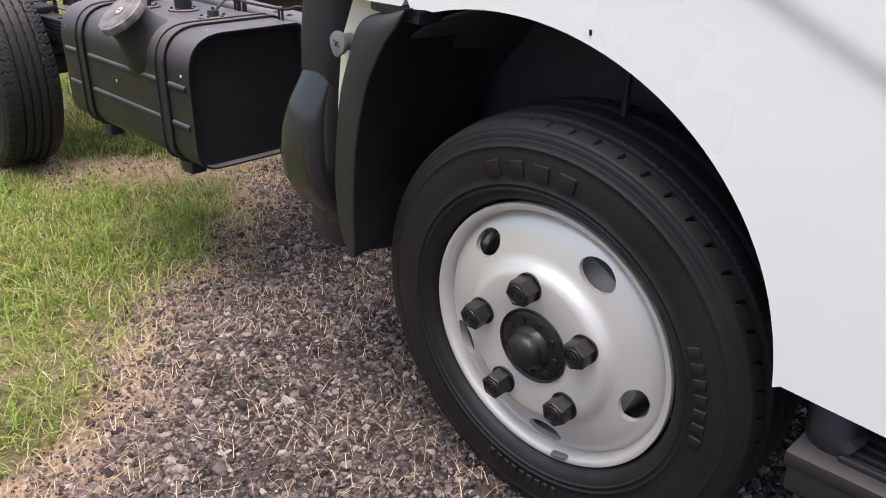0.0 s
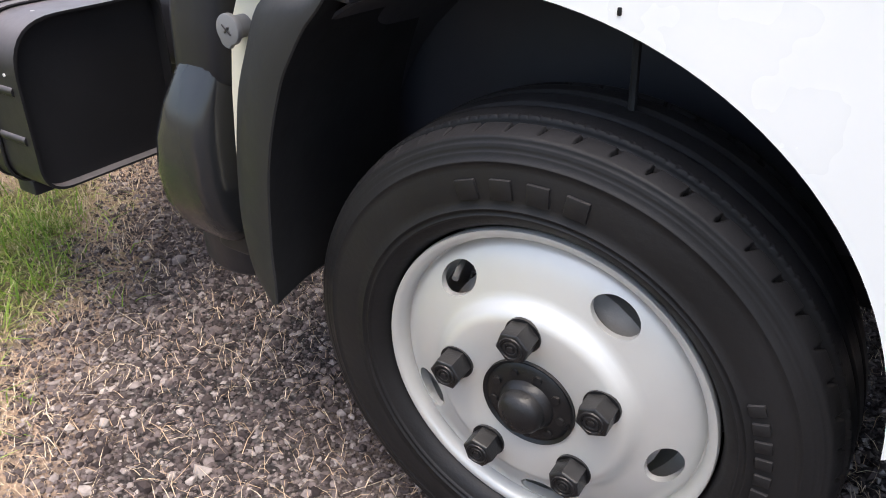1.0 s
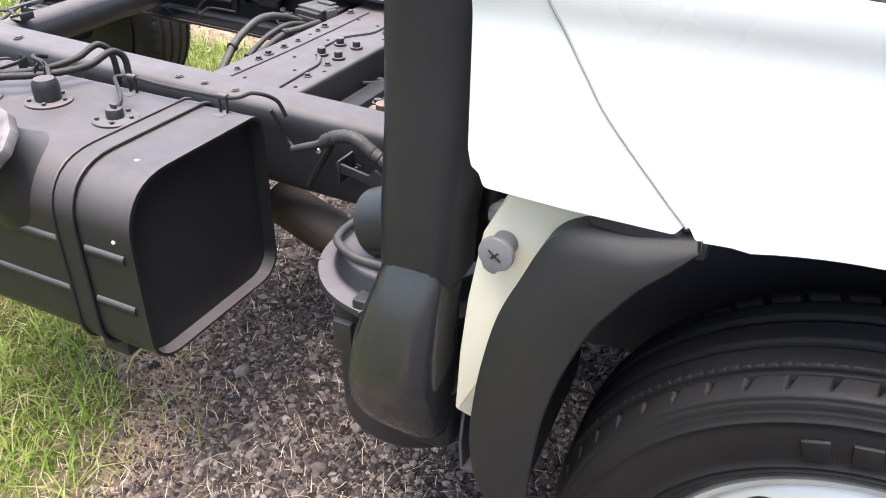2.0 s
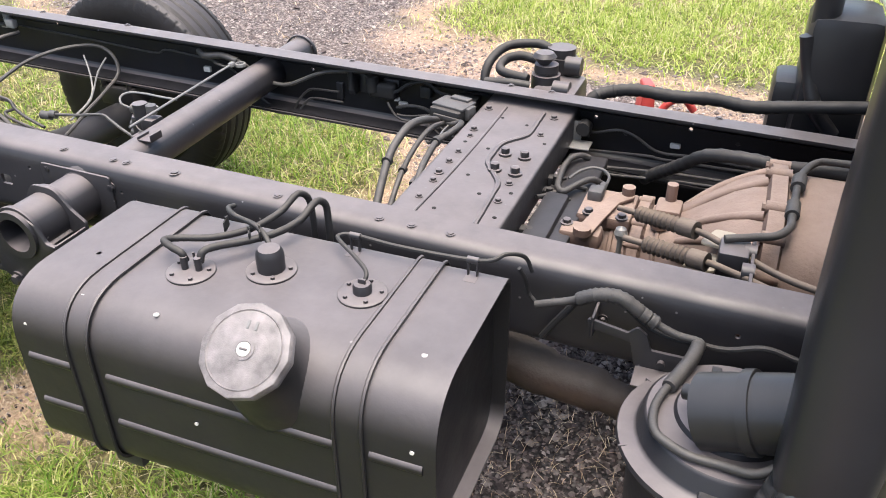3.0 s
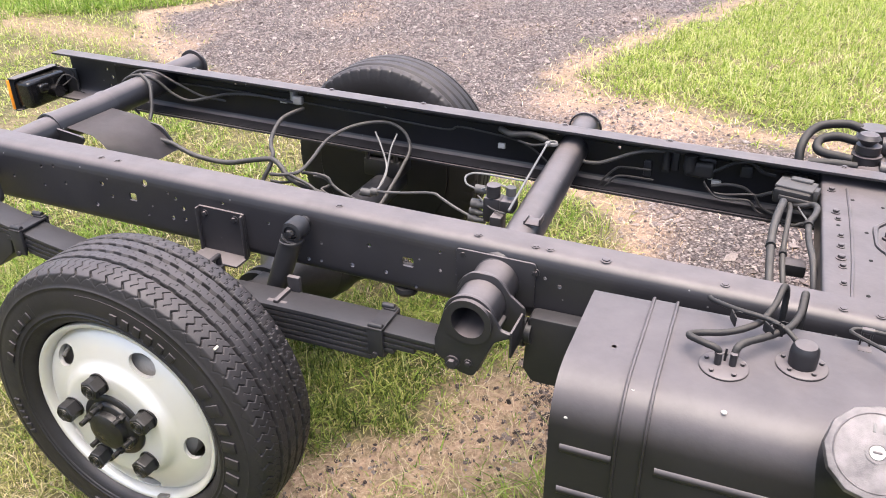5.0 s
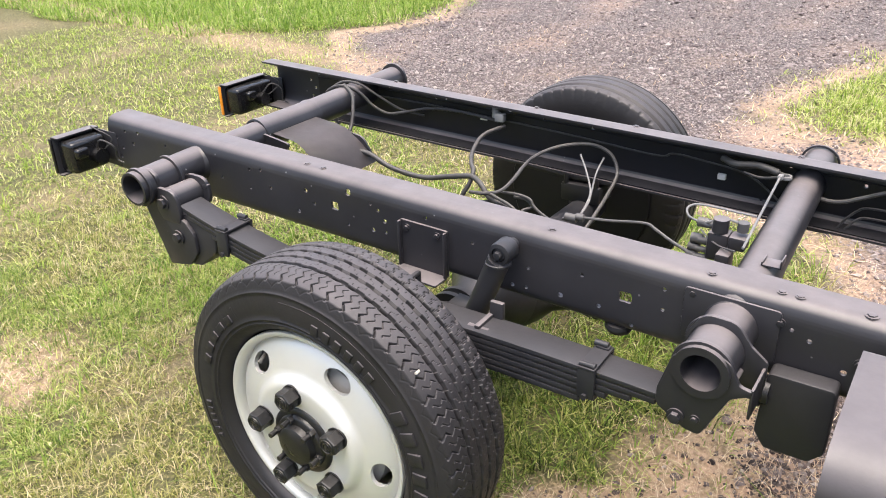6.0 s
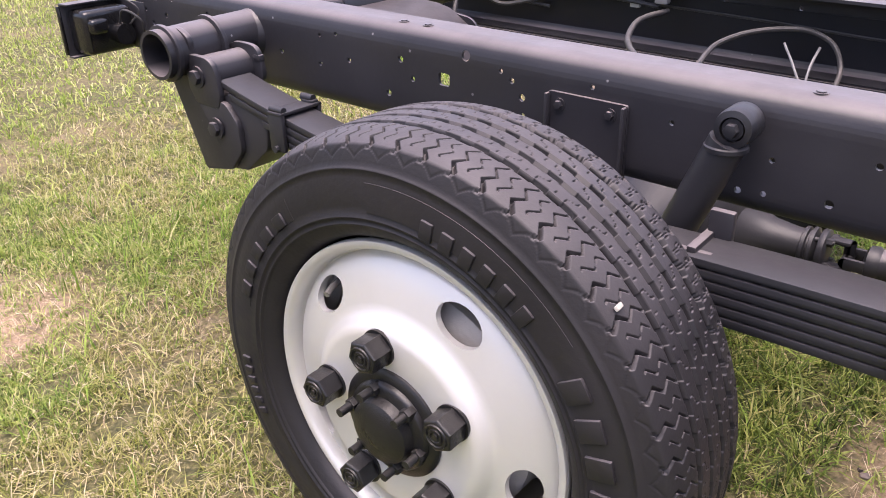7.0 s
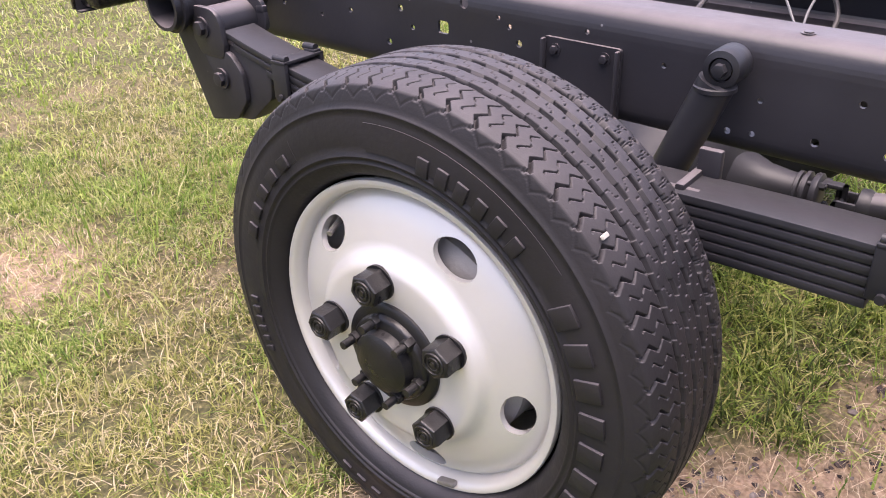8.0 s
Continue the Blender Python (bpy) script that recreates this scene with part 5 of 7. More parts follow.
# Engine and axle below the cab are added, dark, to cut reflected light.
engine = part("engine_block", join(box(0.9, 0.42, 0.46, 2.75, 0.37, 0.62, 0.03), box(0.85, 0.3, 0.1, 2.75, 0.37, 0.33, 0.03), cyl(0.12, 0.1, (3.25, 0.37, 0.5), "X", 24)), SHADEBLACK, truck, "plain dark block standing in for the unseen engine")
part("front_axle", tube([(FRONT_X, -0.22, HUB_Z), (FRONT_X, 0.0, 0.3), (FRONT_X, 0.376, 0.27), (FRONT_X, 0.75, 0.3), (FRONT_X, 0.97, HUB_Z)], 0.035, 14), SPRINGY, truck, "black front axle beam")
# ---- fittings of the far rail ----
b = join(cyl(0.036, 0.022, (1.39, 0.93, 0.716), "Z", 26), cyl(0.04, 0.05, (1.39, 0.93, 0.68), "Z", 26), cyl(0.03, 0.02, (1.375, 0.84, 0.70), "Z", 24), cyl(0.036, 0.05, (1.375, 0.84, 0.66), "Z", 24), lathe([(0.012, 0.0), (0.03, 0.02), (0.022, 0.03), (1e-5, 0.032)], 24, "Z", loc=(1.37, 0.835, 0.71)),
         cyl(0.024, 0.04, (1.43, 0.9, 0.69), "X", 18), cyl(0.024, 0.04, (1.425, 0.8, 0.66), "X", 18), box(0.11, 0.16, 0.09, 1.41, 0.84, 0.62, 0.012))
valve = part("brake_fluid_unit", b, BLACK, truck, "black twin-pot valve unit beside the rail")
for pts in (((1.36, 0.93, 0.72), (1.32, 0.93, 0.728), (1.25, 0.9, 0.72), (1.22, 0.84, 0.68), (1.23, 0.8, 0.6)), ((1.35, 0.87, 0.705), (1.3, 0.87, 0.712), (1.262, 0.86, 0.7), (1.265, 0.82, 0.685), (1.34, 0.8, 0.68)), ((1.35, 0.78, 0.67), (1.3, 0.77, 0.675), (1.24, 0.77, 0.67))):
    part("valve_hose", tube(pts, 0.0115, 12), HOSE, valve)
turn = Matrix.Rotation(radians(-14), 4, "Z")
block = part("connector_block", join(box(0.084, 0.07, 0.036, 1.215, 0.605, 0.648, 0.006, turn), box(0.06, 0.1, 0.02, 1.215, 0.68, 0.64, 0.004)), HOSE, truck, "black connector block with a grey cover on the rail")
part("cover", join(box(0.086, 0.06, 0.006, 1.217, 0.612, 0.669, 0.002, turn), box(0.05, 0.02, 0.006, 1.228, 0.632, 0.675, 0.002, turn), box(0.012, 0.03, 0.03, 1.262, 0.6, 0.655, 0.003, turn)), MIDGREY, block, "grey plastic cover")
part("cover", box(0.07, 0.006, 0.012, 1.214, 0.567, 0.648, 0.002, turn), WIRE, block)
for pts, r in ((((1.192, 0.58, 0.635), (1.19, 0.5, 0.668), (1.183, 0.434, 0.68), (1.176, 0.38, 0.665), (1.175, 0.334, 0.642), (1.182, 0.27, 0.595), (1.194, 0.2, 0.54), (1.21, 0.1, 0.48)), 0.0088),
               (((1.208, 0.57, 0.635), (1.207, 0.497, 0.652), (1.204, 0.42, 0.645), (1.203, 0.34, 0.615), (1.212, 0.26, 0.58), (1.222, 0.18, 0.53), (1.23, 0.1, 0.48)), 0.006),
               (((1.21, 0.575, 0.632), (1.235, 0.56, 0.64), (1.256, 0.552, 0.65), (1.264, 0.52, 0.656), (1.258, 0.475, 0.656), (1.247, 0.433, 0.655), (1.25, 0.36, 0.645), (1.26, 0.294, 0.634), (1.273, 0.2, 0.58), (1.29, 0.1, 0.5)), 0.0072),
               (((1.26, 0.6, 0.63), (1.282, 0.53, 0.62), (1.28, 0.45, 0.6), (1.272, 0.36, 0.58), (1.28, 0.25, 0.55)), 0.005)):
    part("brake_hose", tube(pts, r, 12), WIRE, truck, "grey rubber brake hose")
for x, y, z, r, up in ((1.246, 0.428, 0.655, 0.0105, 0.014), (1.175, 0.33, 0.64, 0.011, 0.012), (1.203, 0.345, 0.617, 0.0085, 0.012)):
    part("hose_clamp", cyl(r, up, (x, y, z), "Y", 16), HOSE, truck)
part("branch_hose", tube([(1.246, 0.43, 0.654), (1.235, 0.445, 0.648), (1.22, 0.45, 0.638), (1.208, 0.47, 0.63)], 0.0038, 8), WIRE, truck)
part("branch_hose", tube([(1.226, 0.55, 0.64), (1.235, 0.49, 0.65), (1.246, 0.44, 0.655)], 0.002, 6), GREYCAP, truck)
lower = part("lower_bracket", join(box(0.15, 0.06, 0.012, 1.2, 0.2, 0.47, 0.003), box(0.1, 0.03, 0.06, 1.22, 0.18, 0.45, 0.004)), BLACK, truck, "black bracket with brake pipe unions")
for b in (box(0.05, 0.04, 0.03, 1.232, 0.38, 0.57, 0.006), box(0.03, 0.05, 0.05, 1.235, 0.3, 0.53, 0.006), cyl(0.012, 0.05, (1.225, 0.26, 0.52), "Z", 14), cyl(0.009, 0.04, (1.205, 0.22, 0.5), "Z", 12)):
    part("pipe_union", b, BLACK, lower)
# wiring along the far rail
W = FRAME_W - 0.012
part("brake_line", tube([(-0.9, W, 0.67), (-0.6, W, 0.676), (-0.3, W, 0.668), (0.0, W, 0.655), (0.25, W, 0.64), (0.3, W, 0.652), (0.36, W, 0.65), (0.5, W, 0.63), (0.6, 0.71, 0.58), (0.668, 0.7, 0.549), (0.723, 0.7, 0.549), (0.744, 0.7, 0.578), (0.765, 0.705, 0.602), (0.787, 0.71, 0.612), (0.862, 0.71, 0.614)], 0.0032, 6), WIRE, truck, "thin grey brake line")
part("brake_line", tube([(0.58, 0.71, 0.545), (0.669, 0.7, 0.535), (0.732, 0.7, 0.539), (0.753, 0.7, 0.562), (0.767, 0.705, 0.579), (0.789, 0.71, 0.587), (0.872, 0.71, 0.587)], 0.0032, 6), WIRE, truck, "thin grey brake line")
part("brake_line", tube([(1.0, 0.71, 0.605), (1.009, 0.705, 0.593), (1.029, 0.7, 0.574), (1.056, 0.7, 0.567), (1.11, 0.7, 0.573), (1.125, 0.7, 0.565), (1.143, 0.7, 0.545), (1.186, 0.69, 0.535), (1.22, 0.66, 0.53)], 0.0032, 6), WIRE, truck, "thin grey brake line")
part("brake_line", tube([(1.03, 0.7, 0.58), (1.06, 0.7, 0.58), (1.122, 0.7, 0.59), (1.134, 0.7, 0.58), (1.15, 0.7, 0.56), (1.184, 0.69, 0.548), (1.22, 0.66, 0.545)], 0.0032, 6), WIRE, truck, "thin grey brake line")
part("loom", tube([(0.44, W - 0.03, 0.675), (0.478, 0.69, 0.672), (0.535, 0.685, 0.68), (0.583, 0.68, 0.672)], 0.009, 10), WIRE, truck, "grey cable loom")
part("loom", tube([(0.54, 0.68, 0.678), (0.583, 0.68, 0.673), (0.632, 0.68, 0.65), (0.68, 0.68, 0.627), (0.727, 0.68, 0.627), (0.771, 0.685, 0.644), (0.814, 0.69, 0.663), (0.857, 0.7, 0.672), (0.95, 0.72, 0.675)], 0.0052, 8), WIRE, truck, "grey cable loom")
part("loom", tube([(0.5, 0.69, 0.655), (0.54, 0.68, 0.652), (0.575, 0.675, 0.66), (0.6, 0.67, 0.672)], 0.0035, 8), WIRE, truck)
part("loom", tube([(-0.22, 0.72, 0.665), (-0.285, 0.72, 0.672), (-0.38, 0.72, 0.676), (-0.479, 0.72, 0.668), (-0.56, 0.7, 0.65), (-0.609, 0.68, 0.645), (-0.655, 0.665, 0.668), (-0.69, 0.645, 0.71), (-0.731, 0.61, 0.735), (-0.78, 0.6, 0.715), (-0.795, 0.598, 0.68), (-0.775, 0.598, 0.64), (-0.74, 0.595, 0.612)], 0.0046, 8), WIRE, truck, "grey cable loom along the rail")
part("loom", tube([(-0.5, 0.73, 0.64), (-0.58, 0.71, 0.655), (-0.65, 0.68, 0.7), (-0.7, 0.66, 0.732), (-0.75, 0.64, 0.738), (-0.79, 0.62, 0.71), (-0.8, 0.6, 0.67), (-0.77, 0.59, 0.63)], 0.004, 8), WIRE, truck)
part("loom", tube([(-0.73, 0.62, 0.735), (-0.682, 0.6, 0.715), (-0.665, 0.58, 0.68), (-0.655, 0.56, 0.645), (-0.65, 0.54, 0.62)], 0.006, 8), WIRE, truck)
# loop of grey hose over the axle
part("loop_hose", tube([(-0.1, 0.36, 0.595), (-0.06, 0.365, 0.597), (-0.022, 0.381, 0.605), (-0.012, 0.43, 0.62), (-0.02, 0.5, 0.632), (-0.022, 0.56, 0.64), (0.0, 0.63, 0.648), (0.045, 0.68, 0.653), (0.1, 0.7, 0.652), (0.15, 0.695, 0.632), (0.175, 0.675, 0.59), (0.182, 0.6, 0.56), (0.185, 0.52, 0.535), (0.18, 0.47, 0.51), (0.165, 0.42, 0.48)], 0.005, 8), WIRE, truck, "looped grey hose above the axle")
part("breather", tube([(-0.19, 0.7, 0.662), (-0.211, 0.648, 0.657), (-0.215, 0.6, 0.65), (-0.19, 0.52, 0.638), (-0.15, 0.45, 0.635), (-0.125, 0.42, 0.628), (-0.125, 0.4, 0.6), (-0.14, 0.38, 0.56), (-0.12, 0.36, 0.53)], 0.0062, 10), WIRE, truck, "grey breather hose from the rail")
part("axle_loom", tube([(-0.5, 0.4, 0.625), (-0.46, 0.405, 0.618), (-0.4, 0.41, 0.592), (-0.33, 0.415, 0.58), (-0.27, 0.415, 0.582), (-0.2, 0.412, 0.6), (-0.13, 0.406, 0.617), (-0.1, 0.395, 0.617), (-0.072, 0.379, 0.608), (-0.05, 0.37, 0.59), (-0.01, 0.37, 0.572), (0.05, 0.365, 0.56), (0.1, 0.35, 0.54), (0.15, 0.34, 0.51)], [0.0072, 0.0076, 0.0071] * 40, 12), WIRE, truck, "thick grey loom running to the axle")
for pts in (((-0.07, 0.38, 0.6), (-0.02, 0.36, 0.596), (0.03, 0.35, 0.585), (0.07, 0.34, 0.562), (0.12, 0.34, 0.54)), ((-0.03, 0.41, 0.59), (0.02, 0.4, 0.598), (0.055, 0.4, 0.592), (0.072, 0.395, 0.575), (0.11, 0.39, 0.557), (0.17, 0.385, 0.54)), ((-0.12, 0.39, 0.56), (-0.08, 0.38, 0.565), (-0.03, 0.37, 0.578), (0.02, 0.36, 0.575), (0.08, 0.36, 0.55)), ((0.0, 0.42, 0.58), (0.04, 0.41, 0.585), (0.06, 0.405, 0.57), (0.04, 0.39, 0.56), (0.07, 0.38, 0.55), (0.15, 0.38, 0.53))):
    part("axle_loom", tube(pts, 0.0042, 8), WIRE, truck, "thin grey wire by the axle")
for tip, off in (((0.066, 0.672, 0.63), 0.0), ((0.128, 0.69, 0.625), 0.004)):
    part("cable_tie", tube([tip, (tip[0] * 0.5 + 0.062, 0.65, 0.595), (0.126 + off, 0.615, 0.555), (0.132 + off, 0.58, 0.53), (0.14, 0.5, 0.51)], 0.0026, 6), GREYCAP, truck, "pale plastic cable tie")
part("line_union", join(cyl(0.011, 0.03, (0.172, 0.4, 0.568), "X", 14), cyl(0.01, 0.02, (0.196, 0.4, 0.574), "X", 12)), MIDGREY, truck)
part("steel_line", tube([(0.14, 0.42, 0.55), (0.19, 0.4, 0.573), (0.273, 0.4, 0.583), (0.361, 0.395, 0.599), (0.39, 0.39, 0.592), (0.43, 0.38, 0.578), (0.482, 0.37, 0.563)], 0.0038, 8), MIDGREY, truck, "dull steel line to the brake valve")
# brake valve with its rod and wires beside the cross tube
body = part("load_valve", join(box(0.045, 0.04, 0.065, 0.55, 0.335, 0.617, 0.006), box(0.035, 0.04, 0.03, 0.595, 0.31, 0.645, 0.005), box(0.03, 0.04, 0.05, 0.575, 0.29, 0.6, 0.005), cyl(0.017, 0.03, (0.55, 0.33, 0.665), "Z", 16)), BLACK, truck, "small black brake valve by the cross tube")
for x, y, z, r in ((0.504, 0.366, 0.646, 0.011), (0.492, 0.371, 0.603, 0.012), (0.488, 0.37, 0.582, 0.01), (0.485, 0.37, 0.563, 0.011)):
    part("valve_port", join(cyl(r, 0.024, (x, y, z), "X", 14), cyl(r * 0.7, 0.03, (x + 0.02, y - 0.006, z), "X", 12)), MIDGREY, body, "grey valve port")
part("valve_port", cyl(0.012, 0.02, (0.6, 0.31, 0.68), "Z", 14), MIDGREY, body)
part("valve_wire", tube([(0.607, 0.391, 0.674), (0.57, 0.39, 0.675), (0.52, 0.39, 0.677), (0.48, 0.385, 0.677), (0.465, 0.368, 0.672), (0.472, 0.355, 0.66), (0.49, 0.36, 0.65), (0.504, 0.366, 0.646)], 0.0027, 8), GREYCAP, body, "pale wire bent in a hairpin")
part("valve_wire", tube([(0.504, 0.362, 0.646), (0.525, 0.35, 0.66), (0.555, 0.35, 0.672), (0.59, 0.345, 0.67)], 0.0027, 8), GREYCAP, body)
part("valve_wire", tube([(0.504, 0.35, 0.636), (0.53, 0.325, 0.63), (0.56, 0.3, 0.63), (0.6, 0.27, 0.64)], 0.002, 8), MIDGREY, body)
part("sensing_rod", tube([(0.596, 0.635, 0.68), (0.612, 0.42, 0.682), (0.628, 0.204, 0.683)], 0.0028, 10, 3), GREYCAP, body, "thin straight pale rod")
part("rod_eye", join(lathe([(0.009, -0.004), (0.014, -0.004), (0.015, 0.0), (0.014, 0.004), (0.009, 0.004)], 24, "Z", closed=True, loc=(0.604, 0.66, 0.672)), box(0.012, 0.02, 0.012, 0.597, 0.632, 0.68, 0.003)), GREYCAP, body)
b = join(box(0.036, 0.036, 0.003, 0.69, 0.19, 0.673, 0.001), box(0.003, 0.036, 0.016, 0.707, 0.19, 0.68, 0.001), box(0.003, 0.036, 0.008, 0.673, 0.19, 0.676, 0.001))
part("tube_bracket", b, BLACK, truck)
# clips and tags on the far web
random.seed(11)
for x, z, sx, sz, mt in ((0.436, 0.625, 0.022, 0.016, SPOT), (-0.285, 0.655, 0.024, 0.014, SPOT), (0.92, 0.66, 0.02, 0.05, BLACK), (1.0, 0.665, 0.045, 0.035, BLACK), (1.03, 0.62, 0.024, 0.014, SPOT), (1.012, 0.632, 0.014, 0.012, SPOT), (0.85, 0.628, 0.02, 0.045, BLACK), (1.716, 0.632, 0.024, 0.012, SPOT)):
    part("rail_clip" if mt is BLACK else "paper_tag", box(sx, 0.012, sz, x, FRAME_W - 0.012, z + RAKE * x, 0.003), mt, truck)
b = join(box(0.075, 0.035, 0.04, 0.985, W - 0.02, 0.632, 0.01, None, 3), cyl(0.016, 0.04, (0.96, W - 0.03, 0.65), "Z", 16))
part("pressure_switch", b, HOSE, truck, "black pressure switch on the rail")
part("pressure_switch", join(box(0.02, 0.03, 0.055, 0.9, W - 0.016, 0.64, 0.004), cyl(0.009, 0.05, (0.9, W - 0.03, 0.65), "Z", 12)), HOSE, truck)
part("rail_clip", box(0.03, 0.02, 0.03, 1.1, W - 0.012, 0.64, 0.004), HOSE, truck)
part("brake_line", tube([(0.99, W - 0.03, 0.62), (1.03, W - 0.03, 0.64), (1.07, W - 0.03, 0.665), (1.11, W - 0.03, 0.67), (1.14, W - 0.03, 0.65), (1.17, W - 0.03, 0.645)], 0.005, 8), HOSE, truck)
part("brake_line", tube([(1.02, W - 0.02, 0.59), (1.06, W - 0.02, 0.6), (1.1, W - 0.02, 0.597), (1.13, W - 0.02, 0.58), (1.17, W - 0.03, 0.6)], 0.0045, 8), WIRE, truck)
for pts in (((1.5, 0.72, 0.6), (1.537, 0.715, 0.604), (1.587, 0.715, 0.617), (1.628, 0.715, 0.606), (1.683, 0.715, 0.577), (1.771, 0.715, 0.577), (1.95, 0.715, 0.57), (2.1, 0.715, 0.57)), ((1.5, 0.715, 0.555), (1.542, 0.715, 0.557), (1.66, 0.715, 0.563), (1.699, 0.715, 0.56), (1.9, 0.715, 0.56), (2.1, 0.715, 0.56)), ((1.52, 0.67, 0.54), (1.56, 0.67, 0.54), (1.741, 0.67, 0.55), (1.9, 0.67, 0.55)), ((1.54, 0.66, 0.545), (1.575, 0.66, 0.528), (1.72, 0.66, 0.536), (1.9, 0.66, 0.54))):
    part("brake_line", tube(pts, 0.0036, 8), WIRE, truck, "thin grey brake line")
part("loom_plug", join(cyl(0.012, 0.03, (-0.22, 0.7, 0.7), "Z", 12), box(0.03, 0.02, 0.025, -0.2, 0.69, 0.69, 0.004)), GREYCAP, truck)
# looms by the engine on the far side
part("engine_loom", tube([(1.46, 0.8, 0.6), (1.5, 0.82, 0.645), (1.54, 0.84, 0.66), (1.6, 0.85, 0.668), (1.68, 0.86, 0.66), (1.78, 0.86, 0.665), (1.86, 0.855, 0.66), (1.95, 0.86, 0.67), (2.15, 0.85, 0.7)], [0.014, 0.016, 0.015, 0.017, 0.014, 0.016, 0.015] * 8, 12), HOSE, truck, "thick black engine loom")
part("engine_loom", tube([(1.66, 0.68, 0.52), (1.69, 0.66, 0.55), (1.72, 0.64, 0.575), (1.75, 0.615, 0.605), (1.8, 0.575, 0.65), (1.887, 0.559, 0.66), (1.934, 0.553, 0.656), (1.992, 0.552, 0.66), (2.1, 0.55, 0.66)], [0.013, 0.015, 0.014] * 18, 12), HOSE, truck, "thick black engine loom")
b = join(box(0.16, 0.2, 0.34, 2.03, 1.0, 0.7, 0.03), cyl(0.03, 0.2, (1.98, 0.94, 0.9), "Z", 18), tube([(1.95, 0.92, 0.82), (1.97, 0.92, 0.74), (2.0, 0.9, 0.66), (2.05, 0.9, 0.6)], 0.018, 12), box(0.1, 0.14, 0.16, 1.95, 1.02, 0.62, 0.02))
part("far_intake", b, PLASTIC, truck, "black plastic intake and box behind the cab")
part("rail_hook", join(box(0.004, 0.05, 0.05, 1.476, 0.67, 0.61, 0.0015), box(0.06, 0.05, 0.004, 1.503, 0.67, 0.586, 0.0015), box(0.03, 0.004, 0.05, 1.49, 0.693, 0.61, 0.0015)), GREYCAP, truck, "small pale steel angle bracket")
part("rail_plug", join(cyl(0.016, 0.03, (1.51, 0.69, 0.622), "Y", 16), box(0.024, 0.03, 0.03, 1.512, 0.71, 0.61, 0.005)), HOSE, truck)

# tow plate on the rear cross tube
bm = bmesh.new()
rows = []
for y in (0.245, 0.275, 0.31, 0.35, 0.39, 0.425):
    rows.append([bm.verts.new((-0.68 + 0.028 * i * (1 - 0.5 * max(0.0, 0.3 - y) / 0.1 * (i / 8)), y, 0.692 - 0.003 * i - 0.075 * max(0.0, (i - 3) / 5) ** 2)) for i in range(9)])
for p, q in zip(rows, rows[1:]):
    for k in range(8):
        bm.faces.new((p[k], p[k + 1], q[k + 1], q[k]))
bmesh.ops.solidify(bm, geom=bm.faces[:], thickness=0.006)
b = join(bm, prism(rounded([(-0.74, 0.708), (-0.585, 0.685), (-0.6, 0.66), (-0.7, 0.64)], [0.01, 0.01, 0.02, 0.02], 5), 0.212, 0.219), prism(rounded([(-0.72, 0.69), (-0.5, 0.66), (-0.46, 0.6), (-0.5, 0.585), (-0.7, 0.64)], [0.02, 0.04, 0.02, 0.03, 0.02], 5), 0.42, 0.426))
part("tow_plate", b, BLACK, truck, "curved black bracket on the rear cross tube")
part("tube_saddle", lathe([(0.0425, 0.225), (0.0475, 0.227), (0.048, 0.24), (0.0455, 0.25), (0.0455, 0.43), (0.048, 0.44), (0.0475, 0.452), (0.0425, 0.454)], 36, "Y", closed=True, loc=(-0.722, 0, 0.665 + RAKE * -0.72)), BLACK, truck)
# tail lamps on their plates, seen from the back
GLOSS = painted("glossy_black_plastic", (0.006, 0.006, 0.007), (0.011, 0.011, 0.012), 0.16, 30.0, 0.1, dusty=0.08)
for x0, y0, y1, z0 in ((-1.155, -0.128, 0.004, 0.655), (-1.225, 0.545, 0.735, 0.634)):
    ym = (y0 + y1) / 2
    b = join(box(0.005, y1 - y0, 0.112, x0, ym, z0, 0.002), box(0.03, y1 - y0, 0.004, x0 + 0.015, ym, z0 + 0.054, 0.0015), box(0.018, y1 - y0, 0.004, x0 + 0.009, ym, z0 - 0.054, 0.0015), box(0.11, 0.005, 0.1, x0 + 0.055, y1 - 0.003, z0, 0.002))
    lamp = part("tail_lamp", b, BLACK, truck, "black tail lamp on a plate with loose wires")
    b = join(box(0.07, y1 - y0 - 0.02, 0.09, x0 + 0.036, ym, z0 - 0.002, 0.012, None, 3), cyl(0.022, 0.03, (x0 + 0.078, ym + 0.02, z0 - 0.01), "X", 20), box(0.03, 0.04, 0.03, x0 + 0.072, ym - 0.03, z0 + 0.012, 0.008, None, 3))
    part("lamp_housing", b, GLOSS, lamp, "glossy black lamp housing")
    part("reflector", box(0.01, 0.006, 0.1, x0 - 0.002, y0 - 0.002, z0, 0.002), ORANGE if y0 > 0 else GLOSS, lamp)
    part("lamp_wire", tube([(x0 + 0.07, ym + 0.02, z0), (x0 + 0.1, y1 - 0.05, z0 + 0.04), (x0 + 0.13, y1 - 0.03, z0 + 0.02), (x0 + 0.12, y1 - 0.02, z0 - 0.02), (x0 + 0.14, y1 - 0.015, z0 - 0.03)], 0.0025, 6), WIRE, lamp)
    part("lamp_wire", tube([(x0 + 0.07, ym + 0.03, z0 - 0.01), (x0 + 0.09, y1 - 0.03, z0 + 0.01), (x0 + 0.11, y1 - 0.02, z0 + 0.04), (x0 + 0.07, y1 - 0.05, z0 + 0.075)], 0.002, 6), WIRE, lamp)

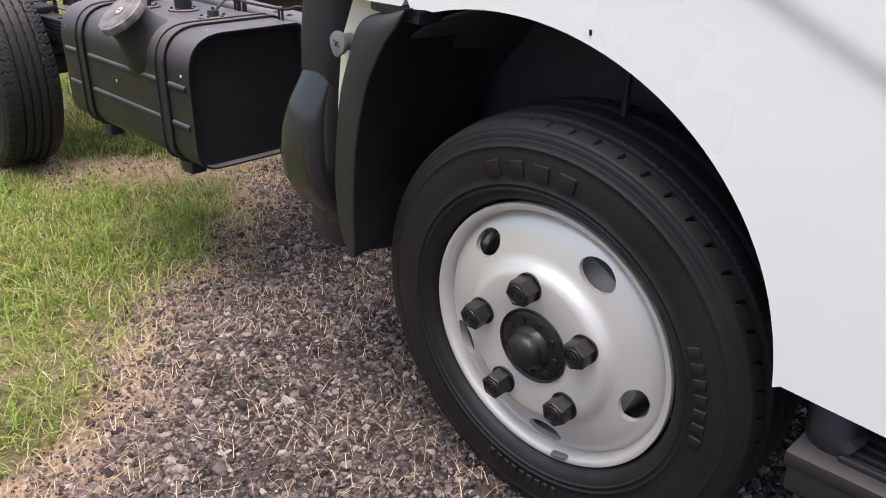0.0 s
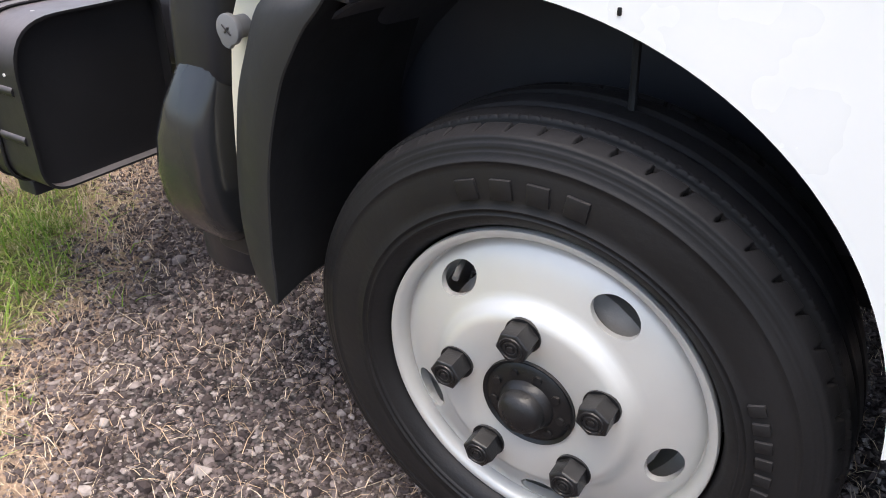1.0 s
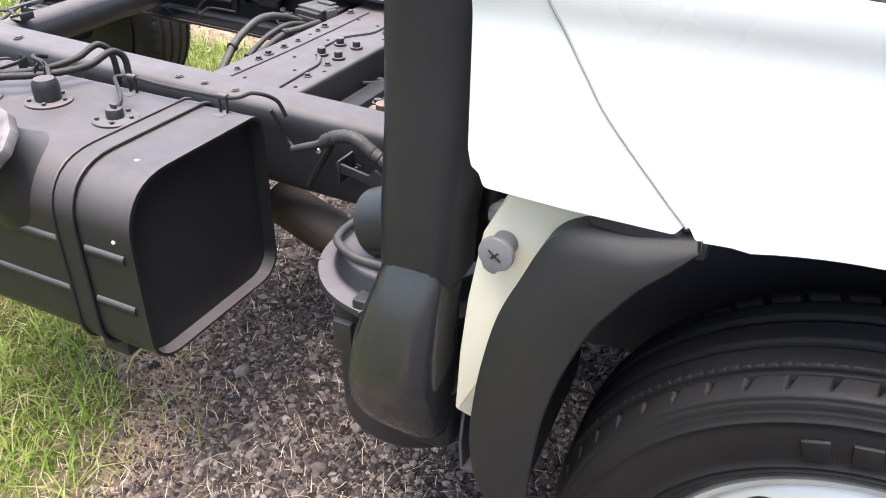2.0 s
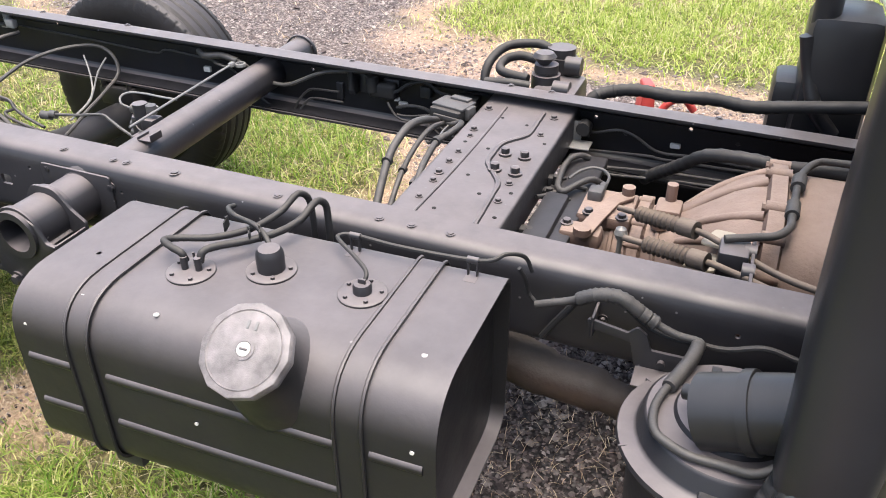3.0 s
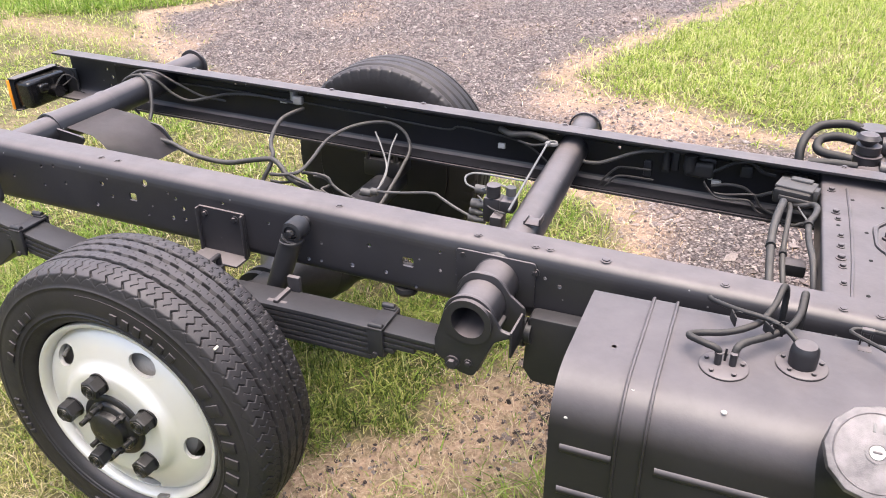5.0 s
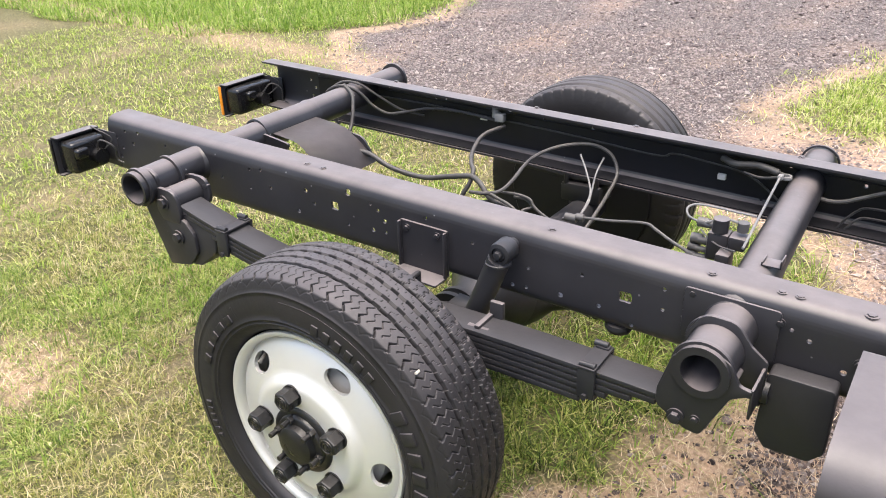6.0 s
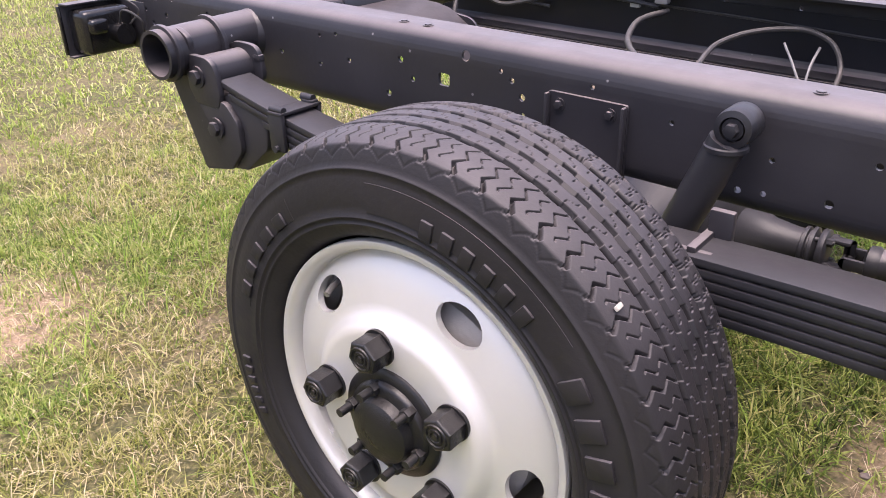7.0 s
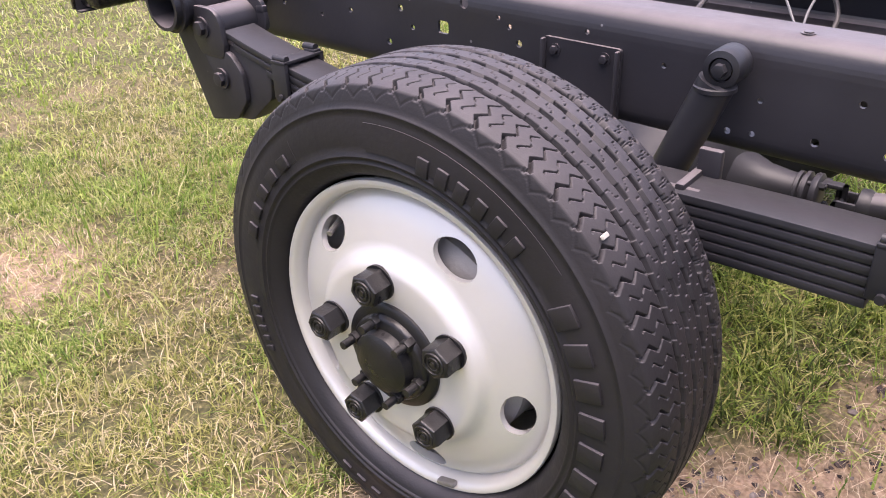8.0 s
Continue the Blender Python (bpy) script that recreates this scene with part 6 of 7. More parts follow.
# ---- hoses on the tank ----
part("fuel_hose", tube([(1.11, -0.241, 0.72), (1.106, -0.244, 0.735), (1.085, -0.24, 0.739), (1.062, -0.225, 0.737), (1.075, -0.205, 0.732), (1.12, -0.182, 0.73), (1.161, -0.142, 0.732), (1.182, -0.09, 0.738), (1.191, -0.055, 0.752), (1.195, -0.04, 0.75), (1.2, -0.028, 0.735), (1.202, -0.024, 0.7), (1.202, -0.024, 0.6)], [0.0056, 0.0058, 0.0056, 0.006, 0.0057] * 40, 10), HOSE, tank, "black fuel hose")
part("fuel_hose", tube([(1.132, -0.237, 0.72), (1.135, -0.23, 0.735), (1.147, -0.212, 0.737), (1.176, -0.18, 0.734), (1.207, -0.142, 0.734), (1.222, -0.096, 0.735), (1.226, -0.06, 0.745), (1.228, -0.042, 0.744), (1.231, -0.028, 0.73), (1.232, -0.025, 0.7), (1.232, -0.025, 0.6)], [0.006, 0.0064, 0.0061] * 40, 10), HOSE, tank, "black fuel hose")
part("fuel_hose", tube([(1.08, -0.07, 0.72), (1.089, -0.097, 0.731), (1.125, -0.13, 0.742), (1.172, -0.15, 0.747), (1.2, -0.165, 0.744), (1.218, -0.178, 0.735)], 0.0045, 10), HOSE, tank, "black fuel hose")
for x, y, z, turn in ((1.176, -0.168, 0.739, 35), (1.19, -0.16, 0.74, 35), (1.122, -0.15, 0.737, 20)):
    part("hose_tie", join(box(0.004, 0.026, 0.019, x, y, z, 0.003, Matrix.Rotation(radians(turn), 4, "Z")), tube([(x, y, z + 0.008), (x + 0.004, y - 0.006, z + 0.017), (x + 0.012, y - 0.012, z + 0.02)], 0.0011, 5)), HOSE, tank)
part("sender_wire", tube([(1.385, -0.2, 0.72), (1.382, -0.186, 0.731), (1.35, -0.158, 0.733), (1.305, -0.122, 0.732), (1.3, -0.108, 0.731), (1.321, -0.1, 0.731), (1.405, -0.107, 0.731), (1.528, -0.1, 0.731), (1.56, -0.08, 0.738), (1.58, -0.05, 0.72), (1.59, -0.04, 0.69)], 0.0034, 8), HOSE, tank)
for x in (1.323, 1.516):
    part("hose_clip", join(box(0.02, 0.026, 0.002, x, -0.11, 0.7045, 0.0005), box(0.003, 0.006, 0.024, x - 0.007, -0.103, 0.717, 0.001), box(0.003, 0.006, 0.024, x + 0.007, -0.103, 0.717, 0.001), cyl(0.0055, 0.018, (x, -0.102, 0.731), "X", 10)), BLACK, tank)
# hoses and loom in front of the tank, on the rail's outside
part("loom", tube([(1.6, -0.045, 0.634), (1.63, -0.045, 0.646), (1.655, -0.045, 0.656), (1.694, -0.046, 0.677), (1.726, -0.046, 0.68), (1.755, -0.046, 0.664), (1.78, -0.045, 0.648), (1.815, -0.045, 0.634), (1.85, -0.045, 0.629), (1.845, -0.075, 0.627), (1.833, -0.108, 0.622), (1.812, -0.17, 0.62), (1.808, -0.21, 0.622), (1.815, -0.242, 0.622), (1.835, -0.258, 0.621), (1.861, -0.268, 0.62), (1.9, -0.27, 0.62), (1.94, -0.28, 0.63), (1.97, -0.27, 0.65)], [0.0062, 0.0066] * 80, 10), WIRE, truck, "grey corrugated loom to the air filter")
part("loom", tube([(1.575, -0.06, 0.705), (1.583, -0.05, 0.68), (1.586, -0.04, 0.65), (1.6, -0.04, 0.634)], 0.0034, 8), HOSE, truck)
part("loom", tube([(1.66, -0.03, 0.648), (1.7, -0.04, 0.672), (1.74, -0.04, 0.665), (1.79, -0.036, 0.637), (1.848, -0.035, 0.62), (1.889, -0.03, 0.616), (1.939, -0.03, 0.632), (1.992, -0.03, 0.622), (2.1, -0.02, 0.6)], 0.0048, 8), HOSE, truck)
part("loom", tube([(1.7, -0.028, 0.668), (1.73, -0.032, 0.66), (1.77, -0.03, 0.628), (1.81, -0.03, 0.615), (1.85, -0.035, 0.617)], 0.004, 8), HOSE, truck)
part("loom_sleeve", tube([(1.665, -0.047, 0.662), (1.695, -0.048, 0.678), (1.728, -0.048, 0.681), (1.76, -0.047, 0.662), (1.785, -0.046, 0.647)], [0.01, 0.0115, 0.0105, 0.0118] * 9, 10), WIRE, truck)
part("loom_tape", tube([(1.848, -0.052, 0.63), (1.842, -0.085, 0.627), (1.832, -0.115, 0.624), (1.82, -0.15, 0.622)], [0.0105, 0.0112] * 20, 10), WIRE, truck)
part("loom", tube([(1.665, -0.02, 0.65), (1.65, -0.02, 0.625), (1.625, -0.02, 0.585), (1.608, -0.02, 0.556)], 0.006, 8), HOSE, truck)
# stepped bracket from the rail to the filter
plate = rounded([(1.68, 0.628), (1.745, 0.616), (1.758, 0.63), (1.774, 0.618), (1.782, 0.592), (1.835, 0.592), (1.845, 0.575), (1.838, 0.552), (1.76, 0.558), (1.75, 0.6), (1.684, 0.61)], 0.006, 3)
b = join(prism(plate, -0.042, -0.036, bevel=0.001), box(0.005, 0.05, 0.04, 1.69, -0.02, 0.612, 0.002), box(0.075, 0.055, 0.006, 1.8, -0.062, 0.556, 0.002), cyl(0.006, 0.012, (1.8, -0.044, 0.574), "Y", 10))
part("filter_bracket", b, BLACK, truck, "stepped black bracket holding the air filter")

# red object standing behind the truck
b = prism(rounded([(-0.07, 0.0), (0.07, 0.0), (0.014, 0.62), (-0.014, 0.62)], [0.01, 0.01, 0.006, 0.006], 3), -0.03, 0.03, bevel=0.006)
red = tagged(part("red_marker", b, RED, None, m=pose(1.605, 1.0, 0.02, 0, 0, 20)), "upright red plastic marker standing on the ground", "marker")
part("handle", tube([(0.02, 0, 0.5), (0.06, 0, 0.56), (0.1, 0, 0.57), (0.13, 0, 0.54)], 0.01, 10), RED, red)

bolt.scale = (0.9, 0.9, 0.35)

# ---- ground ----
ROAD = [(0.6, 1.8), (-0.6, 2.0), (-1.7, 2.2), (-2.8, 3.1), (-3.6, 3.9), (-3.3, 4.8), (-4.6, 9.0), (-4.0, 30.0), (3.0, 30.0), (1.0, 6.5), (0.6, 5.4), (0.2, 4.4), (-0.05, 3.45), (0.25, 3.05), (1.2, 2.75), (4.0, 2.5), (30.0, 2.2),
        (30.0, -30.0), (2.6, -30.0), (2.1, -1.4), (1.9, -0.9), (1.72, -0.66), (1.44, -0.45), (1.22, -0.12), (0.99, 0.05), (0.72, 0.24), (0.66, 0.6), (0.74, 1.0), (0.8, 1.5)]


def road_distance(x, y):
    """Metres inside the gravel (positive) or out on the grass."""
    d = np.full(x.shape, 1e9)
    inside = np.zeros(x.shape, dtype=bool)
    n = len(ROAD)
    for i in range(n):
        (ax, ay), (bx, by) = ROAD[i], ROAD[(i + 1) % n]
        ux, uy = bx - ax, by - ay
        t = np.clip(((x - ax) * ux + (y - ay) * uy) / (ux * ux + uy * uy), 0, 1)
        d = np.minimum(d, np.hypot(x - ax - t * ux, y - ay - t * uy))
        cross = ((ay > y) != (by > y)) & (x < (bx - ax) * (y - ay) / (by - ay if by != ay else 1e-9) + ax)
        inside ^= cross
    return np.where(inside, d, -d)


def ripple(x, y, k, seed):
    """Smooth uneven values about 0, of size 1."""
    r = np.random.RandomState(seed)
    out = np.zeros_like(x)
    for i in range(7):
        a, f, p = r.uniform(0, 6.28), k * r.uniform(0.6, 1.9), r.uniform(0, 6.28)
        out += np.sin((x * math.cos(a) + y * math.sin(a)) * f + p)
    return out / 3.0


def gravel_share(x, y):
    d = road_distance(x, y) + 0.06 * ripple(x, y, 7, 1) + 0.03 * ripple(x, y, 22, 2)
    return np.clip(0.5 + d / (0.16 + 0.34 * np.clip((y - 1.2) / 1.2, 0, 1)), 0, 1)


def spot(x, y, cx, cy, r):
    return np.exp(-((x - cx) ** 2 + (y - cy) ** 2) / (r * r))


def straw_share(x, y):
    """Dry cut straw: along the gravel's edge and in worn spots."""
    d = road_distance(x, y) + 0.05 * ripple(x, y, 9, 3)
    s = 0.85 * np.exp(-((d + 0.03) / np.where(d > -0.03, 0.2, 0.1)) ** 2)
    along = (y + 0.155) - 0.82 * (x - 0.19) - 0.03 * ripple(x, y, 12, 5)
    along = np.where(along > 0, along * 1.9, -along * 0.8) / 1.3
    s = np.maximum(s, 1.05 * np.exp(-(along / 0.19) ** 2) * (x > -0.15) * (x < 0.95))
    s = np.maximum(s, 1.0 * spot(x, y, 0.28, -0.2, 0.2))
    s = np.maximum(s, 1.0 * spot(x, y, 0.62, 0.12, 0.2))
    s = np.maximum(s, 1.1 * spot(x, y, 0.6, 0.3, 0.23))
    s = np.maximum(s, 1.0 * spot(x, y, 0.66, 0.54, 0.19))
    s = np.maximum(s, 0.9 * spot(x, y, -1.25, -0.38, 0.28))
    s = np.maximum(s, 0.8 * spot(x, y, 1.8, 2.2, 0.5))
    s = np.maximum(s, 0.7 * spot(x, y, 2.6, 3.8, 0.7))
    s = np.maximum(s, 0.5 * np.exp(-((y - 4.1 - 0.37 * (x - 0.9) - 0.06 * ripple(x, y, 5, 41)) / 0.2) ** 2) * (x > 0.3))
    s = np.maximum(s, 0.9 * spot(x, y, 0.62, 2.75, 0.55))
    s = np.maximum(s, 0.9 * spot(x, y, 0.15, 2.95, 0.35))
    s = np.maximum(s, 0.7 * np.exp(-((y - 2.9 + 0.1 * x) / 0.35) ** 2) * (x < -2.6))
    s = np.maximum(s, 0.22 + 0.16 * ripple(x, y, 5, 6))
    return np.clip(s, 0, 1)


def pale_share(x, y):
    """The stone grows paler towards the drive's far end."""
    t = np.clip((y + 0.25 * x - 0.45) / 1.2, 0, 1)
    return t * t * (3 - 2 * t)


def height(x, y):
    return 0.006 * ripple(x, y, 4, 7) + 0.004 * ripple(x, y, 17, 8) + 0.024


def spread(lo, hi, step, far):
    mid = np.arange(lo, hi + step, step)
    grow = np.cumsum(step * 1.25 ** np.arange(1, 40))
    grow = grow[grow < far]
    return np.concatenate((lo - grow[::-1], mid, hi + grow))


gx, gy = spread(-5.0, 4.0, 0.05, 900), spread(-1.6, 7.0, 0.05, 900)
X, Y = np.meshgrid(gx, gy, indexing="ij")
near_fade = np.clip(1 - (np.hypot(X, Y) - 8) / 10, 0, 1)
co = np.stack((X, Y, height(X, Y) * near_fade + 0.026 * (1 - near_fade)), -1).reshape(-1, 3)
a = (np.arange(len(gx) - 1)[:, None] * len(gy) + np.arange(len(gy) - 1)[None, :])
faces = np.stack((a, a + len(gy), a + len(gy) + 1, a + 1), -1).reshape(-1, 4)

m, nt, b = material("earth", 0.95)
attr = nt.nodes.new("ShaderNodeAttribute")
attr.attribute_name = "gravel"
attr2 = nt.nodes.new("ShaderNodeAttribute")
attr2.attribute_name = "straw"
grit = noise_node(nt, 70.0, 6.0, 0.7)
v = nt.nodes.new("ShaderNodeTexVoronoi")
v.inputs["Scale"].default_value = 85.0
nt.links.new(nt.nodes.new("ShaderNodeTexCoord").outputs["Object"], v.inputs["Vector"])
sep = nt.nodes.new("ShaderNodeSeparateColor")
nt.links.new(v.outputs["Color"], sep.inputs[0])
stone = ramp_node(nt, sep.outputs[0], [(0.0, (0.036, 0.03, 0.031)), (0.45, (0.08, 0.069, 0.069)), (0.8, (0.13, 0.115, 0.112)), (1.0, (0.2, 0.18, 0.168))])
edge = ramp_node(nt, v.outputs["Distance"], [(0.3, (1, 1, 1)), (0.62, (0.35, 0.33, 0.33))])
attr3 = nt.nodes.new("ShaderNodeAttribute")
attr3.attribute_name = "pale"
light = ramp_node(nt, sep.outputs[1], [(0.0, (0.11, 0.088, 0.087)), (0.5, (0.21, 0.175, 0.17)), (1.0, (0.38, 0.33, 0.31))])
stone = mix_node(nt, attr3.outputs["Fac"], stone, light)
stone = mix_node(nt, 1.0, stone, edge, "MULTIPLY")
turf = ramp_node(nt, noise_node(nt, 60.0, 6.0, 0.7), [(0.3, (0.032, 0.034, 0.013)), (0.48, (0.1, 0.095, 0.038)), (0.64, (0.25, 0.21, 0.1)), (0.8, (0.38, 0.3, 0.18))])
dry = ramp_node(nt, noise_node(nt, 90.0, 6.0, 0.75), [(0.3, (0.3, 0.18, 0.125)), (0.5, (0.58, 0.39, 0.28)), (0.7, (0.74, 0.535, 0.39))])
col = mix_node(nt, attr.outputs["Fac"], turf, stone)
half = nt.nodes.new("ShaderNodeMath")
half.operation = "MULTIPLY"
half.inputs[1].default_value = 0.8
nt.links.new(attr2.outputs["Fac"], half.inputs[0])
pat = nt.nodes.new("ShaderNodeMath")
pat.operation, pat.use_clamp = "MULTIPLY", True
nt.links.new(half.outputs[0], pat.inputs[0])
nt.links.new(ramp_node(nt, noise_node(nt, 25.0, 5.0, 0.7), [(0.3, (0.3, 0.3, 0.3)), (0.6, (1, 1, 1))]), pat.inputs[1])
col = mix_node(nt, pat.outputs[0], col, dry)
nt.links.new(col, b.inputs["Base Color"])
inv = nt.nodes.new("ShaderNodeMath")
inv.operation = "SUBTRACT"
nt.links.new(grit, inv.inputs[0])
nt.links.new(v.outputs["Distance"], inv.inputs[1])
bump_node(nt, b, inv.outputs[0], 0.9, 0.012)
EARTH = m
ground = tagged(raw("ground", co, faces, [EARTH], smooth=True), "gravel drive with dry straw and rough lawn", "ground", kind="structure")
for name, f in (("gravel", gravel_share), ("straw", straw_share), ("pale", pale_share)):
    at_ = ground.data.attributes.new(name, "FLOAT", "POINT")
    at_.data.foreach_set("value", f(X, Y).astype(np.float32).ravel() if name != "straw" else np.clip((f(X, Y) - 0.25) / 0.7, 0, 1).astype(np.float32).ravel())


# ---- loose stones, straw and grass ----
def island_colour(name, stops, rough=0.9, trans=0.0):
    m, nt, b = material(name, rough, spec=0.25)
    g = nt.nodes.new("ShaderNodeNewGeometry")
    col = ramp_node(nt, g.outputs["Random Per Island"], stops)
    n = ramp_node(nt, noise_node(nt, 120.0, 3.0), [(0.3, (0.75, 0.75, 0.75)), (0.7, (1.15, 1.15, 1.15))])
    col = mix_node(nt, 1.0, col, n, "MULTIPLY")
    nt.links.new(col, b.inputs["Base Color"])
    if trans:
        tl, mx = nt.nodes.new("ShaderNodeBsdfTranslucent"), nt.nodes.new("ShaderNodeMixShader")
        mx.inputs[0].default_value = trans
        nt.links.new(col, tl.inputs[0])
        nt.links.new(b.outputs[0], mx.inputs[1])
        nt.links.new(tl.outputs[0], mx.inputs[2])
        nt.links.new(mx.outputs[0], nt.nodes["Material Output"].inputs[0])
    return m


STONE = island_colour("crushed_rock", [(0.0, (0.032, 0.024, 0.024)), (0.4, (0.095, 0.074, 0.071)), (0.75, (0.168, 0.134, 0.128)), (0.93, (0.26, 0.22, 0.205)), (1.0, (0.4, 0.35, 0.325))])
STRAW = island_colour("dry_straw", [(0.0, (0.37, 0.25, 0.16)), (0.5, (0.6, 0.445, 0.3)), (1.0, (0.8, 0.67, 0.49))])
GRASS = island_colour("grass_blade", [(0.0, (0.11, 0.13, 0.03)), (0.35, (0.33, 0.345, 0.095)), (0.6, (0.5, 0.47, 0.19)), (0.8, (0.62, 0.53, 0.31)), (1.0, (0.78, 0.68, 0.48))], 0.55, 0.45)
LUSH = island_colour("lush_blade", [(0.0, (0.11, 0.2, 0.025)), (0.45, (0.25, 0.38, 0.06)), (0.8, (0.4, 0.5, 0.12)), (1.0, (0.6, 0.55, 0.3))], 0.5, 0.45)

rng = np.random.RandomState(7)


def scatter(n, x0, x1, y0, y1, share):
    x, y = rng.uniform(x0, x1, n), rng.uniform(y0, y1, n)
    keep = rng.uniform(0, 1, n) < share(x, y)
    return x[keep], y[keep]


def stones(n, area, size, share=gravel_share, fine=True):
    """Crushed stones: rough lumps of twenty sides, or eight far off."""
    x, y = scatter(n, *area, share)
    n = len(x)
    p = (1 + 5 ** 0.5) / 2
    ico = np.array([(-1, p, 0), (1, p, 0), (-1, -p, 0), (1, -p, 0), (0, -1, p), (0, 1, p), (0, -1, -p), (0, 1, -p), (p, 0, -1), (p, 0, 1), (-p, 0, -1), (-p, 0, 1)]) / 1.9
    tri = np.array([(0, 11, 5), (0, 5, 1), (0, 1, 7), (0, 7, 10), (0, 10, 11), (1, 5, 9), (5, 11, 4), (11, 10, 2), (10, 7, 6), (7, 1, 8), (3, 9, 4), (3, 4, 2), (3, 2, 6), (3, 6, 8), (3, 8, 9), (4, 9, 5), (2, 4, 11), (6, 2, 10), (8, 6, 7), (9, 8, 1)])
    if not fine:
        ico = np.array([(1, 0, 0), (-1, 0, 0), (0, 1, 0), (0, -1, 0), (0, 0, 1), (0, 0, -1)], dtype=float)
        tri = np.array([(0, 2, 4), (2, 1, 4), (1, 3, 4), (3, 0, 4), (2, 0, 5), (1, 2, 5), (3, 1, 5), (0, 3, 5)])
    c = len(ico)
    s = size * np.exp(rng.normal(0, 0.38, n))
    v = ico[None] * (1 + rng.uniform(-0.32, 0.32, (n, c, 1)))
    v = v * np.stack((rng.uniform(0.8, 1.35, n), rng.uniform(0.65, 1.0, n), rng.uniform(0.45, 0.8, n)), -1)[:, None]
    a, t = rng.uniform(0, 6.28, n), rng.normal(0, 0.3, n)
    vy, vz = v[..., 1] * np.cos(t)[:, None] - v[..., 2] * np.sin(t)[:, None], v[..., 1] * np.sin(t)[:, None] + v[..., 2] * np.cos(t)[:, None]
    vx = v[..., 0] * np.cos(a)[:, None] - vy * np.sin(a)[:, None]
    vy = v[..., 0] * np.sin(a)[:, None] + vy * np.cos(a)[:, None]
    z = height(x, y) + s * rng.uniform(0.05, 0.4, n)
    co = np.stack((vx * s[:, None] + x[:, None], vy * s[:, None] + y[:, None], vz * s[:, None] + z[:, None]), -1)
    return co.reshape(-1, 3), (np.arange(n)[:, None, None] * c + tri[None]).reshape(-1, 3)


def blades(x, y, length, lean, width, flat=False):
    """Bent tapering blades: five corners, three faces each."""
    n = len(x)
    a = rng.uniform(0, 6.28, n)
    dx, dy = np.cos(a), np.sin(a)
    h = height(x, y)
    px, py = -dy * width / 2, dx * width / 2
    l1, l2 = lean * 0.35, lean
    if flat:
        up1, up2 = rng.uniform(0.004, 0.02, n), rng.uniform(0.002, 0.026, n)
        h = h + rng.uniform(0.008, 0.016, n)
        b = rng.normal(0, 0.25, n)
        ex, ey = np.cos(a + b), np.sin(a + b)
    else:
        up1, up2 = length * np.clip(0.62 - 0.28 * lean / length, 0.2, 0.6), length * np.sqrt(np.clip(1 - np.minimum(lean / length, 0.95) ** 2, 0.05, 1))
        ex, ey = dx, dy
    m1 = (x + dx * l1, y + dy * l1, h + up1)
    tip = (x + dx * l1 + ex * (l2 - l1), y + dy * l1 + ey * (l2 - l1), h + up2)
    base = h if flat else h - 0.004
    k = 0.8
    co = np.stack([np.stack(c, -1) for c in ((x - px, y - py, base), (x + px, y + py, base), (m1[0] + px * k, m1[1] + py * k, m1[2]), (m1[0] - px * k, m1[1] - py * k, m1[2]), tip)], 1)
    tri = np.array([(0, 1, 2), (0, 2, 3), (3, 2, 4)])
    return co.reshape(-1, 3), (np.arange(n)[:, None, None] * 5 + tri[None]).reshape(-1, 3)


def stuff(name, pieces, mat, label, category):
    off, cs, fs = 0, [], []
    for c, f in pieces:
        cs.append(c)
        fs.append(f + off)
        off += len(c)
    tagged(raw(name, np.concatenate(cs), np.concatenate(fs), [mat]), label, category, kind="stuff")


def bare_stone(x, y):
    return gravel_share(x, y) * (1 - 0.85 * straw_share(x, y))


PALE = island_colour("pale_rock", [(0.0, (0.1, 0.08, 0.079)), (0.5, (0.215, 0.177, 0.172)), (0.9, (0.31, 0.262, 0.25)), (1.0, (0.42, 0.37, 0.34))])
stuff("gravel", [stones(22000, (0.9, 2.9, -1.15, 0.15), 0.0052), stones(44000, (0.9, 2.9, -1.15, 0.15), 0.0036, fine=False), stones(26000, (0.6, 3.2, 0.15, 0.9), 0.0055, fine=False), stones(6000, (2.7, 3.4, -1.15, 0.15), 0.006, fine=False)], STONE, "loose dark grey crushed stone gravel", "gravel")
stuff("pale_gravel", [stones(22000, (0.3, 2.6, 0.4, 3.1), 0.0072, bare_stone, False), stones(30000, (-3.6, 0.6, 1.8, 5.0), 0.0075, bare_stone, False), stones(8000, (-4.2, 1.2, 4.5, 8.0), 0.0105, fine=False)], PALE, "paler crushed stone on the far drive", "gravel")


def green_patch(x, y):
    """Fresh growth comes in patches; one below the chassis stands in for shade."""
    return np.clip(0.5 + 0.8 * ripple(x, y, 6, 31) + 0.5 * ripple(x, y, 15, 32) + 1.0 * spot(x, y, 0.2, 0.45, 0.32), 0.03, 1)


def tuft(x, y):
    """Grass stands in small tufts with thatch between."""
    return np.clip(0.55 + 0.45 * ripple(x, y, 32, 33) + 0.3 * ripple(x, y, 75, 34), 0.1, 1)


def lawn(x, y):
    return np.clip((1 - gravel_share(x, y)) * (1.1 - 0.95 * straw_share(x, y)), 0.0, 1) ** 1.5


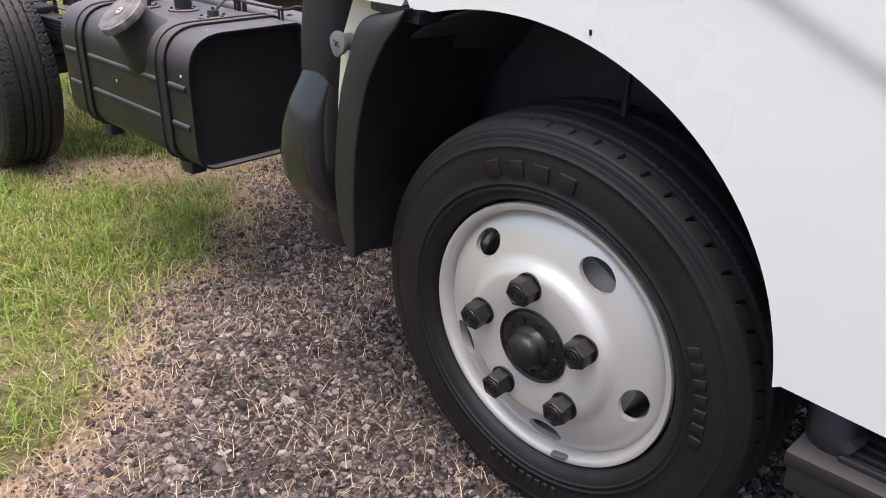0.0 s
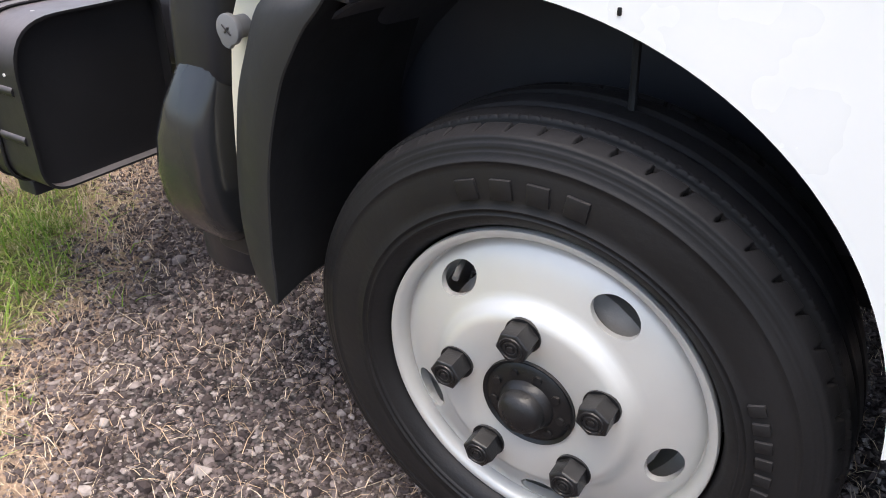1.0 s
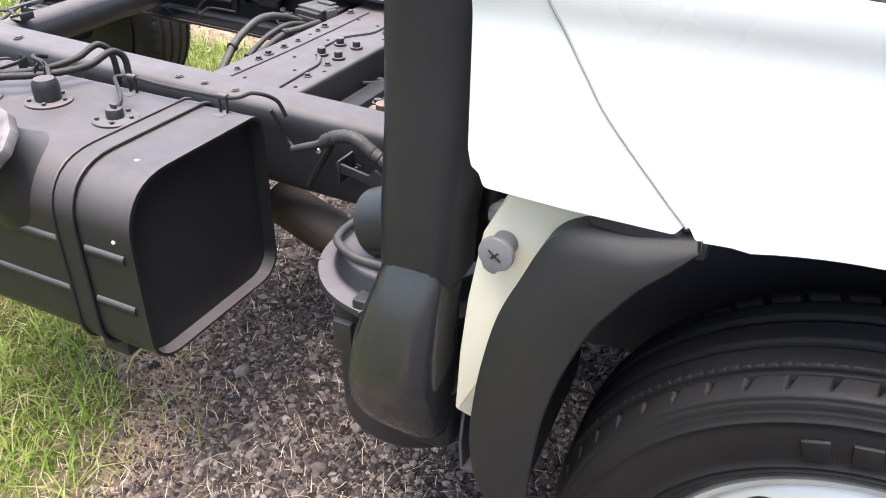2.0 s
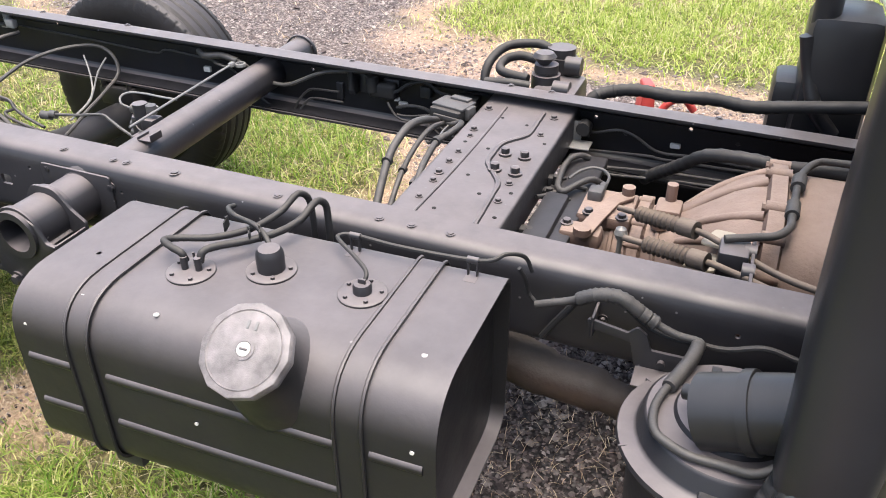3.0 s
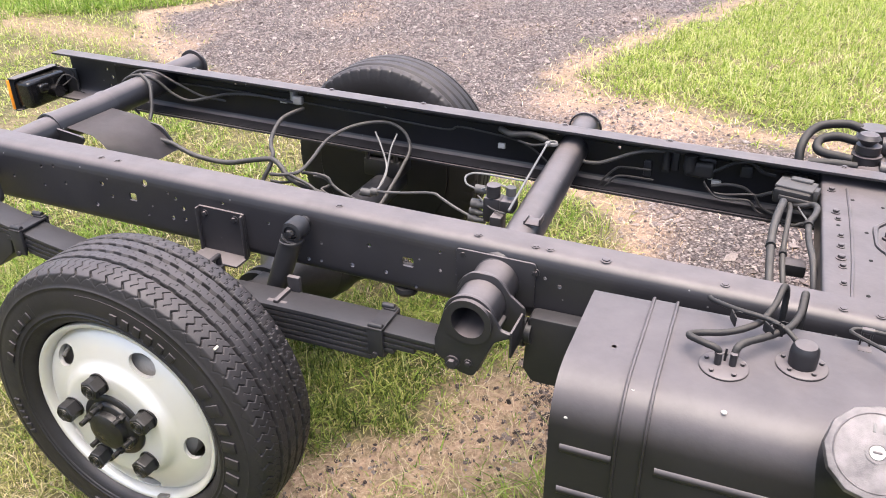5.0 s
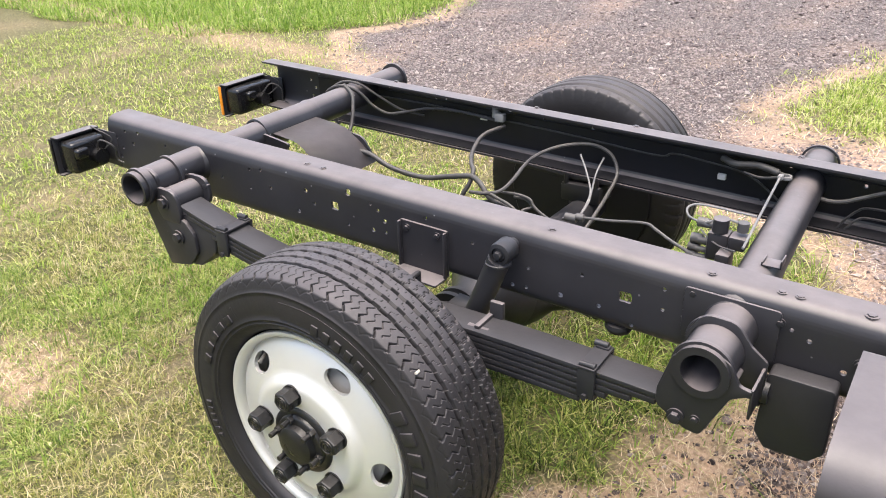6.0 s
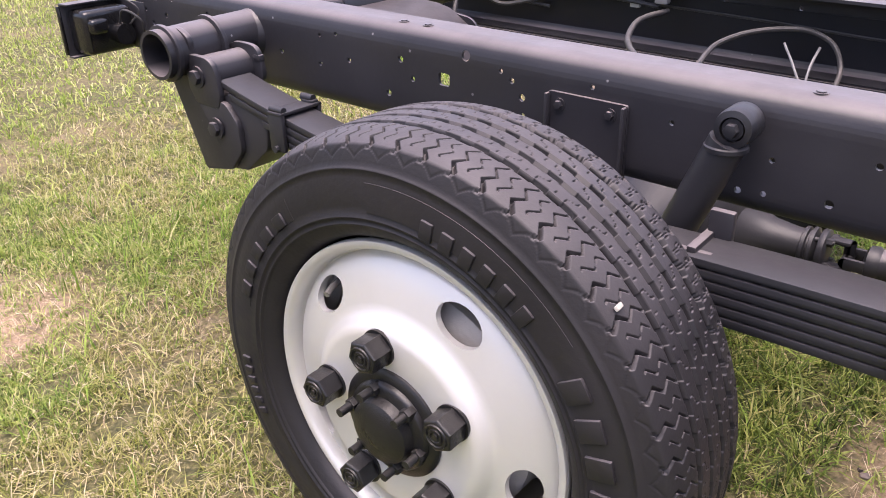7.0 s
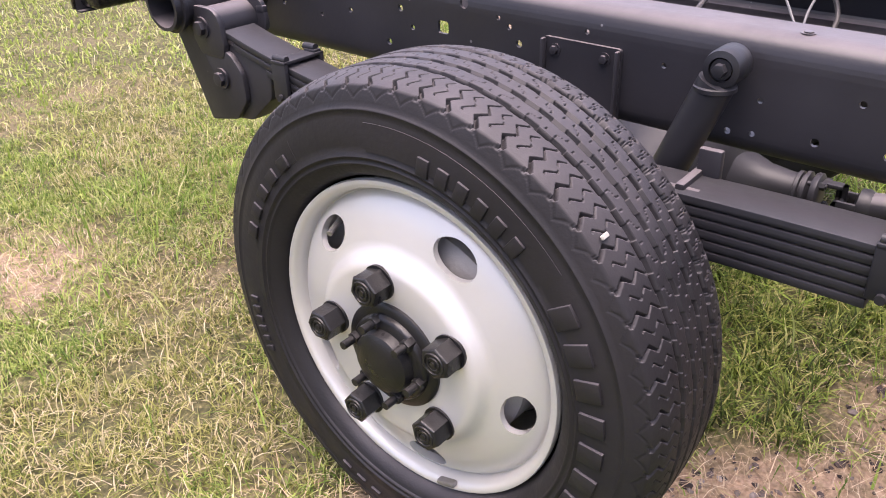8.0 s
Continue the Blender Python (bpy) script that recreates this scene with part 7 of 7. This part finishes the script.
def lush(x, y):
    """Taller, greener growth."""
    s = np.maximum(np.maximum(spot(x, y, 1.0, -0.42, 0.45), spot(x, y, 1.08, -0.2, 0.3)), 0.9 * spot(x, y, 1.2, -0.75, 0.4))
    s = np.maximum(s, 0.9 * spot(x, y, 0.2, 1.5, 0.5))
    s = np.maximum(s, 0.3 * spot(x, y, 0.3, 0.7, 0.3))
    s = np.maximum(s, 0.8 * (y > 3.1) * (x > 0.1))
    s = np.maximum(s, 1.0 * (y > np.maximum(3.2, 3.55 + 0.94 * (x + 4.35)) + 0.12 * ripple(x, y, 4, 51)) * (x < -3.2))
    s = np.maximum(s, 0.5 * spot(x, y, -1.1, 0.4, 0.5))
    s = np.maximum(s, 0.3 * spot(x, y, -0.06, -0.44, 0.16))
    return s


def turf_blades(n, area, size, share, width=0.0032):
    x, y = scatter(n, *area, share)
    k = len(x)
    ln = size * np.exp(rng.normal(0, 0.35, k))
    return blades(x, y, ln, ln * rng.uniform(0.4, 1.6, k), width * rng.uniform(0.7, 1.4, k))


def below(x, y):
    """Below the chassis, where the grass is darkened for the truck's shade."""
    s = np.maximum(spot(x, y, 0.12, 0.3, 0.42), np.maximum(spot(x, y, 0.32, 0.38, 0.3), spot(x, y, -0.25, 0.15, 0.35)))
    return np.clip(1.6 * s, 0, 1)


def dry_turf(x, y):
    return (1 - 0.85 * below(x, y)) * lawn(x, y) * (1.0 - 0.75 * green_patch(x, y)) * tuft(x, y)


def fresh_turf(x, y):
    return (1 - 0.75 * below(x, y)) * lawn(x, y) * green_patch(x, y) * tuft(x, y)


def west(x):
    """Away from the truck the lawn is coarser and takes the sunlit colour."""
    return np.clip((-x - 1.4) / 1.6, 0, 1)


def tall(x, y):
    return lawn(x, y) * lush(x, y)


# Lighter copy of the lawn's blades: light beyond the drive is in the colour.
SUNNY = island_colour("sunlit_dry_blade", [(0.0, (0.16, 0.24, 0.035)), (0.35, (0.35, 0.455, 0.085)), (0.65, (0.51, 0.58, 0.17)), (0.85, (0.65, 0.63, 0.29)), (1.0, (0.78, 0.7, 0.45))], 0.55, 0.45)
DULL = island_colour("dull_green_blade", [(0.0, (0.075, 0.13, 0.022)), (0.4, (0.235, 0.335, 0.07)), (0.75, (0.41, 0.48, 0.125)), (1.0, (0.63, 0.59, 0.29))], 0.55, 0.4)
stuff("lawn_grass", [turf_blades(310000, (-2.8, 1.0, -1.1, 0.7), 0.027, lambda x, y: dry_turf(x, y) * (1 - west(x)), 0.0023), turf_blades(60000, (-2.4, 1.8, 0.7, 2.2), 0.035, dry_turf, 0.005), turf_blades(24000, (0.9, 1.9, -1.3, 0.3), 0.03, dry_turf, 0.0025), turf_blades(22000, (-7.0, 2.0, -5.0, -1.1), 0.045, lawn, 0.012)], GRASS, "rough yellow-green lawn grass", "grass")
stuff("fresh_grass", [turf_blades(230000, (-2.8, -0.2, -1.1, 0.7), 0.028, lambda x, y: fresh_turf(x, y) * (1 - west(x)), 0.0026), turf_blades(22000, (-7.0, 2.0, -5.0, -1.1), 0.045, fresh_turf, 0.012), turf_blades(100000, (-0.2, 0.6, -1.1, 0.7), 0.03, fresh_turf, 0.003)], DULL, "short dull green grass in patches", "grass")
stuff("bright_grass", [turf_blades(40000, (0.6, 1.0, -1.1, 0.7), 0.034, fresh_turf, 0.0032), turf_blades(60000, (-2.4, 1.8, 0.7, 2.2), 0.04, fresh_turf, 0.0045), turf_blades(26000, (0.9, 1.9, -1.3, 0.3), 0.04, fresh_turf, 0.003)], LUSH, "short bright green grass in patches", "grass")
stuff("bank_grass", [turf_blades(46000, (-8.0, -3.2, 2.9, 7.0), 0.11, tall, 0.009)], LUSH, "bank of tall bright green grass beyond the drive", "grass")
# Deeper green than the lawn: shade below the chassis is in the colour.
SHADED = island_colour("shaded_green_blade", [(0.0, (0.025, 0.04, 0.008)), (0.4, (0.1, 0.145, 0.026)), (0.75, (0.24, 0.29, 0.055)), (1.0, (0.5, 0.44, 0.19))], 0.5, 0.28)


def shaded_growth(x, y):
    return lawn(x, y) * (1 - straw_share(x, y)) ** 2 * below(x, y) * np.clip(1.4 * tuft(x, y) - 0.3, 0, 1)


stuff("shaded_grass", [turf_blades(95000, (-0.7, 0.8, -0.3, 0.9), 0.045, shaded_growth, 0.0032)], SHADED, "deep green grass below the chassis, darkened for its shade", "grass")
stuff("tall_grass", [turf_blades(56000, (-1.8, 1.8, -1.3, 2.2), 0.072, tall, 0.0038)], LUSH, "taller fresh green grass", "grass")
stuff("far_grass", [turf_blades(80000, (-6.0, -1.4, -1.1, 4.0), 0.036, lambda x, y: dry_turf(x, y) * west(x), 0.0055), turf_blades(70000, (-6.0, -1.4, -1.1, 4.0), 0.04, lambda x, y: fresh_turf(x, y) * west(x), 0.0055), turf_blades(150000, (-0.3, 4.5, 2.2, 6.5), 0.042, dry_turf, 0.0062), turf_blades(110000, (-0.3, 4.5, 2.2, 6.5), 0.05, fresh_turf, 0.0062), turf_blades(60000, (0.0, 4.5, 2.6, 6.5), 0.055, tall, 0.0055)], SUNNY, "light green grass beyond the drive", "grass")


def litter(n, area, share, length, width=0.0013):
    x, y = scatter(n, *area, share)
    k = len(x)
    return blades(x, y, np.full(k, 0.02), length * np.exp(rng.normal(0, 0.45, k)), width * rng.uniform(0.6, 1.5, k), flat=True)


def cut_straw(x, y):
    return np.maximum(straw_share(x, y) ** 1.8, 0.05 + 0.2 * gravel_share(x, y) * (y < 0.5))


stuff("straw", [litter(120000, (-1.8, 3.0, -1.3, 1.6), cut_straw, 0.028, 0.0011), litter(24000, (-5.0, 4.0, 1.6, 5.0), cut_straw, 0.05, 0.003)], STRAW, "scattered dry cut straw", "straw")
stuff("clods", [stones(2600, (-0.1, 1.1, -0.75, 0.6), 0.0052, lambda x, y: straw_share(x, y) ** 2)], STONE, "dark stones and clods among the straw", "stones")
